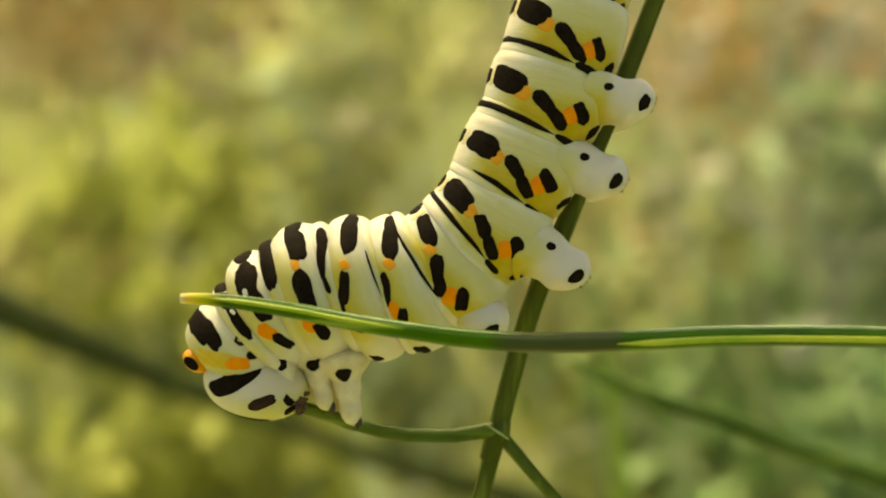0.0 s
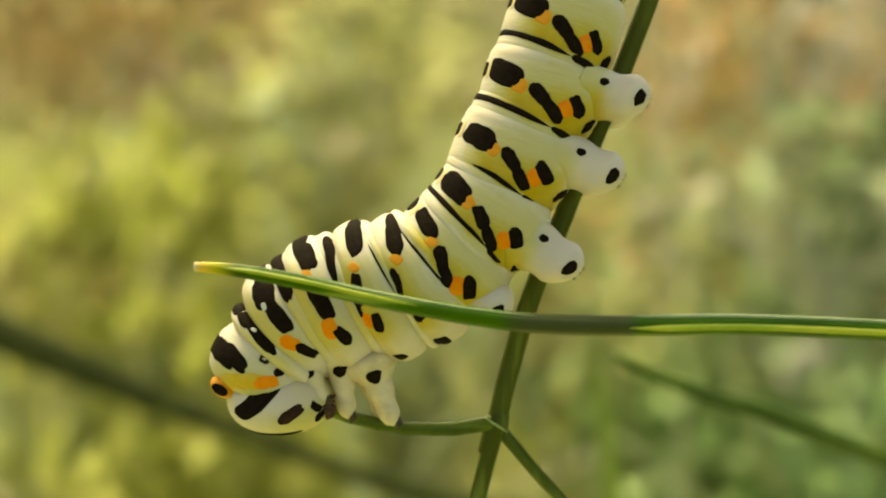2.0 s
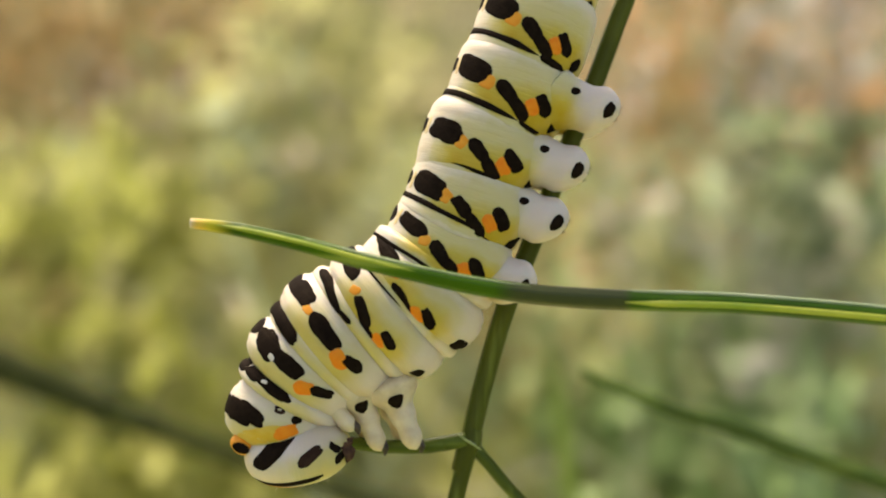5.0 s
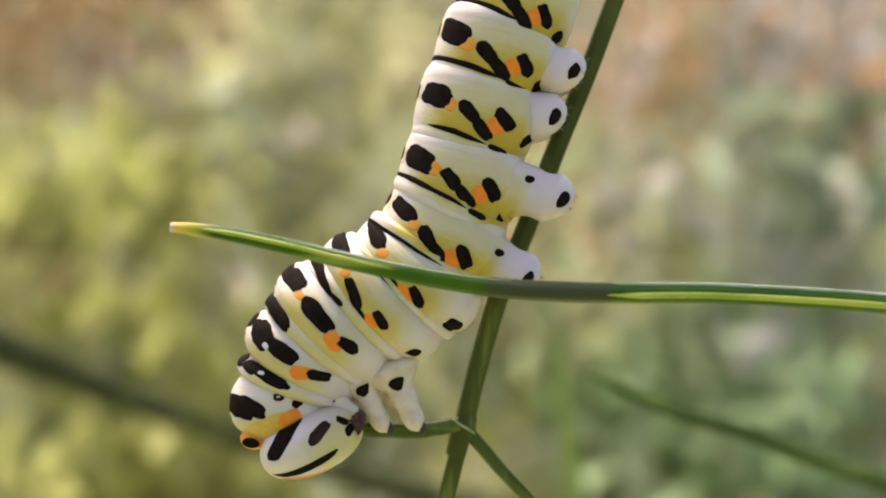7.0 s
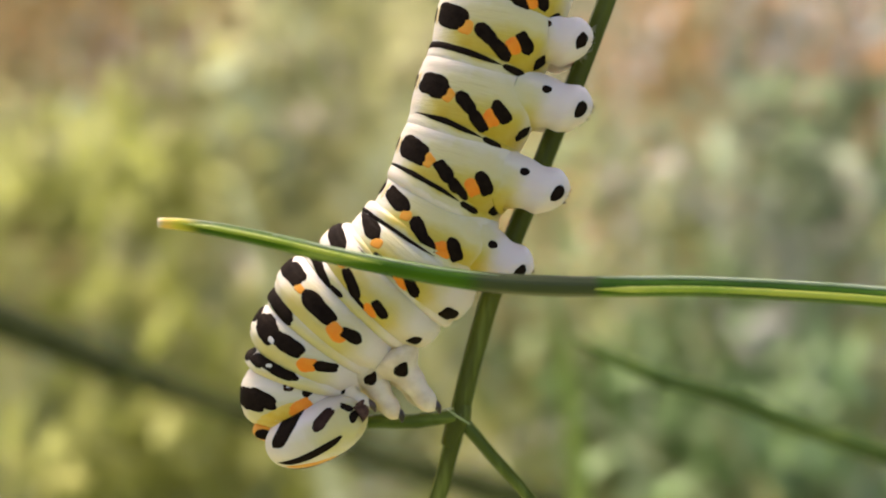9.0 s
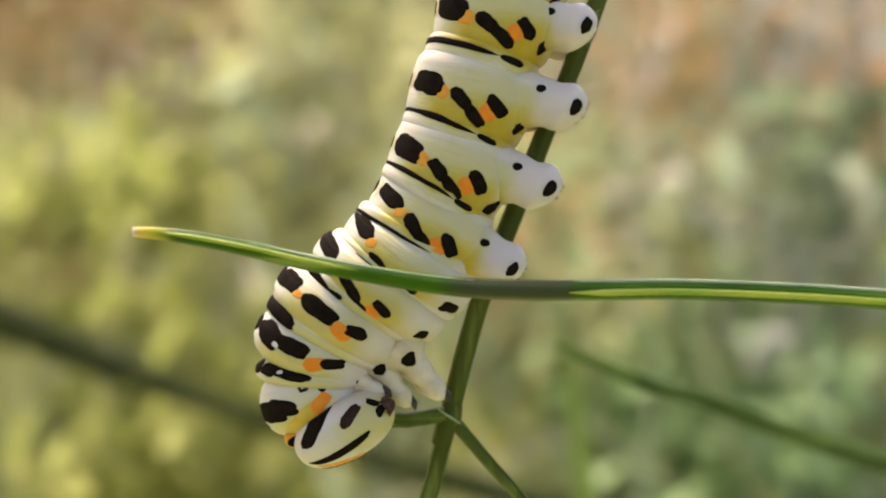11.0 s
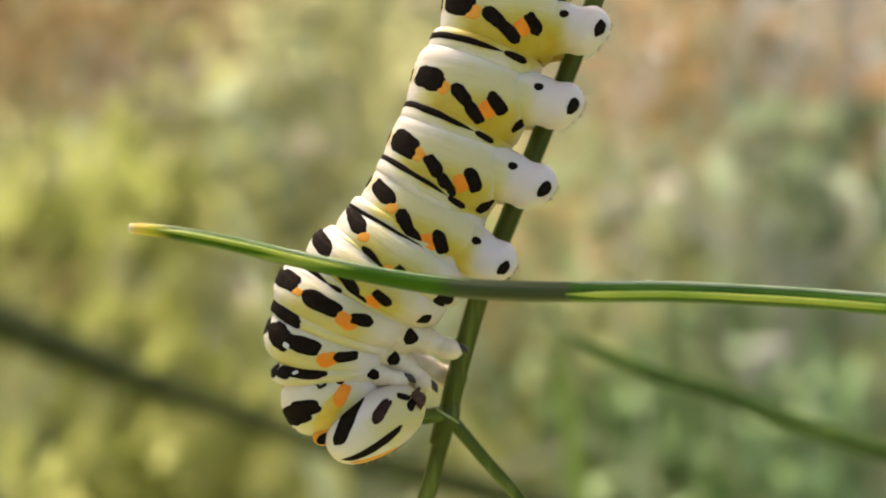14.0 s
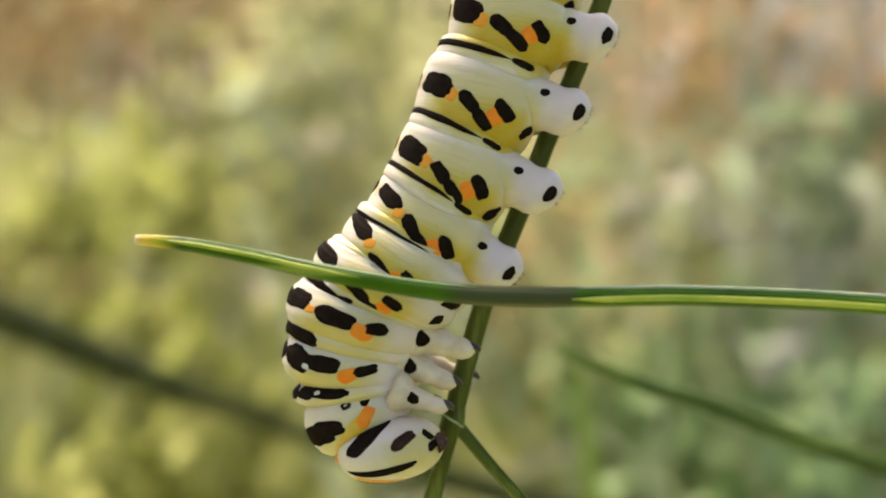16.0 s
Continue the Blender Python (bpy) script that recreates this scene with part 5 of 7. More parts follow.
    walk(body["T2"], (
        (0, pose(-0.016501, 0, -0.006734, 5.6, -31.584, 0)),
        (0.5, pose(-0.016370, 0, -0.006226, 5.6, -32.259, 0)),
        (1, pose(-0.015439, 0, -0.005767, 5.6, -32.713, 0)),
        (1.5, pose(-0.014864, 0, -0.006038, 5.6, -33.628, 0)),
        (2, pose(-0.014343, 0, -0.005861, 5.6, -37.335, 0)),
        (2.5, pose(-0.013610, 0, -0.005558, 5.6, -39.585, 0)),
        (3, pose(-0.013101, 0, -0.006205, 5.6, -41.635, 0)),
        (3.5, pose(-0.012343, 0, -0.007039, 5.2, -43.842, 0)),
        (4, pose(-0.011061, 0, -0.007853, 4.8, -45.001, 0)),
        (6.5, pose(-0.009829, 0, -0.009075, -1.8, -53.764, 0)),
        (7, pose(-0.010263, 0, -0.009454, -3, -55.060, 0)),
        (7.5, pose(-0.010297, 0, -0.009573, -3, -56.117, 0)),
        (8, pose(-0.010387, 0, -0.009622, -3, -57.008, 0)),
        (8.5, pose(-0.010433, 0, -0.009755, -3, -57.810, 0)),
        (9, pose(-0.010121, 0, -0.009999, -3, -58.085, 0)),
        (11.5, pose(-0.010184, 0, -0.008419, -3, -66.821, 0)),
        (12, pose(-0.010119, 0, -0.007782, -3, -67.556, 0)),
        (12.5, pose(-0.009777, 0, -0.007777, -3, -69.044, 0)),
        (13, pose(-0.009290, 0, -0.007842, -3, -70.756, 0)),
        (13.5, pose(-0.008657, 0, -0.008028, -3, -71.524, 0)),
        (14, pose(-0.008798, 0, -0.007880, -3, -73.300, 0)),
        (14.5, pose(-0.008475, 0, -0.008458, -3, -76.818, 0)),
        (15, pose(-0.008494, 0, -0.008092, -3, -78.782, 0)),
        (15.5, pose(-0.008768, 0, -0.008834, -3, -79.775, 0)),
        (16, pose(-0.008433, 0, -0.009340, -3, -80.113, 0)),
    ))
    walk(body["T1"], (
        (0, pose(-0.019350, 0, -0.009573, 2.1, -53.525, 0)),
        (0.5, pose(-0.019079, 0, -0.009318, 2.1, -54.741, 0)),
        (1, pose(-0.018107, 0, -0.009059, 2.1, -55.770, 0)),
        (1.5, pose(-0.017625, 0, -0.009321, 2.1, -57.328, 0)),
        (2, pose(-0.016729, 0, -0.009330, 2.1, -62.051, 0)),
        (2.5, pose(-0.015956, 0, -0.009089, 2.1, -63.809, 0)),
        (3, pose(-0.015272, 0, -0.009794, 2.1, -66.954, 0)),
        (3.5, pose(-0.014390, 0, -0.010713, 1.95, -69.892, 0)),
        (4, pose(-0.013287, 0, -0.011618, 1.8, -68.824, 0)),
        (6.5, pose(-0.011609, 0, -0.012805, -2.55, -82.290, 0)),
        (7, pose(-0.011804, 0, -0.013170, -3, -84.998, 0)),
        (7.5, pose(-0.011699, 0, -0.013247, -3, -86.297, 0)),
        (8, pose(-0.011581, 0, -0.013175, -3, -87.546, 0)),
        (8.5, pose(-0.011690, 0, -0.013376, -3, -87.566, 0)),
        (9, pose(-0.011356, 0, -0.013571, -3, -88.273, 0)),
        (11.5, pose(-0.010289, 0, -0.011870, -3, -110.517, 0)),
        (12, pose(-0.010213, 0, -0.011168, -3, -111.602, 0)),
        (12.5, pose(-0.009588, 0, -0.011156, -3, -115.134, 0)),
        (13, pose(-0.008959, 0, -0.011226, -3, -117.092, 0)),
        (13.5, pose(-0.008248, 0, -0.011422, -3, -117.864, 0)),
        (14, pose(-0.008306, 0, -0.011312, -3, -118.588, 0)),
        (14.5, pose(-0.007716, 0, -0.011974, -3, -120.844, 0)),
        (15, pose(-0.007700, 0, -0.011639, -3, -121.239, 0)),
        (15.5, pose(-0.007930, 0, -0.012631, -3, -118.817, 0)),
        (16, pose(-0.007595, 0, -0.013158, -3, -117.288, 0)),
    ))
    walk(body["H"], (
        (0, pose(-0.017683, -0.0012, -0.012237, -38, -165.846, 0)),
        (0.5, pose(-0.017295, -0.0012, -0.011939, -37.67, -166.450, 0)),
        (1, pose(-0.016470, -0.0012, -0.011492, -37.33, -163.598, 0)),
        (1.5, pose(-0.016090, -0.0012, -0.011711, -37, -168.743, 0)),
        (2, pose(-0.015196, -0.0012, -0.011666, -36.67, -179.965, 0)),
        (2.5, pose(-0.014482, -0.0012, -0.011082, -36.33, -177.034, 0)),
        (3, pose(-0.013735, -0.0012, -0.011711, -36, -179.414, 0)),
        (3.5, pose(-0.012671, -0.0012, -0.012729, -32, -180.683, 0)),
        (4, pose(-0.011751, -0.0012, -0.014327, -28, -182.433, 0)),
        (6.5, pose(-0.009543, -0.0023, -0.015239, -8, -199.053, 0)),
        (7, pose(-0.009510, -0.0023, -0.015711, -4, -203.139, 0)),
        (7.5, pose(-0.009371, -0.0023, -0.015972, -0, -204.500, 0)),
        (8, pose(-0.009313, -0.0023, -0.015889, -0, -204.250, 0)),
        (8.5, pose(-0.009682, -0.0023, -0.015995, -0, -204.000, 0)),
        (9, pose(-0.009469, -0.0023, -0.016038, -0, -204.000, 0)),
        (11.5, pose(-0.007546, -0.0023, -0.014292, -0, -209.500, 0)),
        (12, pose(-0.007379, -0.0023, -0.013576, -0, -207.000, 0)),
        (12.5, pose(-0.006855, -0.0023, -0.013343, -0, -209.000, 0)),
        (13, pose(-0.005894, -0.0023, -0.013407, -0, -212.000, 0)),
        (13.5, pose(-0.005280, -0.0023, -0.013859, -0, -209.000, 0)),
        (14, pose(-0.004952, -0.0023, -0.013662, -0, -210.500, 0)),
        (14.5, pose(-0.004258, -0.0023, -0.014227, -0, -209.500, 0)),
        (15, pose(-0.004578, -0.0023, -0.013710, -0, -203.000, 0)),
        (15.5, pose(-0.005206, -0.0023, -0.015304, -0, -198.000, 0)),
        (16, pose(-0.004874, -0.0023, -0.015794, -0, -190.000, 0)),
    ))
    walk(body["F1"], (
        (0, pose(-0.017847, 0, -0.008286, 2.1, -42.554, 0)),
        (0.5, pose(-0.017644, 0, -0.007904, 2.1, -43.500, 0)),
        (1, pose(-0.016693, 0, -0.007544, 2.1, -44.242, 0)),
        (1.5, pose(-0.016163, 0, -0.007809, 2.1, -45.478, 0)),
        (2, pose(-0.015446, 0, -0.007720, 2.1, -49.693, 0)),
        (2.5, pose(-0.014688, 0, -0.007445, 2.1, -51.697, 0)),
        (3, pose(-0.014088, 0, -0.008117, 2.1, -54.294, 0)),
        (3.5, pose(-0.013271, 0, -0.008982, 1.95, -56.867, 0)),
        (4, pose(-0.012082, 0, -0.009831, 1.8, -56.913, 0)),
        (6.5, pose(-0.010686, 0, -0.010958, -2.55, -68.027, 0)),
        (7, pose(-0.011026, 0, -0.011311, -3, -70.029, 0)),
        (7.5, pose(-0.010991, 0, -0.011408, -3, -71.207, 0)),
        (8, pose(-0.010976, 0, -0.011397, -3, -72.277, 0)),
        (8.5, pose(-0.011054, 0, -0.011563, -3, -72.688, 0)),
        (9, pose(-0.010731, 0, -0.011783, -3, -73.179, 0)),
        (11.5, pose(-0.010225, 0, -0.010139, -3, -88.169, 0)),
        (12, pose(-0.010154, 0, -0.009469, -3, -89.079, 0)),
        (12.5, pose(-0.009670, 0, -0.009460, -3, -91.589, 0)),
        (13, pose(-0.009112, 0, -0.009526, -3, -93.424, 0)),
        (13.5, pose(-0.008439, 0, -0.009718, -3, -94.194, 0)),
        (14, pose(-0.008540, 0, -0.009589, -3, -95.444, 0)),
        (14.5, pose(-0.008084, 0, -0.010208, -3, -98.331, 0)),
        (15, pose(-0.008088, 0, -0.009858, -3, -99.511, 0)),
        (15.5, pose(-0.008341, 0, -0.010726, -3, -98.796, 0)),
        (16, pose(-0.008007, 0, -0.011244, -3, -98.200, 0)),
    ))
    walk(body["F2"], (
        (0, pose(-0.014743, 0, -0.006059, 6.8, -26.983, 0)),
        (0.5, pose(-0.014625, 0, -0.005550, 6.55, -27.956, 0)),
        (1, pose(-0.013706, 0, -0.005123, 6.3, -29.012, 0)),
        (1.5, pose(-0.013207, 0, -0.005350, 6.05, -30.479, 0)),
        (2, pose(-0.012707, 0, -0.005107, 5.8, -34.133, 0)),
        (2.5, pose(-0.011955, 0, -0.004748, 5.55, -36.196, 0)),
        (3, pose(-0.011475, 0, -0.005354, 5.3, -38.045, 0)),
        (3.5, pose(-0.010708, 0, -0.006099, 4.6, -40.298, 0)),
        (4, pose(-0.009392, 0, -0.006874, 3.9, -41.342, 0)),
        (6.5, pose(-0.008467, 0, -0.007727, -0.9, -48.853, 0)),
        (7, pose(-0.008958, 0, -0.008091, -2.5, -49.884, 0)),
        (7.5, pose(-0.009068, 0, -0.008236, -2.5, -50.797, 0)),
        (8, pose(-0.009176, 0, -0.008275, -2.5, -51.657, 0)),
        (8.5, pose(-0.009251, 0, -0.008375, -2.5, -52.904, 0)),
        (9, pose(-0.008978, 0, -0.008598, -2.5, -53.366, 0)),
        (11.5, pose(-0.009218, 0, -0.006983, -2.5, -62.925, 0)),
        (12, pose(-0.009219, 0, -0.006330, -2.5, -63.652, 0)),
        (12.5, pose(-0.008927, 0, -0.006335, -2.5, -65.057, 0)),
        (13, pose(-0.008517, 0, -0.006340, -2.5, -67.041, 0)),
        (13.5, pose(-0.007957, 0, -0.006453, -2.5, -68.519, 0)),
        (14, pose(-0.008120, 0, -0.006288, -2.5, -70.164, 0)),
        (14.5, pose(-0.007925, 0, -0.006760, -2.5, -73.347, 0)),
        (15, pose(-0.007974, 0, -0.006388, -2.5, -75.384, 0)),
        (15.5, pose(-0.008295, 0, -0.007083, -2.5, -76.394, 0)),
        (16, pose(-0.007967, 0, -0.007566, -2.5, -76.951, 0)),
    ))
    walk(body["F3"], (
        (0, pose(-0.011037, 0, -0.005200, 9, -21.0181, 0)),
        (0.5, pose(-0.010957, 0, -0.004654, 8.583, -22.4095, 0)),
        (1, pose(-0.010081, 0, -0.004223, 8.167, -24.2171, 0)),
        (1.5, pose(-0.009695, 0, -0.004333, 7.75, -26.2519, 0)),
        (2, pose(-0.009266, 0, -0.003861, 7.333, -29.8574, 0)),
        (2.5, pose(-0.008495, 0, -0.003338, 6.917, -32.2049, 0)),
        (3, pose(-0.008026, 0, -0.003853, 6.5, -33.9203, 0)),
        (3.5, pose(-0.007264, 0, -0.004388, 5.5, -35.9862, 0)),
        (4, pose(-0.005863, 0, -0.005024, 4.5, -36.9857, 0)),
        (6.5, pose(-0.005257, 0, -0.005405, 0.5, -42.6848, 0)),
        (7, pose(-0.005889, 0, -0.005715, -1, -43.4038, 0)),
        (7.5, pose(-0.006107, 0, -0.005871, -1, -44.0416, 0)),
        (8, pose(-0.006255, 0, -0.005899, -1, -44.7472, 0)),
        (8.5, pose(-0.006441, 0, -0.005928, -1, -46.1405, 0)),
        (9, pose(-0.006209, 0, -0.006108, -1, -46.6104, 0)),
        (11.5, pose(-0.006788, 0, -0.004452, -1, -57.1243, 0)),
        (12, pose(-0.006898, 0, -0.003759, -1, -57.9089, 0)),
        (12.5, pose(-0.006688, 0, -0.003765, -1, -59.2494, 0)),
        (13, pose(-0.006405, 0, -0.003703, -1, -61.1107, 0)),
        (13.5, pose(-0.005953, 0, -0.003763, -1, -62.7666, 0)),
        (14, pose(-0.006132, 0, -0.003593, -1, -63.9638, 0)),
        (14.5, pose(-0.006160, 0, -0.003893, -1, -66.5594, 0)),
        (15, pose(-0.006259, 0, -0.003506, -1, -68.1607, 0)),
        (15.5, pose(-0.006665, 0, -0.004118, -1, -69.1274, 0)),
        (16, pose(-0.006393, 0, -0.004462, -1, -70.2724, 0)),
    ))
    walk(body["F4"], (
        (0, pose(-0.007439, 0, -0.004801, 11.25, -22.6749, 0)),
        (0.5, pose(-0.007407, 0, -0.004093, 11, -23.8018, 0)),
        (1, pose(-0.006603, 0, -0.003611, 10.75, -25.626, 0)),
        (1.5, pose(-0.006275, 0, -0.003612, 10.5, -27.7918, 0)),
        (2, pose(-0.005931, 0, -0.002880, 10.25, -31.745, 0)),
        (2.5, pose(-0.005208, 0, -0.002113, 10, -34.8444, 0)),
        (3, pose(-0.004713, 0, -0.002473, 9.75, -37.1233, 0)),
        (3.5, pose(-0.003993, 0, -0.002851, 9, -39.2085, 0)),
        (4, pose(-0.002612, 0, -0.003269, 8.25, -40.4302, 0)),
        (6.5, pose(-0.002007, 0, -0.003525, 1.5, -45.4499, 0)),
        (7, pose(-0.002711, 0, -0.003837, 0, -45.8711, 0)),
        (7.5, pose(-0.003011, 0, -0.003971, 0, -46.3268, 0)),
        (8, pose(-0.003196, 0, -0.004020, 0, -46.6676, 0)),
        (8.5, pose(-0.003511, 0, -0.004017, 0, -47.4386, 0)),
        (9, pose(-0.003303, 0, -0.004159, 0, -47.67, 0)),
        (11.5, pose(-0.004225, 0, -0.002410, 0, -55.595, 0)),
        (12, pose(-0.004402, 0, -0.001722, 0, -56.2951, 0)),
        (12.5, pose(-0.004271, 0, -0.001693, 0, -57.062, 0)),
        (13, pose(-0.004049, 0, -0.001670, 0, -58.1931, 0)),
        (13.5, pose(-0.003661, 0, -0.001760, 0, -58.8533, 0)),
        (14, pose(-0.003847, 0, -0.001613, 0, -59.1578, 0)),
        (14.5, pose(-0.004019, 0, -0.001853, 0, -60.6968, 0)),
        (15, pose(-0.004179, 0, -0.001497, 0, -61.3574, 0)),
        (15.5, pose(-0.004624, 0, -0.002061, 0, -61.7861, 0)),
        (16, pose(-0.004398, 0, -0.002236, 0, -62.6362, 0)),
    ))
    walk(body["F5"], (
        (0, pose(-0.004213, 0, -0.003690, 9.75, -33.4608, 0)),
        (0.5, pose(-0.004247, 0, -0.002924, 9.667, -33.9358, 0)),
        (1, pose(-0.003542, 0, -0.002372, 9.583, -35.1015, 0)),
        (1.5, pose(-0.003318, 0, -0.002313, 9.5, -37.0439, 0)),
        (2, pose(-0.003130, 0, -0.001358, 9.417, -41.206, 0)),
        (2.5, pose(-0.002478, 0, -0.000414, 9.333, -45.0631, 0)),
        (3, pose(-0.002118, 0, -0.000446, 9.25, -49.1052, 0)),
        (3.5, pose(-0.001474, 0, -0.000554, 8.75, -53.4908, 0)),
        (4, pose(-0.000222, 0, -0.000641, 8.25, -56.518, 0)),
        (6.5, pose(0.000375, 0, -0.000926, 1.75, -57.987, 0)),
        (7, pose(-0.000369, 0, -0.001294, 0, -57.5533, 0)),
        (7.5, pose(-0.000762, 0, -0.001465, 0, -57.272, 0)),
        (8, pose(-0.001006, 0, -0.001519, 0, -57.0372, 0)),
        (8.5, pose(-0.001362, 0, -0.001568, 0, -56.9053, 0)),
        (9, pose(-0.001211, 0, -0.001707, 0, -56.7611, 0)),
        (11.5, pose(-0.002416, 0, 0.000141, 0, -60.0704, 0)),
        (12, pose(-0.002651, 0, 0.000762, 0, -59.9082, 0)),
        (12.5, pose(-0.002582, 0, 0.000802, 0, -59.5568, 0)),
        (13, pose(-0.002393, 0, 0.000796, 0, -60.2223, 0)),
        (13.5, pose(-0.002022, 0, 0.000696, 0, -60.5198, 0)),
        (14, pose(-0.002181, 0, 0.000754, 0, -60.0561, 0)),
        (14.5, pose(-0.002401, 0, 0.000522, 0, -60.5181, 0)),
        (15, pose(-0.002622, 0, 0.000831, 0, -60.4408, 0)),
        (15.5, pose(-0.003079, 0, 0.000252, 0, -60.246, 0)),
        (16, pose(-0.002820, 0, 0.000161, 0, -60.23, 0)),
    ))
    walk(body["F6"], (
        (0, pose(-0.001106, 0, -0.001236, 7, -39.5365, 0)),
        (0.5, pose(-0.001217, 0, -0.000499, 7, -39.6744, 0)),
        (1, pose(-0.000591, 0, 0.000083, 7, -39.8421, 0)),
        (1.5, pose(-0.000483, 0, 0.000159, 7, -40.7394, 0)),
        (2, pose(-0.000508, 0, 0.001176, 7, -43.2666, 0)),
        (2.5, pose(-0.000053, 0, 0.002199, 7, -46.2933, 0)),
        (3, pose(0.000047, 0, 0.002352, 7, -50.4487, 0)),
        (3.5, pose(0.000491, 0, 0.002481, 6.5, -55.5786, 0)),
        (4, pose(0.001616, 0, 0.002492, 6, -59.099, 0)),
        (6.5, pose(0.002048, 0, 0.002884, 1.5, -61.6331, 0)),
        (7, pose(0.001309, 0, 0.002537, 0, -60.7673, 0)),
        (7.5, pose(0.000910, 0, 0.002321, 0, -59.9318, 0)),
        (8, pose(0.000625, 0, 0.002275, 0, -59.0798, 0)),
        (8.5, pose(0.000262, 0, 0.002168, 0, -58.5285, 0)),
        (9, pose(0.000401, 0, 0.002013, 0, -58.2594, 0)),
        (11.5, pose(-0.000924, 0, 0.003779, 0, -58.6059, 0)),
        (12, pose(-0.001187, 0, 0.004357, 0, -57.9731, 0)),
        (12.5, pose(-0.001094, 0, 0.004365, 0, -57.1881, 0)),
        (13, pose(-0.000926, 0, 0.004390, 0, -57.6275, 0)),
        (13.5, pose(-0.000511, 0, 0.004273, 0, -57.7602, 0)),
        (14, pose(-0.000568, 0, 0.004270, 0, -56.9206, 0)),
        (14.5, pose(-0.000799, 0, 0.004015, 0, -57.1028, 0)),
        (15, pose(-0.001034, 0, 0.004312, 0, -56.5829, 0)),
        (15.5, pose(-0.001479, 0, 0.003677, 0, -56.2765, 0)),
        (16, pose(-0.001183, 0, 0.003634, 0, -56.2444, 0)),
    ))
    walk(body["F7"], (
        (0, pose(0.001473, 0, 0.002590, 7, -53.8303, 0)),
        (0.5, pose(0.001321, 0, 0.003375, 7, -53.8285, 0)),
        (1, pose(0.001909, 0, 0.003927, 7, -53.5899, 0)),
        (1.5, pose(0.001972, 0, 0.003995, 7, -53.9042, 0)),
        (2, pose(0.001813, 0, 0.004919, 7, -54.3616, 0)),
        (2.5, pose(0.002051, 0, 0.005951, 7, -55.2306, 0)),
        (3, pose(0.001921, 0, 0.005964, 7, -56.4912, 0)),
        (3.5, pose(0.002134, 0, 0.006058, 6.5, -58.6048, 0)),
        (4, pose(0.003123, 0, 0.005964, 6, -60.3177, 0)),
        (6.5, pose(0.003252, 0, 0.007378, 1.5, -67.3894, 0)),
        (7, pose(0.002664, 0, 0.007248, 0, -67.203, 0)),
        (7.5, pose(0.002342, 0, 0.007072, 0, -66.7737, 0)),
        (8, pose(0.002076, 0, 0.007000, 0, -65.7347, 0)),
        (8.5, pose(0.001738, 0, 0.006919, 0, -65.3506, 0)),
        (9, pose(0.001937, 0, 0.006728, 0, -65.0438, 0)),
        (11.5, pose(0.000685, 0, 0.008524, 0, -66.1418, 0)),
        (12, pose(0.000458, 0, 0.009088, 0, -65.7576, 0)),
        (12.5, pose(0.000622, 0, 0.009101, 0, -65.1021, 0)),
        (13, pose(0.000761, 0, 0.009126, 0, -65.2631, 0)),
        (13.5, pose(0.001233, 0, 0.008985, 0, -64.9837, 0)),
        (14, pose(0.001335, 0, 0.009019, 0, -64.304, 0)),
        (14.5, pose(0.001078, 0, 0.008716, 0, -64.0976, 0)),
        (15, pose(0.000873, 0, 0.008972, 0, -63.6003, 0)),
        (15.5, pose(0.000436, 0, 0.008326, 0, -63.6186, 0)),
        (16, pose(0.000771, 0, 0.008328, 0, -63.6375, 0)),
    ))
    walk(body["F8"], (
        (0, pose(0.003663, 0, 0.007469, 7, -63.9211, 0)),
        (0.5, pose(0.003514, 0, 0.008257, 7, -63.8473, 0)),
        (1, pose(0.004089, 0, 0.008823, 7, -63.6437, 0)),
        (1.5, pose(0.004105, 0, 0.008871, 7, -64.1584, 0)),
        (2, pose(0.003943, 0, 0.009741, 7, -63.7154, 0)),
        (2.5, pose(0.004154, 0, 0.010702, 7, -63.6377, 0)),
        (3, pose(0.003972, 0, 0.010563, 7, -62.2677, 0)),
        (3.5, pose(0.004077, 0, 0.010616, 6.5, -62.4297, 0)),
        (4, pose(0.004991, 0, 0.010425, 6, -61.9932, 0)),
        (6.5, pose(0.004627, 0, 0.012073, 1.5, -67.2182, 0)),
        (7, pose(0.004035, 0, 0.012139, 0, -67.4336, 0)),
        (7.5, pose(0.003729, 0, 0.012041, 0, -67.7085, 0)),
        (8, pose(0.003502, 0, 0.011984, 0, -67.3718, 0)),
        (8.5, pose(0.003242, 0, 0.012090, 0, -68.1978, 0)),
        (9, pose(0.003491, 0, 0.012065, 0, -68.9269, 0)),
        (11.5, pose(0.002572, 0, 0.014301, 0, -72.6417, 0)),
        (12, pose(0.002405, 0, 0.014872, 0, -72.2916, 0)),
        (12.5, pose(0.002642, 0, 0.014926, 0, -72.0203, 0)),
        (13, pose(0.002763, 0, 0.014959, 0, -72.259, 0)),
        (13.5, pose(0.003269, 0, 0.014834, 0, -71.8339, 0)),
        (14, pose(0.003562, 0, 0.014850, 0, -71.4261, 0)),
        (14.5, pose(0.003224, 0, 0.014540, 0, -71.2266, 0)),
        (15, pose(0.003045, 0, 0.014757, 0, -70.9493, 0)),
        (15.5, pose(0.002635, 0, 0.014041, 0, -70.9112, 0)),
        (16, pose(0.003004, 0, 0.014114, 0, -70.9803, 0)),
    ))
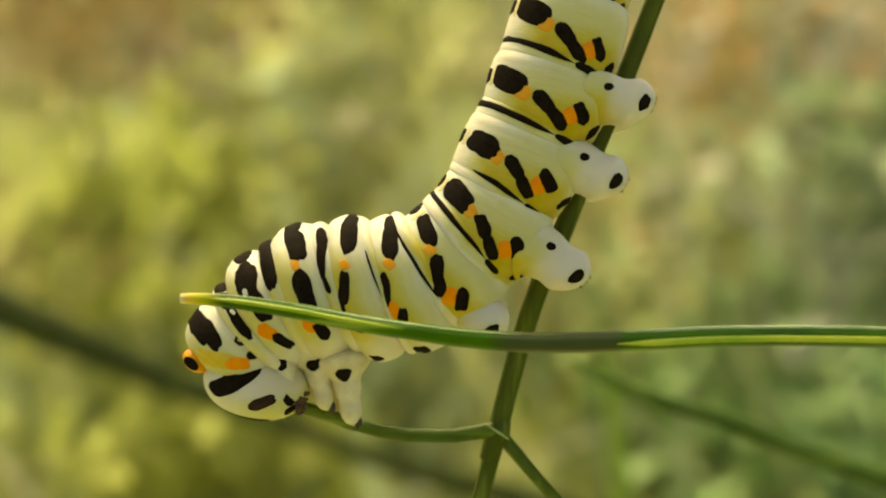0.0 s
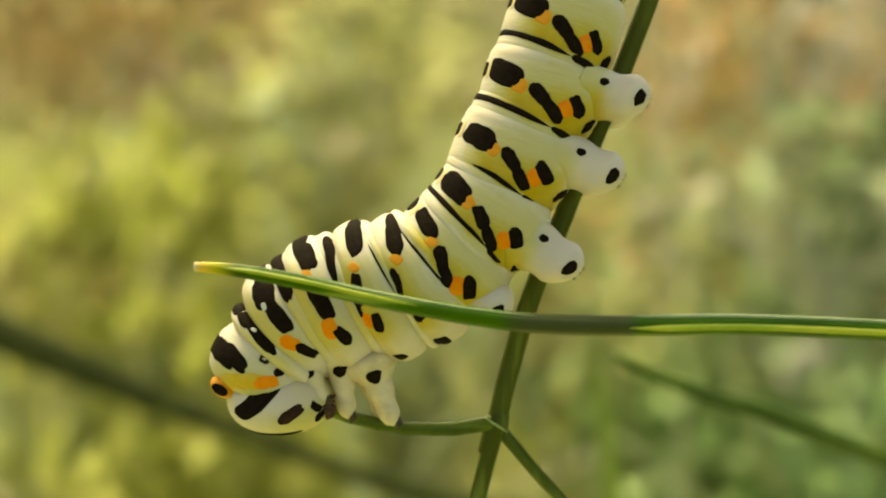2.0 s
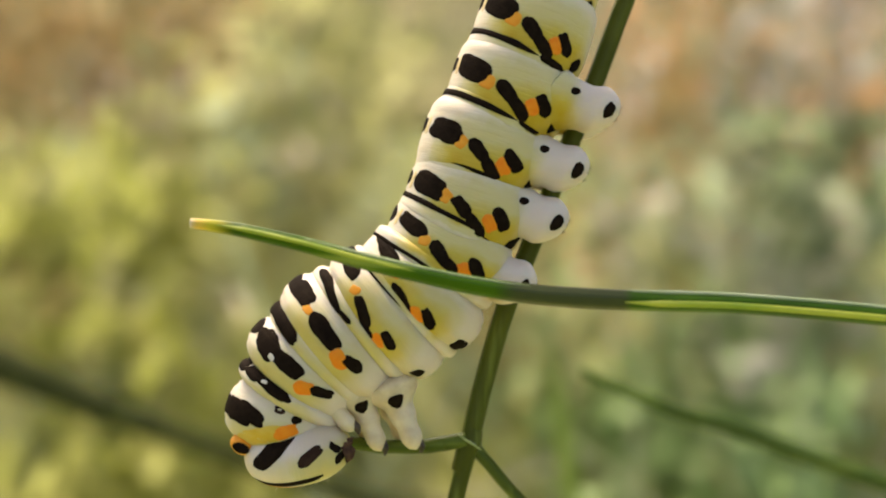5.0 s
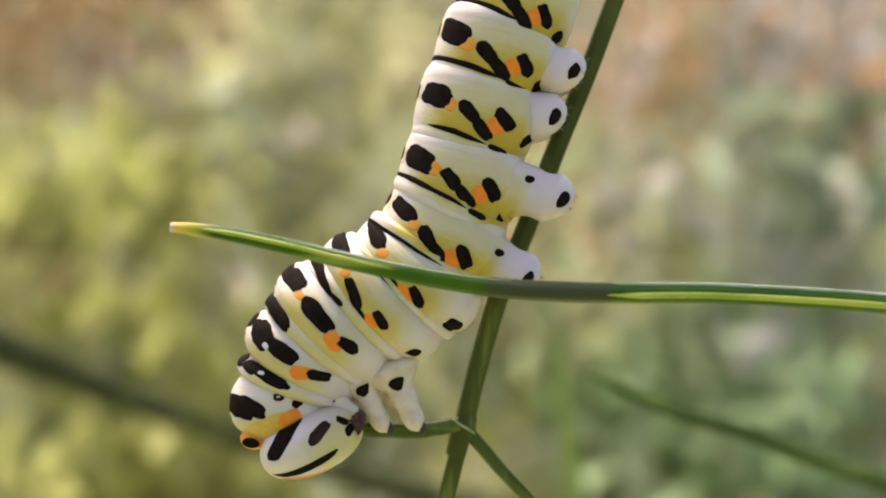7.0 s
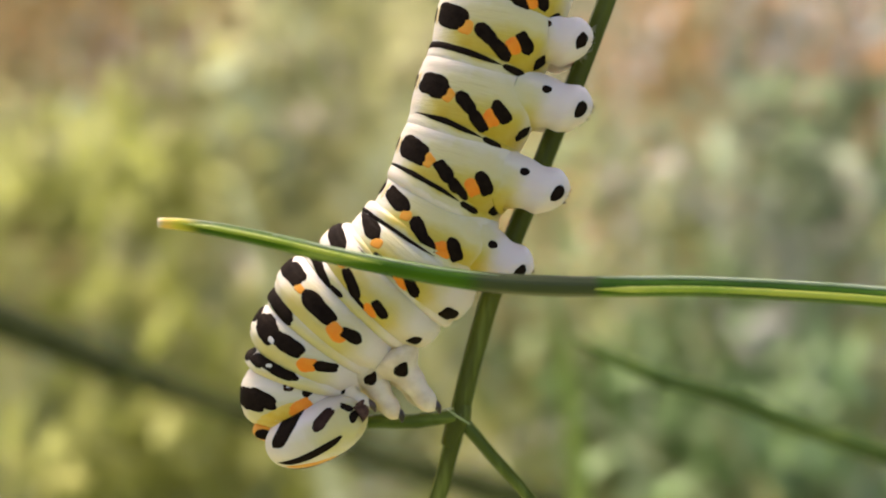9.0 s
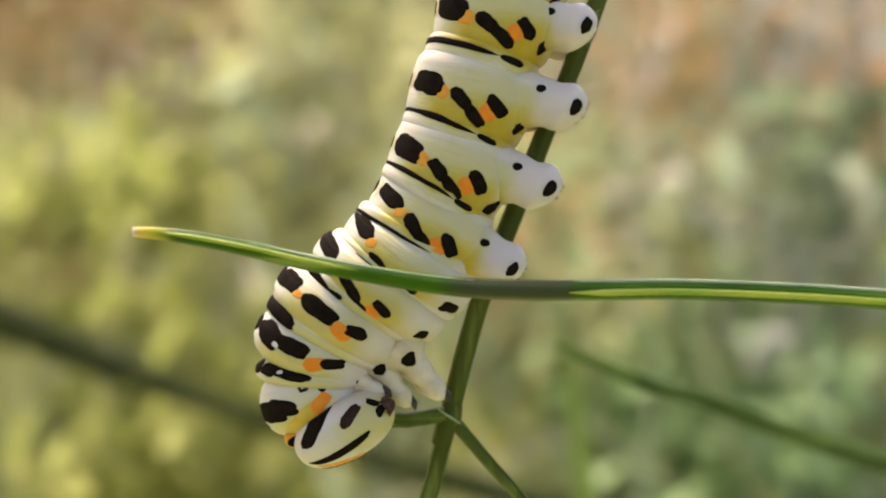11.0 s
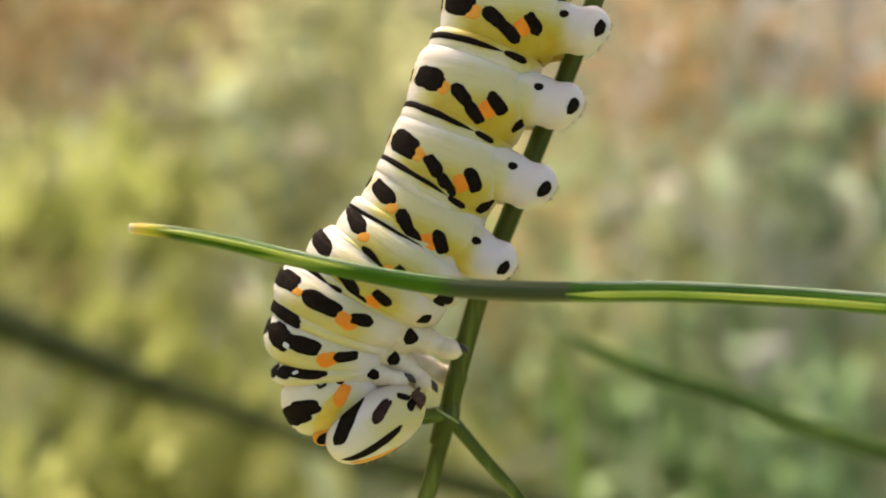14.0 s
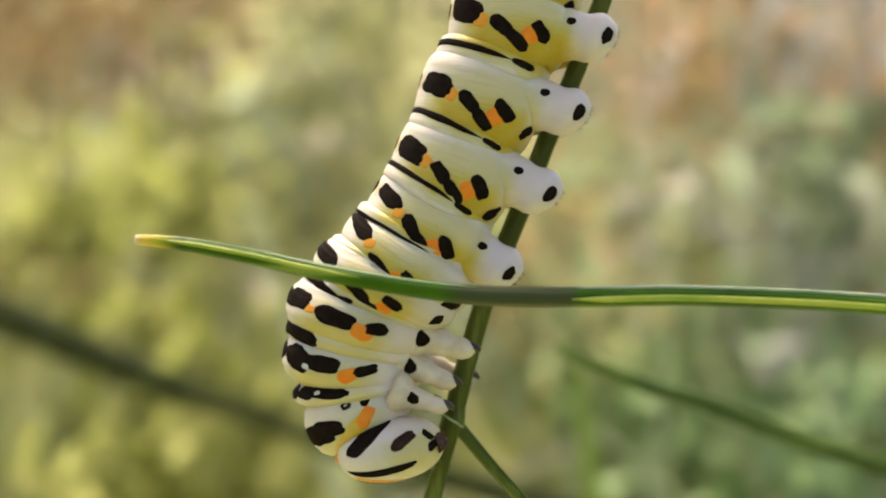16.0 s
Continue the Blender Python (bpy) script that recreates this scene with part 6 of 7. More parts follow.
    walk(body["F9"], (
        (0, pose(0.005602, 0, 0.012585, 7, -65.8153, 0)),
        (0.5, pose(0.005481, 0, 0.013359, 7, -66.019, 0)),
        (1, pose(0.006063, 0, 0.013960, 7, -65.9098, 0)),
        (1.5, pose(0.006038, 0, 0.013979, 7, -66.1451, 0)),
        (2, pose(0.005932, 0, 0.014858, 7, -65.3577, 0)),
        (2.5, pose(0.006193, 0, 0.015741, 7, -64.9494, 0)),
        (3, pose(0.006115, 0, 0.015552, 7, -63.4495, 0)),
        (3.5, pose(0.006185, 0, 0.015606, 6.5, -63.4468, 0)),
        (4, pose(0.007128, 0, 0.015289, 6, -62.4379, 0)),
        (6.5, pose(0.006456, 0, 0.016380, 1.5, -64.1073, 0)),
        (7, pose(0.005696, 0, 0.016405, 0, -64.162, 0)),
        (7.5, pose(0.005310, 0, 0.016331, 0, -65.0144, 0)),
        (8, pose(0.005064, 0, 0.016318, 0, -65.1485, 0)),
        (8.5, pose(0.004852, 0, 0.016550, 0, -66.1634, 0)),
        (9, pose(0.005134, 0, 0.016645, 0, -67.1602, 0)),
        (11.5, pose(0.004331, 0, 0.019260, 0, -71.6722, 0)),
        (12, pose(0.004203, 0, 0.019844, 0, -71.3497, 0)),
        (12.5, pose(0.004480, 0, 0.019916, 0, -71.4266, 0)),
        (13, pose(0.004598, 0, 0.019975, 0, -71.9245, 0)),
        (13.5, pose(0.005127, 0, 0.019872, 0, -71.4989, 0)),
        (14, pose(0.005529, 0, 0.019841, 0, -71.0214, 0)),
        (14.5, pose(0.005123, 0, 0.019541, 0, -71.2101, 0)),
        (15, pose(0.004952, 0, 0.019751, 0, -70.9928, 0)),
        (15.5, pose(0.004600, 0, 0.018943, 0, -70.6079, 0)),
        (16, pose(0.004963, 0, 0.019062, 0, -70.8622, 0)),
    ))
    rows = (
        (0, pose(0.005347, 0, 0.010389, 0, -83.5847, 0)),
        (0.5, pose(0.005172, 0, 0.011183, 0, -83.3968, 0)),
        (1, pose(0.005736, 0, 0.011732, 0, -83.8322, 0)),
        (1.5, pose(0.0058, 0, 0.011782, 0, -83.7751, 0)),
        (2, pose(0.005611, 0, 0.012537, 0, -83.219, 0)),
        (2.5, pose(0.005739, 0, 0.013471, 0, -82.3092, 0)),
        (3, pose(0.00582, 0, 0.013049, 0, -81.1549, 0)),
        (3.5, pose(0.005939, 0, 0.013096, 0, -80.7628, 0)),
        (4, pose(0.006919, 0, 0.012785, 0, -79.6125, 0)),
        (6.5, pose(0.005982, 0, 0.014016, 0, -76.4231, 0)),
        (7, pose(0.003982, 0, 0.014424, 0, -76.5325, 0)),
        (7.5, pose(0.003779, 0, 0.01455, 0, -77.2373, 0)),
        (8, pose(0.003713, 0, 0.014767, 0, -77.5055, 0)),
        (8.5, pose(0.003655, 0, 0.014914, 0, -79.5353, 0)),
        (9, pose(0.004051, 0, 0.015016, 0, -81.5289, 0)),
        (11.5, pose(0.003822, 0, 0.017184, 0, -86.0409, 0)),
        (12, pose(0.003875, 0, 0.017626, 0, -85.7184, 0)),
        (12.5, pose(0.004354, 0, 0.017573, 0, -85.7953, 0)),
        (13, pose(0.004522, 0, 0.017647, 0, -86.2932, 0)),
        (13.5, pose(0.005047, 0, 0.017433, 0, -85.8676, 0)),
        (14, pose(0.005359, 0, 0.017355, 0, -85.3901, 0)),
        (14.5, pose(0.004859, 0, 0.017127, 0, -85.5788, 0)),
        (15, pose(0.00472, 0, 0.01728, 0, -85.3615, 0)),
        (15.5, pose(0.004317, 0, 0.016588, 0, -84.9766, 0)),
        (16, pose(0.004747, 0, 0.016641, 0, -85.2309, 0)),
    )
    for ob in prolegs["A6"]:
        walk(ob, rows)
    rows = (
        (0, pose(0.003691, 0, 0.006039, 0, -69.814, 0)),
        (0.5, pose(0.003601, 0, 0.006776, 0, -69.7428, 0)),
        (1, pose(0.004167, 0, 0.007432, 0, -69.5694, 0)),
        (1.5, pose(0.004162, 0, 0.007379, 0, -70.0075, 0)),
        (2, pose(0.004002, 0, 0.008116, 0, -69.8952, 0)),
        (2.5, pose(0.0041, 0, 0.008926, 0, -69.9145, 0)),
        (3, pose(0.004003, 0, 0.008548, 0, -69.4346, 0)),
        (3.5, pose(0.004044, 0, 0.008499, 0, -69.8347, 0)),
        (4, pose(0.004637, 0, 0.008146, 0, -70.9022, 0)),
        (6.5, pose(0.003275, 0, 0.010539, 0, -78.0134, 0)),
        (7, pose(0.00248, 0, 0.010757, 0, -78.3347, 0)),
        (7.5, pose(0.002474, 0, 0.010772, 0, -78.1796, 0)),
        (8, pose(0.003213, 0, 0.010749, 0, -77.2381, 0)),
        (8.5, pose(0.003729, 0, 0.010535, 0, -76.8602, 0)),
        (9, pose(0.004134, 0, 0.010419, 0, -76.3249, 0)),
        (11.5, pose(0.002777, 0, 0.011819, 0, -79.2426, 0)),
        (12, pose(0.00249, 0, 0.012384, 0, -78.8647, 0)),
        (12.5, pose(0.00281, 0, 0.012411, 0, -78.2453, 0)),
        (13, pose(0.00281, 0, 0.012543, 0, -78.2247, 0)),
        (13.5, pose(0.00334, 0, 0.012416, 0, -77.8002, 0)),
        (14, pose(0.003483, 0, 0.012365, 0, -77.462, 0)),
        (14.5, pose(0.003051, 0, 0.012312, 0, -76.8745, 0)),
        (15, pose(0.002924, 0, 0.01248, 0, -76.537, 0)),
        (15.5, pose(0.002431, 0, 0.011758, 0, -76.8459, 0)),
        (16, pose(0.002823, 0, 0.011812, 0, -76.7297, 0)),
    )
    for ob in prolegs["A5"]:
        walk(ob, rows)
    rows = (
        (0, pose(0.001433, 0, 7.1e-05, 0, -57.8465, 0)),
        (0.5, pose(0.001336, 0, 0.000752, 0, -57.9142, 0)),
        (1, pose(0.001821, 0, 0.001334, 0, -57.6104, 0)),
        (1.5, pose(0.001895, 0, 0.001478, 0, -57.8009, 0)),
        (2, pose(0.001402, 0, 0.002311, 0, -58.828, 0)),
        (2.5, pose(0.000527, 0, 0.004009, 0, -60.5466, 0)),
        (3, pose(0.000192, 0, 0.004635, 0, -63.5477, 0)),
        (3.5, pose(0.000181, 0, 0.004693, 0, -67.3748, 0)),
        (4, pose(0.001208, 0, 0.004675, 0, -69.7333, 0)),
        (6.5, pose(0.00347, 0, 0.005242, 0, -76.7654, 0)),
        (7, pose(0.003179, 0, 0.004727, 0, -76.0714, 0)),
        (7.5, pose(0.002852, 0, 0.004595, 0, -75.3678, 0)),
        (8, pose(0.002624, 0, 0.004598, 0, -74.2314, 0)),
        (8.5, pose(0.002206, 0, 0.004558, 0, -73.841, 0)),
        (9, pose(0.002468, 0, 0.004349, 0, -73.7627, 0)),
        (11.5, pose(0.00099, 0, 0.006323, 0, -73.0409, 0)),
        (12, pose(0.000705, 0, 0.006839, 0, -72.6504, 0)),
        (12.5, pose(0.000947, 0, 0.006871, 0, -71.959, 0)),
        (13, pose(0.00102, 0, 0.006962, 0, -72.3015, 0)),
        (13.5, pose(0.001499, 0, 0.006846, 0, -72.1672, 0)),
        (14, pose(0.00154, 0, 0.006784, 0, -71.1461, 0)),
        (14.5, pose(0.001224, 0, 0.006645, 0, -71.3207, 0)),
        (15, pose(0.000988, 0, 0.006848, 0, -70.6636, 0)),
        (15.5, pose(0.000565, 0, 0.006325, 0, -70.3914, 0)),
        (16, pose(0.000861, 0, 0.006306, 0, -70.5453, 0)),
    )
    for ob in prolegs["A4"]:
        walk(ob, rows)
    rows = (
        (0, pose(-0.003641, 0, -0.002571, 0, -41.2265, 0)),
        (0.5, pose(-0.003747, 0, -0.001898, 0, -41.4346, 0)),
        (1, pose(-0.003171, 0, -0.001173, 0, -42.0738, 0)),
        (1.5, pose(-0.003185, 0, -0.001175, 0, -43.6779, 0)),
        (2, pose(-0.003268, 0, 7.4e-05, 0, -47.7053, 0)),
        (2.5, pose(-0.002792, 0, 0.001016, 0, -52.0399, 0)),
        (3, pose(-0.002384, 0, 0.000938, 0, -57.3496, 0)),
        (3.5, pose(-0.001477, 0, 0.001565, 0, -63.7824, 0)),
        (4, pose(-0.000626, 0, 0.001176, 0, -68.4647, 0)),
        (6.5, pose(0.001477, 0, 0.000214, 0, -66.5008, 0)),
        (7, pose(0.000927, 0, -9.6e-05, 0, -65.4633, 0)),
        (7.5, pose(0.00059, 0, -0.000205, 0, -64.4959, 0)),
        (8, pose(0.00032, 0, -0.000227, 0, -63.9282, 0)),
        (8.5, pose(-7.1e-05, 0, -0.000193, 0, -63.216, 0)),
        (9, pose(0.000125, 0, -0.000406, 0, -62.7561, 0)),
        (11.5, pose(-0.001449, 0, 0.001253, 0, -64.1709, 0)),
        (12, pose(-0.001747, 0, 0.001901, 0, -63.2959, 0)),
        (12.5, pose(-0.001615, 0, 0.001948, 0, -62.4173, 0)),
        (13, pose(-0.00143, 0, 0.002021, 0, -62.9536, 0)),
        (13.5, pose(-0.001065, 0, 0.001806, 0, -63.3532, 0)),
        (14, pose(-0.001159, 0, 0.001701, 0, -62.6951, 0)),
        (14.5, pose(-0.001468, 0, 0.001559, 0, -62.885, 0)),
        (15, pose(-0.001705, 0, 0.001815, 0, -62.5023, 0)),
        (15.5, pose(-0.002155, 0, 0.001297, 0, -62.1615, 0)),
        (16, pose(-0.001801, 0, 0.00119, 0, -61.9435, 0)),
    )
    for ob in prolegs["A3"]:
        walk(ob, rows)
    rows = (
        (0, pose(-0.010667, -0.0013, -0.011448, 0, 81.571, 0)),
        (0.5, pose(-0.010401, -0.0013, -0.010792, 0, 78.495, 0)),
        (1, pose(-0.009316, -0.0013, -0.010292, 0, 75.544, 0)),
        (1.5, pose(-0.008755, -0.0013, -0.010365, 0, 72.725, 0)),
        (2, pose(-0.007755, -0.0013, -0.009827, 0, 70.043, 0)),
        (2.5, pose(-0.006948, -0.0013, -0.009225, 0, 71.268, 0)),
        (3, pose(-0.006360, -0.0013, -0.009675, 0, 72.458, 0)),
        (3.5, pose(-0.005299, -0.0013, -0.010161, 0, 73.615, 0)),
        (4, pose(-0.003957, -0.0013, -0.010777, 0, 72.160, 0)),
        (6.5, pose(-0.002473, -0.0013, -0.010938, 0, 65.393, 0)),
        (7, pose(-0.002945, -0.0013, -0.011180, 0, 66.869, 0)),
        (7.5, pose(-0.003117, -0.0013, -0.011290, 0, 68.328, 0)),
        (8, pose(-0.003254, -0.0013, -0.011258, 0, 65.155, 0)),
        (8.5, pose(-0.003220, -0.0013, -0.011178, 0, 58.123, 0)),
        (9, pose(-0.002927, -0.0013, -0.011284, 0, 53.537, 0)),
        (11.5, pose(-0.002838, -0.0013, -0.008686, 0, 50.280, 0)),
        (12, pose(-0.002921, -0.0013, -0.007899, 0, 52.796, 0)),
        (12.5, pose(-0.002617, -0.0013, -0.007784, 0, 54.758, 0)),
        (13, pose(-0.002393, -0.0013, -0.007368, 0, 48.078, 0)),
        (13.5, pose(-0.001855, -0.0013, -0.007234, 0, 32.044, 0)),
        (14, pose(-0.002270, -0.0013, -0.006935, 0, 19.447, 0)),
        (14.5, pose(-0.002413, -0.0013, -0.006838, 0, 22.423, 0)),
        (15, pose(-0.002210, -0.0013, -0.006447, 0, 17.139, 0)),
        (15.5, pose(-0.002824, -0.0013, -0.006892, 0, 19.023, 0)),
        (16, pose(-0.002500, -0.0013, -0.007269, 0, 15.480, 0)),
    )
    walk(legs["T3"][0], rows)
    # late on the far leg of this pair grips the stem from behind
    reach = [(t, max(0.0, min(1.0, t - 13.0))) for t, _ in rows]
    walk(legs["T3"][1], [(t, Matrix.Translation((-0.0008 + 0.0008 * k, 0.0030 + 0.0012 * k, -0.0026 * k)) @ m) for (t, k), (_, m) in zip(reach, rows)])
    rows = (
        (0, pose(-0.013071, -0.0013, -0.010746, 0, 75.100, 0)),
        (0.5, pose(-0.012805, -0.0013, -0.010178, 0, 76.797, 0)),
        (1, pose(-0.011845, -0.0013, -0.009721, 0, 78.553, 0)),
        (1.5, pose(-0.011149, -0.0013, -0.010095, 0, 80.368, 0)),
        (2, pose(-0.010407, -0.0013, -0.009427, 0, 82.241, 0)),
        (2.5, pose(-0.009516, -0.0013, -0.009073, 0, 78.259, 0)),
        (3, pose(-0.008850, -0.0013, -0.009554, 0, 74.695, 0)),
        (3.5, pose(-0.007880, -0.0013, -0.010328, 0, 71.544, 0)),
        (4, pose(-0.006504, -0.0013, -0.011009, 0, 70.224, 0)),
        (6.5, pose(-0.005164, -0.0013, -0.011500, 0, 64.254, 0)),
        (7, pose(-0.005580, -0.0013, -0.011708, 0, 62.733, 0)),
        (7.5, pose(-0.005608, -0.0013, -0.011825, 0, 61.120, 0)),
        (8, pose(-0.005624, -0.0013, -0.011752, 0, 62.159, 0)),
        (8.5, pose(-0.005726, -0.0013, -0.011763, 0, 62.458, 0)),
        (9, pose(-0.005329, -0.0013, -0.011997, 0, 58.041, 0)),
        (11.5, pose(-0.005102, -0.0013, -0.009577, 0, 49.776, 0)),
        (12, pose(-0.005035, -0.0013, -0.008948, 0, 45.939, 0)),
        (12.5, pose(-0.004664, -0.0013, -0.008835, 0, 45.821, 0)),
        (13, pose(-0.004288, -0.0013, -0.008637, 0, 38.399, 0)),
        (13.5, pose(-0.003369, -0.0013, -0.008949, 0, 37.731, 0)),
        (14, pose(-0.003572, -0.0013, -0.008594, 0, 41.685, 0)),
        (14.5, pose(-0.003357, -0.0013, -0.008780, 0, 23.101, 0)),
        (15, pose(-0.003313, -0.0013, -0.008280, 0, 27.020, 0)),
        (15.5, pose(-0.003766, -0.0013, -0.008884, 0, 24.659, 0)),
        (16, pose(-0.003427, -0.0013, -0.009436, 0, 23.705, 0)),
    )
    walk(legs["T2"][0], rows)
    walk(legs["T2"][1], [(t, Matrix.Translation((-0.0008, 0.0030, 0.0)) @ m) for t, m in rows])
    rows = (
        (0, pose(-0.015406, -0.0024, -0.010626, 0, 76.025, 0)),
        (0.5, pose(-0.015094, -0.0024, -0.010332, 0, 73.999, 0)),
        (1, pose(-0.014261, -0.0024, -0.010015, 0, 71.975, 0)),
        (1.5, pose(-0.013388, -0.0024, -0.009917, 0, 69.957, 0)),
        (2, pose(-0.012730, -0.0024, -0.009390, 0, 67.951, 0)),
        (2.5, pose(-0.012039, -0.0024, -0.009120, 0, 64.945, 0)),
        (3, pose(-0.011271, -0.0024, -0.009810, 0, 61.965, 0)),
        (3.5, pose(-0.010373, -0.0024, -0.010319, 0, 59.011, 0)),
        (4, pose(-0.008843, -0.0024, -0.010503, 0, 56.084, 0)),
        (6.5, pose(-0.007632, -0.0024, -0.011927, 0, 41.850, 0)),
        (7, pose(-0.008040, -0.0024, -0.012104, 0, 39.735, 0)),
        (7.5, pose(-0.008232, -0.0024, -0.012099, 0, 37.647, 0)),
        (8, pose(-0.008115, -0.0024, -0.012167, 0, 38.500, 0)),
        (8.5, pose(-0.007976, -0.0024, -0.012374, 0, 39.129, 0)),
        (9, pose(-0.007655, -0.0024, -0.012604, 0, 37.469, 0)),
        (11.5, pose(-0.007130, -0.0024, -0.010253, 0, 29.503, 0)),
        (12, pose(-0.007001, -0.0024, -0.009652, 0, 29.413, 0)),
        (12.5, pose(-0.006518, -0.0024, -0.009540, 0, 28.692, 0)),
        (13, pose(-0.005902, -0.0024, -0.009561, 0, 23.250, 0)),
        (13.5, pose(-0.005167, -0.0024, -0.009693, 0, 23.554, 0)),
        (14, pose(-0.005142, -0.0024, -0.009720, 0, 14.747, 0)),
        (14.5, pose(-0.004322, -0.0024, -0.010249, 0, 11.475, 0)),
        (15, pose(-0.004348, -0.0024, -0.009748, 0, 9.033, 0)),
        (15.5, pose(-0.004061, -0.0024, -0.010859, 0, 6.233, 0)),
        (16, pose(-0.003213, -0.0024, -0.011765, 0, 19.138, 0)),
    )
    walk(legs["T1"][0], rows)
    walk(legs["T1"][1], [(t, Matrix.Translation((-0.0008, 0.0030, 0.0)) @ m) for t, m in rows])
    walk(plant, (
        (0, SUBJECT @ pose(-0.000485, 0, -0.001201)),
        (0.5, SUBJECT @ pose(-0.000623, 0, -0.000461)),
        (1, SUBJECT @ pose(-4e-06, 0, 0.000233)),
        (1.5, SUBJECT @ pose(7.5e-05, 0, 0.000368)),
        (2, SUBJECT @ pose(-7.3e-05, 0, 0.001196)),
        (2.5, SUBJECT @ pose(4.6e-05, 0, 0.00226)),
        (3, SUBJECT @ pose(0.000312, 0, 0.001585)),
        (3.5, SUBJECT @ pose(0.000345, 0, 0.001364)),
        (4, SUBJECT @ pose(0.001127, 0, 0.000754)),
        (6.5, SUBJECT @ pose(0.001197, 0, 0.000472)),
        (7, SUBJECT @ pose(0.000529, 0, 0.000102)),
        (7.5, SUBJECT @ pose(0.000264, 0, 5e-06)),
        (8, SUBJECT @ pose(0, 0, 0)),
        (8.5, SUBJECT @ pose(-0.000403, 0, -4.8e-05)),
        (9, SUBJECT @ pose(-0.000231, 0, -0.000328)),
        (11.5, SUBJECT @ pose(-0.001804, 0, 0.001479)),
        (12, SUBJECT @ pose(-0.001939, 0, 0.002171)),
        (12.5, SUBJECT @ pose(-0.001672, 0, 0.001988)),
        (13, SUBJECT @ pose(-0.001717, 0, 0.002263)),
        (13.5, SUBJECT @ pose(-0.001315, 0, 0.001941)),
        (14, SUBJECT @ pose(-0.001185, 0, 0.00171)),
        (14.5, SUBJECT @ pose(-0.001757, 0, 0.001671)),
        (15, SUBJECT @ pose(-0.001887, 0, 0.001898)),
        (15.5, SUBJECT @ pose(-0.002285, 0, 0.001392)),
        (16, SUBJECT @ pose(-0.001926, 0, 0.001164)),
    ))
    walk(twig[0], (
        (0, pose(0, 0, 0)),
        (14.6, pose(0, 0, 0)),
        (15.3, pose(-0.002448, -0.001, -0.000932)),
        (16, pose(-0.002459, -0.001, -0.00204)),
    ))
    walk(twig[1], (
        (0, pose(0, 0, 0)),
        (13.6, pose(0, 0, 0)),
        (14.3, pose(-0.001135, -0.001, 0.000496)),
        (15, pose(-0.000796, -0.001, -6.1e-05)),
        (15.5, pose(-0.001112, -0.001, -0.0011)),
        (16, pose(-0.000989, -0.001, -0.00179)),
    ))
    walk(twig[2], (
        (0, pose(0, 0, 0)),
        (11.9, pose(0, 0, 0)),
        (12.6, pose(-0.001663, -0.001, 0.001059)),
        (13, pose(-0.000869, -0.001, 0.0008)),
        (13.5, pose(-0.000611, -0.001, 0.000583)),
        (14, pose(-0.000419, -0.001, 0.001015)),
        (14.5, pose(0.000838, -0.001, 0.00045)),
        (15, pose(0.000674, -0.001, 0.000119)),
        (15.5, pose(0.000358, -0.001, -0.00092)),
        (16, pose(0.000481, -0.001, -0.00161)),
    ))
    walk(twig[3], (
        (0, pose(0, 0, 0)),
        (9.8, pose(0, 0, 0)),
        (10.5, pose(-0.001849, -0.001, 0.000637)),
        (11.5, pose(-0.000488, -0.001, 0.000818)),
        (12, pose(-0.000183, -0.001, 0.000832)),
        (12.5, pose(6.4e-05, -0.001, 0.001259)),
        (13, pose(0.001056, -0.001, 0.000935)),
        (13.5, pose(0.001314, -0.001, 0.000718)),
        (14, pose(0.001506, -0.001, 0.00115)),
        (14.5, pose(0.002763, -0.001, 0.000585)),
        (15, pose(0.002599, -0.001, 0.000254)),
        (15.5, pose(0.002283, -0.001, -0.000785)),
        (16, pose(0.002406, -0.001, -0.001475)),
    ))
    walk(twig[4], (
        (0, pose(0, 0, 0)),
        (7.3, pose(0, 0, 0)),
        (8, pose(-0.001687, -0.001, 6.2e-05)),
        (8.5, pose(-0.00166, -0.001, 1.8e-05)),
        (9, pose(-0.00164, -0.001, 0.000315)),
        (11.5, pose(0.001772, -0.001, 0.000773)),
        (12, pose(0.002077, -0.001, 0.000787)),
        (12.5, pose(0.002324, -0.001, 0.001214)),
        (13, pose(0.003316, -0.001, 0.00089)),
        (13.5, pose(0.003574, -0.001, 0.000673)),
        (14, pose(0.003766, -0.001, 0.001105)),
        (14.5, pose(0.005023, -0.001, 0.00054)),
        (15, pose(0.004859, -0.001, 0.000209)),
        (15.5, pose(0.004543, -0.001, -0.00083)),
        (16, pose(0.004666, -0.001, -0.00152)),
    ))
    walk(twig[5], (
        (0, pose(0, 0, 0)),
        (4.6, pose(0, 0, 0)),
        (5.3, pose(-0.001893, -0.001, -9.5e-05)),
        (6.5, pose(-0.000841, -0.001, -0.00033)),
        (7, pose(-0.000163, -0.001, -0.000205)),
        (7.5, pose(0.00024, -0.001, -0.00037)),
        (8, pose(0.000573, -0.001, -0.000323)),
        (8.5, pose(0.0006, -0.001, -0.000367)),
        (9, pose(0.00062, -0.001, -7e-05)),
        (11.5, pose(0.004032, -0.001, 0.000388)),
        (12, pose(0.004337, -0.001, 0.000402)),
        (12.5, pose(0.004584, -0.001, 0.000829)),
        (13, pose(0.005576, -0.001, 0.000505)),
        (13.5, pose(0.005834, -0.001, 0.000288)),
        (14, pose(0.006026, -0.001, 0.00072)),
        (14.5, pose(0.007283, -0.001, 0.000155)),
        (15, pose(0.007119, -0.001, -0.000176)),
        (15.5, pose(0.006803, -0.001, -0.001215)),
        (16, pose(0.006926, -0.001, -0.001905)),
    ))
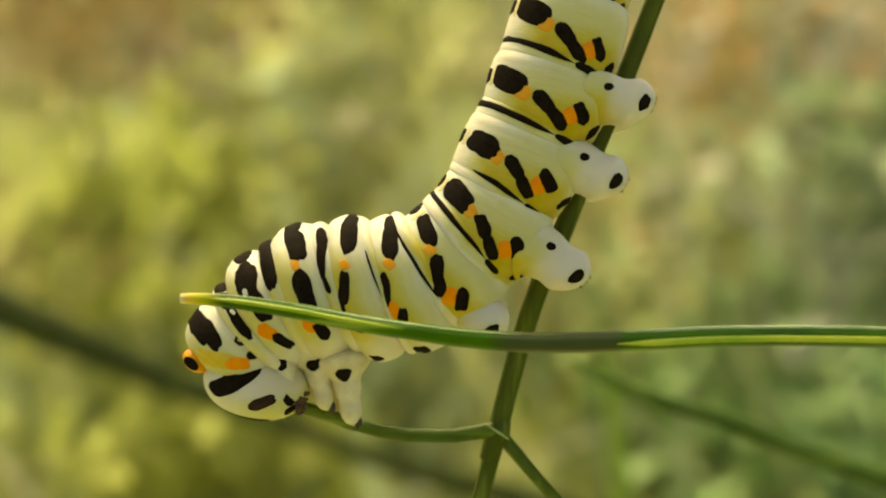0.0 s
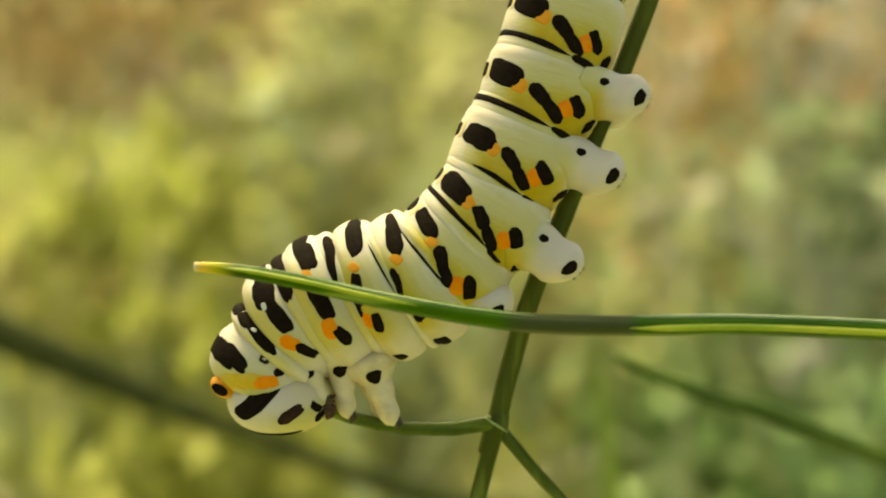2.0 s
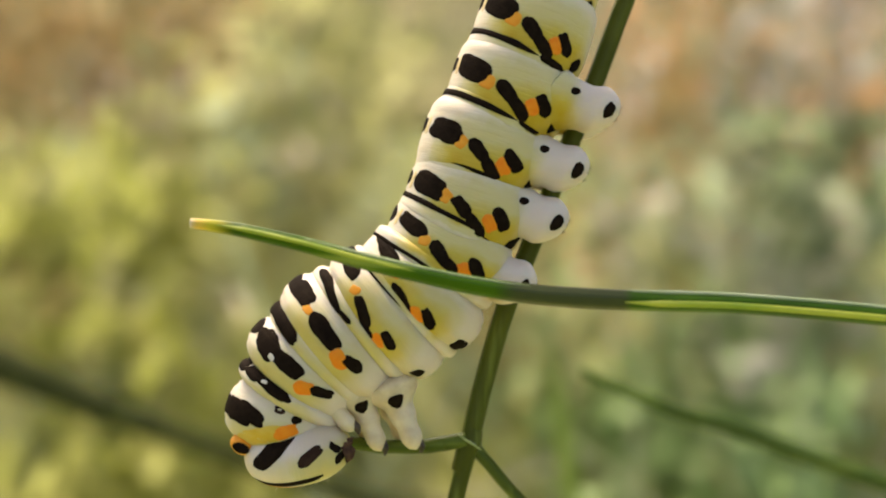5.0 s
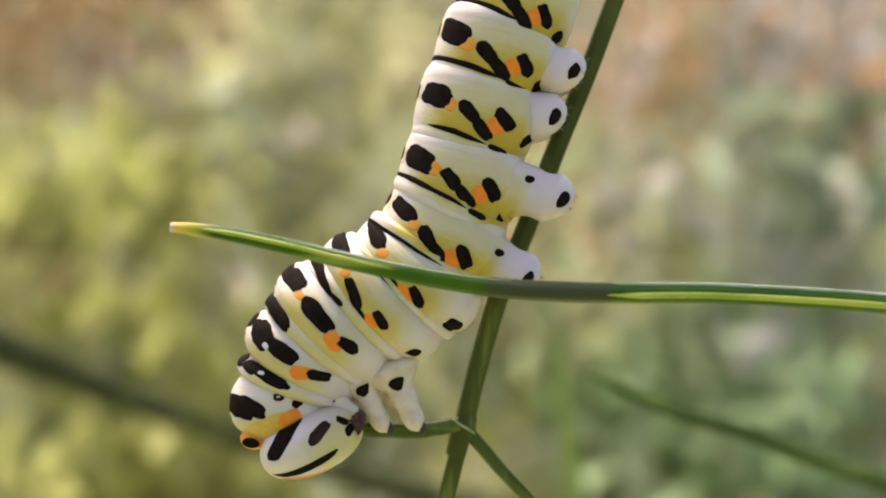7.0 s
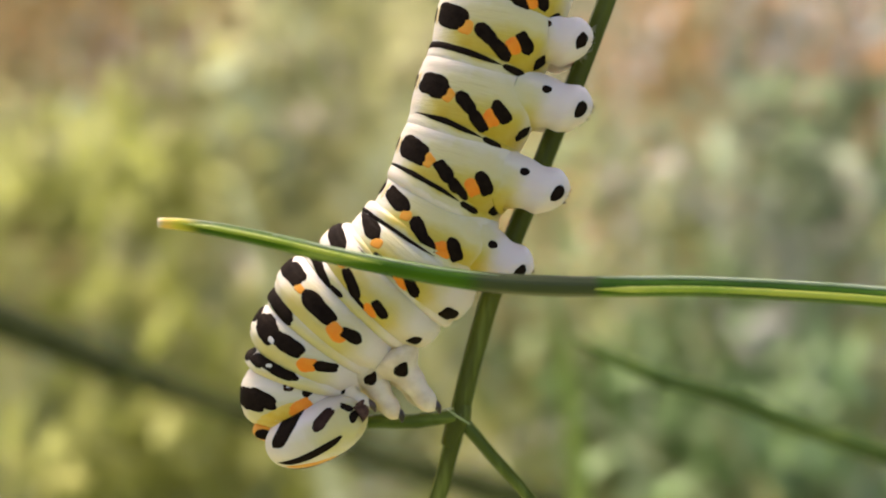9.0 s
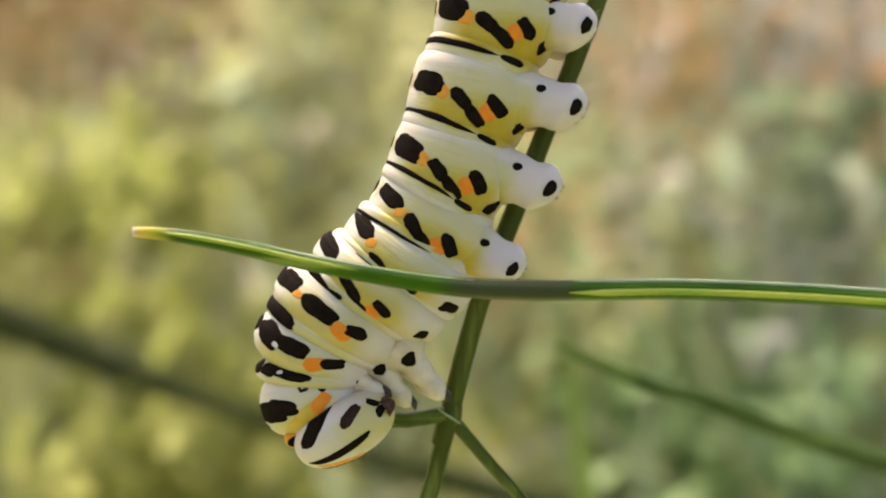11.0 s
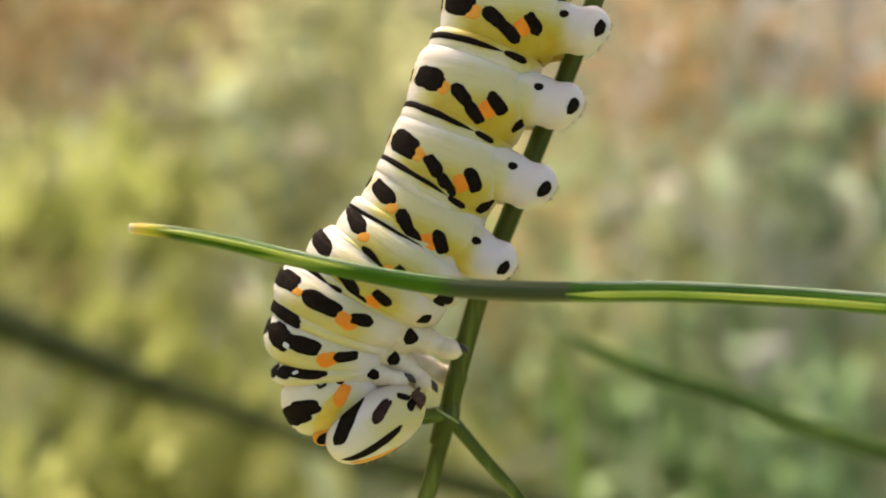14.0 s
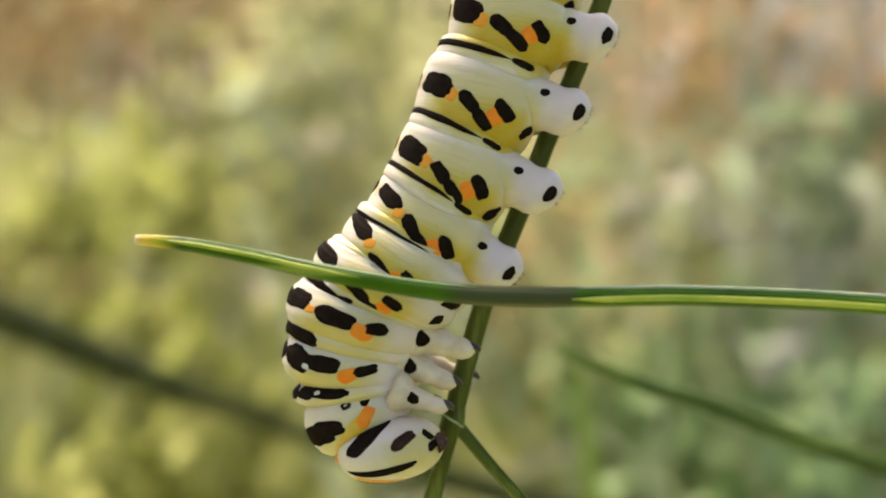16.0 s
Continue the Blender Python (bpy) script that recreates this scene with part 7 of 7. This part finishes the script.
    walk(twig[6], (
        (0, pose(0, 0, 0)),
        (2.7, pose(0, 0, 0)),
        (3.4, pose(-0.001254, -0.001, 0.000394)),
        (4, pose(-0.000789, -0.001, -0.000567)),
        (6.5, pose(0.001419, -0.001, -0.001055)),
        (7, pose(0.002097, -0.001, -0.00093)),
        (7.5, pose(0.0025, -0.001, -0.001095)),
        (8, pose(0.002833, -0.001, -0.001048)),
        (8.5, pose(0.00286, -0.001, -0.001092)),
        (9, pose(0.00288, -0.001, -0.000795)),
        (11.5, pose(0.006292, -0.001, -0.000337)),
        (12, pose(0.006597, -0.001, -0.000323)),
        (12.5, pose(0.006844, -0.001, 0.000104)),
        (13, pose(0.007836, -0.001, -0.00022)),
        (13.5, pose(0.008094, -0.001, -0.000437)),
        (14, pose(0.008286, -0.001, -5e-06)),
        (14.5, pose(0.009543, -0.001, -0.00057)),
        (15, pose(0.009379, -0.001, -0.000901)),
        (15.5, pose(0.009063, -0.001, -0.00194)),
        (16, pose(0.009186, -0.001, -0.00263)),
    ))
    walk(twig[7], (
        (0, pose(0, 0, 0)),
        (1.1, pose(0, 0, 0)),
        (1.8, pose(-0.001293, -0.001, 0.000624)),
        (2.5, pose(-0.000277, -0.001, -0.000137)),
        (3, pose(0.000209, -0.001, -4.2e-05)),
        (3.5, pose(0.001343, -0.001, -0.000691)),
        (4, pose(0.001581, -0.001, -0.001522)),
        (6.5, pose(0.003789, -0.001, -0.00201)),
        (7, pose(0.004467, -0.001, -0.001885)),
        (7.5, pose(0.00487, -0.001, -0.00205)),
        (8, pose(0.005203, -0.001, -0.002003)),
        (8.5, pose(0.00523, -0.001, -0.002047)),
        (9, pose(0.00525, -0.001, -0.00175)),
        (11.5, pose(0.008662, -0.001, -0.001292)),
        (12, pose(0.008967, -0.001, -0.001278)),
        (12.5, pose(0.009214, -0.001, -0.000851)),
        (13, pose(0.010206, -0.001, -0.001175)),
        (13.5, pose(0.010464, -0.001, -0.001392)),
        (14, pose(0.010656, -0.001, -0.00096)),
        (14.5, pose(0.011913, -0.001, -0.001525)),
        (15, pose(0.011749, -0.001, -0.001856)),
        (15.5, pose(0.011433, -0.001, -0.002895)),
        (16, pose(0.011556, -0.001, -0.003585)),
    ))
    walk(front_stalk, (
        (0, SUBJECT @ pose(-0.002262, 0, -0.004612, 0, -3.82516, 0)),
        (0.5, SUBJECT @ pose(-0.00214, 0, -0.003893, 0, -3.44004, 0)),
        (1, SUBJECT @ pose(-0.001428, 0, -0.003175, 0, -3.09707, 0)),
        (1.5, SUBJECT @ pose(-0.00121, 0, -0.003006, 0, -3.06544, 0)),
        (2, SUBJECT @ pose(-0.000715, 0, -0.001424, 0, -1.58823, 0)),
        (2.5, SUBJECT @ pose(-2.2e-05, 0, -3e-05, 0, -0.630015, 0)),
        (3, SUBJECT @ pose(0.000456, 0, 0.000536, 0, 0.849945, 0)),
        (3.5, SUBJECT @ pose(0.001434, 0, 0.001175, 0, 1.52363, 0)),
        (4, SUBJECT @ pose(0.00226, 0, 0.001722, 0, 1.70831, 0)),
        (6.5, SUBJECT @ pose(0.001535, 0, 0.000727, 0, -0.147238, 0)),
        (7, SUBJECT @ pose(0.00063, 0, 0.000284, 0, -0.31068, 0)),
        (7.5, SUBJECT @ pose(0.000216, 0, 0.000117, 0, -0.315599, 0)),
        (8, SUBJECT @ pose(0, 0, 0, 0, 0, 0)),
        (8.5, SUBJECT @ pose(-0.000411, 0, -0.000118, 0, -0.146973, 0)),
        (9, SUBJECT @ pose(-0.000595, 0, -0.000373, 0, -0.552869, 0)),
        (11.5, SUBJECT @ pose(-0.003224, 0, 0.000465, 0, -1.30651, 0)),
        (12, SUBJECT @ pose(-0.003275, 0, 0.0011, 0, -0.681098, 0)),
        (12.5, SUBJECT @ pose(-0.003057, 0, 0.001061, 0, -0.780596, 0)),
        (13, SUBJECT @ pose(-0.002937, 0, 0.001019, 0, -1.25651, 0)),
        (13.5, SUBJECT @ pose(-0.002596, 0, 0.000911, 0, -1.14614, 0)),
        (14, SUBJECT @ pose(-0.002703, 0, 0.000945, 0, -0.62332, 0)),
        (14.5, SUBJECT @ pose(-0.002864, 0, 0.000628, 0, -1.67532, 0)),
        (15, SUBJECT @ pose(-0.003045, 0, 0.000952, 0, -0.990039, 0)),
        (15.5, SUBJECT @ pose(-0.003674, 0, 0.000409, 0, -1.34548, 0)),
        (16, SUBJECT @ pose(-0.003377, 0, 0.000245, 0, -1.55444, 0)),
    ))
    walk(dark_stalk, (
        (0, SUBJECT @ pose(0, 0, -0.00285)),
        (0.5, SUBJECT @ pose(0, 0, -0.003292)),
        (1, SUBJECT @ pose(0, 0, -0.002026)),
        (1.5, SUBJECT @ pose(0, 0, -0.001848)),
        (2, SUBJECT @ pose(0, 0, -0.001855)),
        (2.5, SUBJECT @ pose(0, 0, 0.001369)),
        (3, SUBJECT @ pose(0, 0, -0.000509)),
        (3.5, SUBJECT @ pose(0, 0, -0.000979)),
        (4, SUBJECT @ pose(0, 0, 0.000249)),
        (6.5, SUBJECT @ pose(0, 0, -0.002762)),
        (7, SUBJECT @ pose(0, 0, -0.002272)),
        (7.5, SUBJECT @ pose(0, 0, -0.001071)),
        (8, SUBJECT @ pose(0, 0, 0)),
        (8.5, SUBJECT @ pose(0, 0, 0.000159)),
        (9, SUBJECT @ pose(0, 0, 0.001343)),
        (11.5, SUBJECT @ pose(0, 0, 0.008055)),
        (12, SUBJECT @ pose(0, 0, 0.01166)),
        (12.5, SUBJECT @ pose(0, 0, 0.012819)),
        (13, SUBJECT @ pose(0, 0, 0.011613)),
        (13.5, SUBJECT @ pose(0, 0, 0.00942)),
        (14, SUBJECT @ pose(0, 0, 0.010463)),
        (14.5, SUBJECT @ pose(0, 0, 0.010938)),
        (15, SUBJECT @ pose(0, 0, 0.010757)),
        (15.5, SUBJECT @ pose(0, 0, 0.008352)),
        (16, SUBJECT @ pose(0, 0, 0.009058)),
    ))
    walk(thin_stalk, (
        (0, SUBJECT @ pose(-0.006851, 0, -0.001806)),
        (0.5, SUBJECT @ pose(-0.005524, 0, -0.000445)),
        (1, SUBJECT @ pose(-0.003325, 0, 0.000833)),
        (1.5, SUBJECT @ pose(-0.001046, 0, 0.001739)),
        (2, SUBJECT @ pose(-0.00112, 0, 0.002288)),
        (2.5, SUBJECT @ pose(-0.00106, 0, 0.003707)),
        (3, SUBJECT @ pose(-0.000825, 0, 0.003498)),
        (3.5, SUBJECT @ pose(-0.000372, 0, 0.003564)),
        (4, SUBJECT @ pose(0.000382, 0, 0.002397)),
        (6.5, SUBJECT @ pose(0.001148, 0, -0.000507)),
        (7, SUBJECT @ pose(0.001528, 0, -0.002106)),
        (7.5, SUBJECT @ pose(0.001168, 0, -0.001191)),
        (8, SUBJECT @ pose(0.000736, 0, -0.00027)),
        (8.5, SUBJECT @ pose(-0.000657, 0, 0.000233)),
        (9, SUBJECT @ pose(-0.001244, 0, 0.00051)),
        (11.5, SUBJECT @ pose(-0.004574, 0, 0.002262)),
        (12, SUBJECT @ pose(-0.00473, 0, 0.00324)),
        (12.5, SUBJECT @ pose(-0.004364, 0, 0.003133)),
        (13, SUBJECT @ pose(-0.004072, 0, 0.003778)),
        (13.5, SUBJECT @ pose(-0.003263, 0, 0.003784)),
        (14, SUBJECT @ pose(-0.002455, 0, 0.004233)),
        (14.5, SUBJECT @ pose(-0.003261, 0, 0.00556)),
        (15, SUBJECT @ pose(-0.004189, 0, 0.004799)),
        (15.5, SUBJECT @ pose(-0.005254, 0, 0.003461)),
        (16, SUBJECT @ pose(-0.00545, 0, 0.00249)),
    ))


motions()
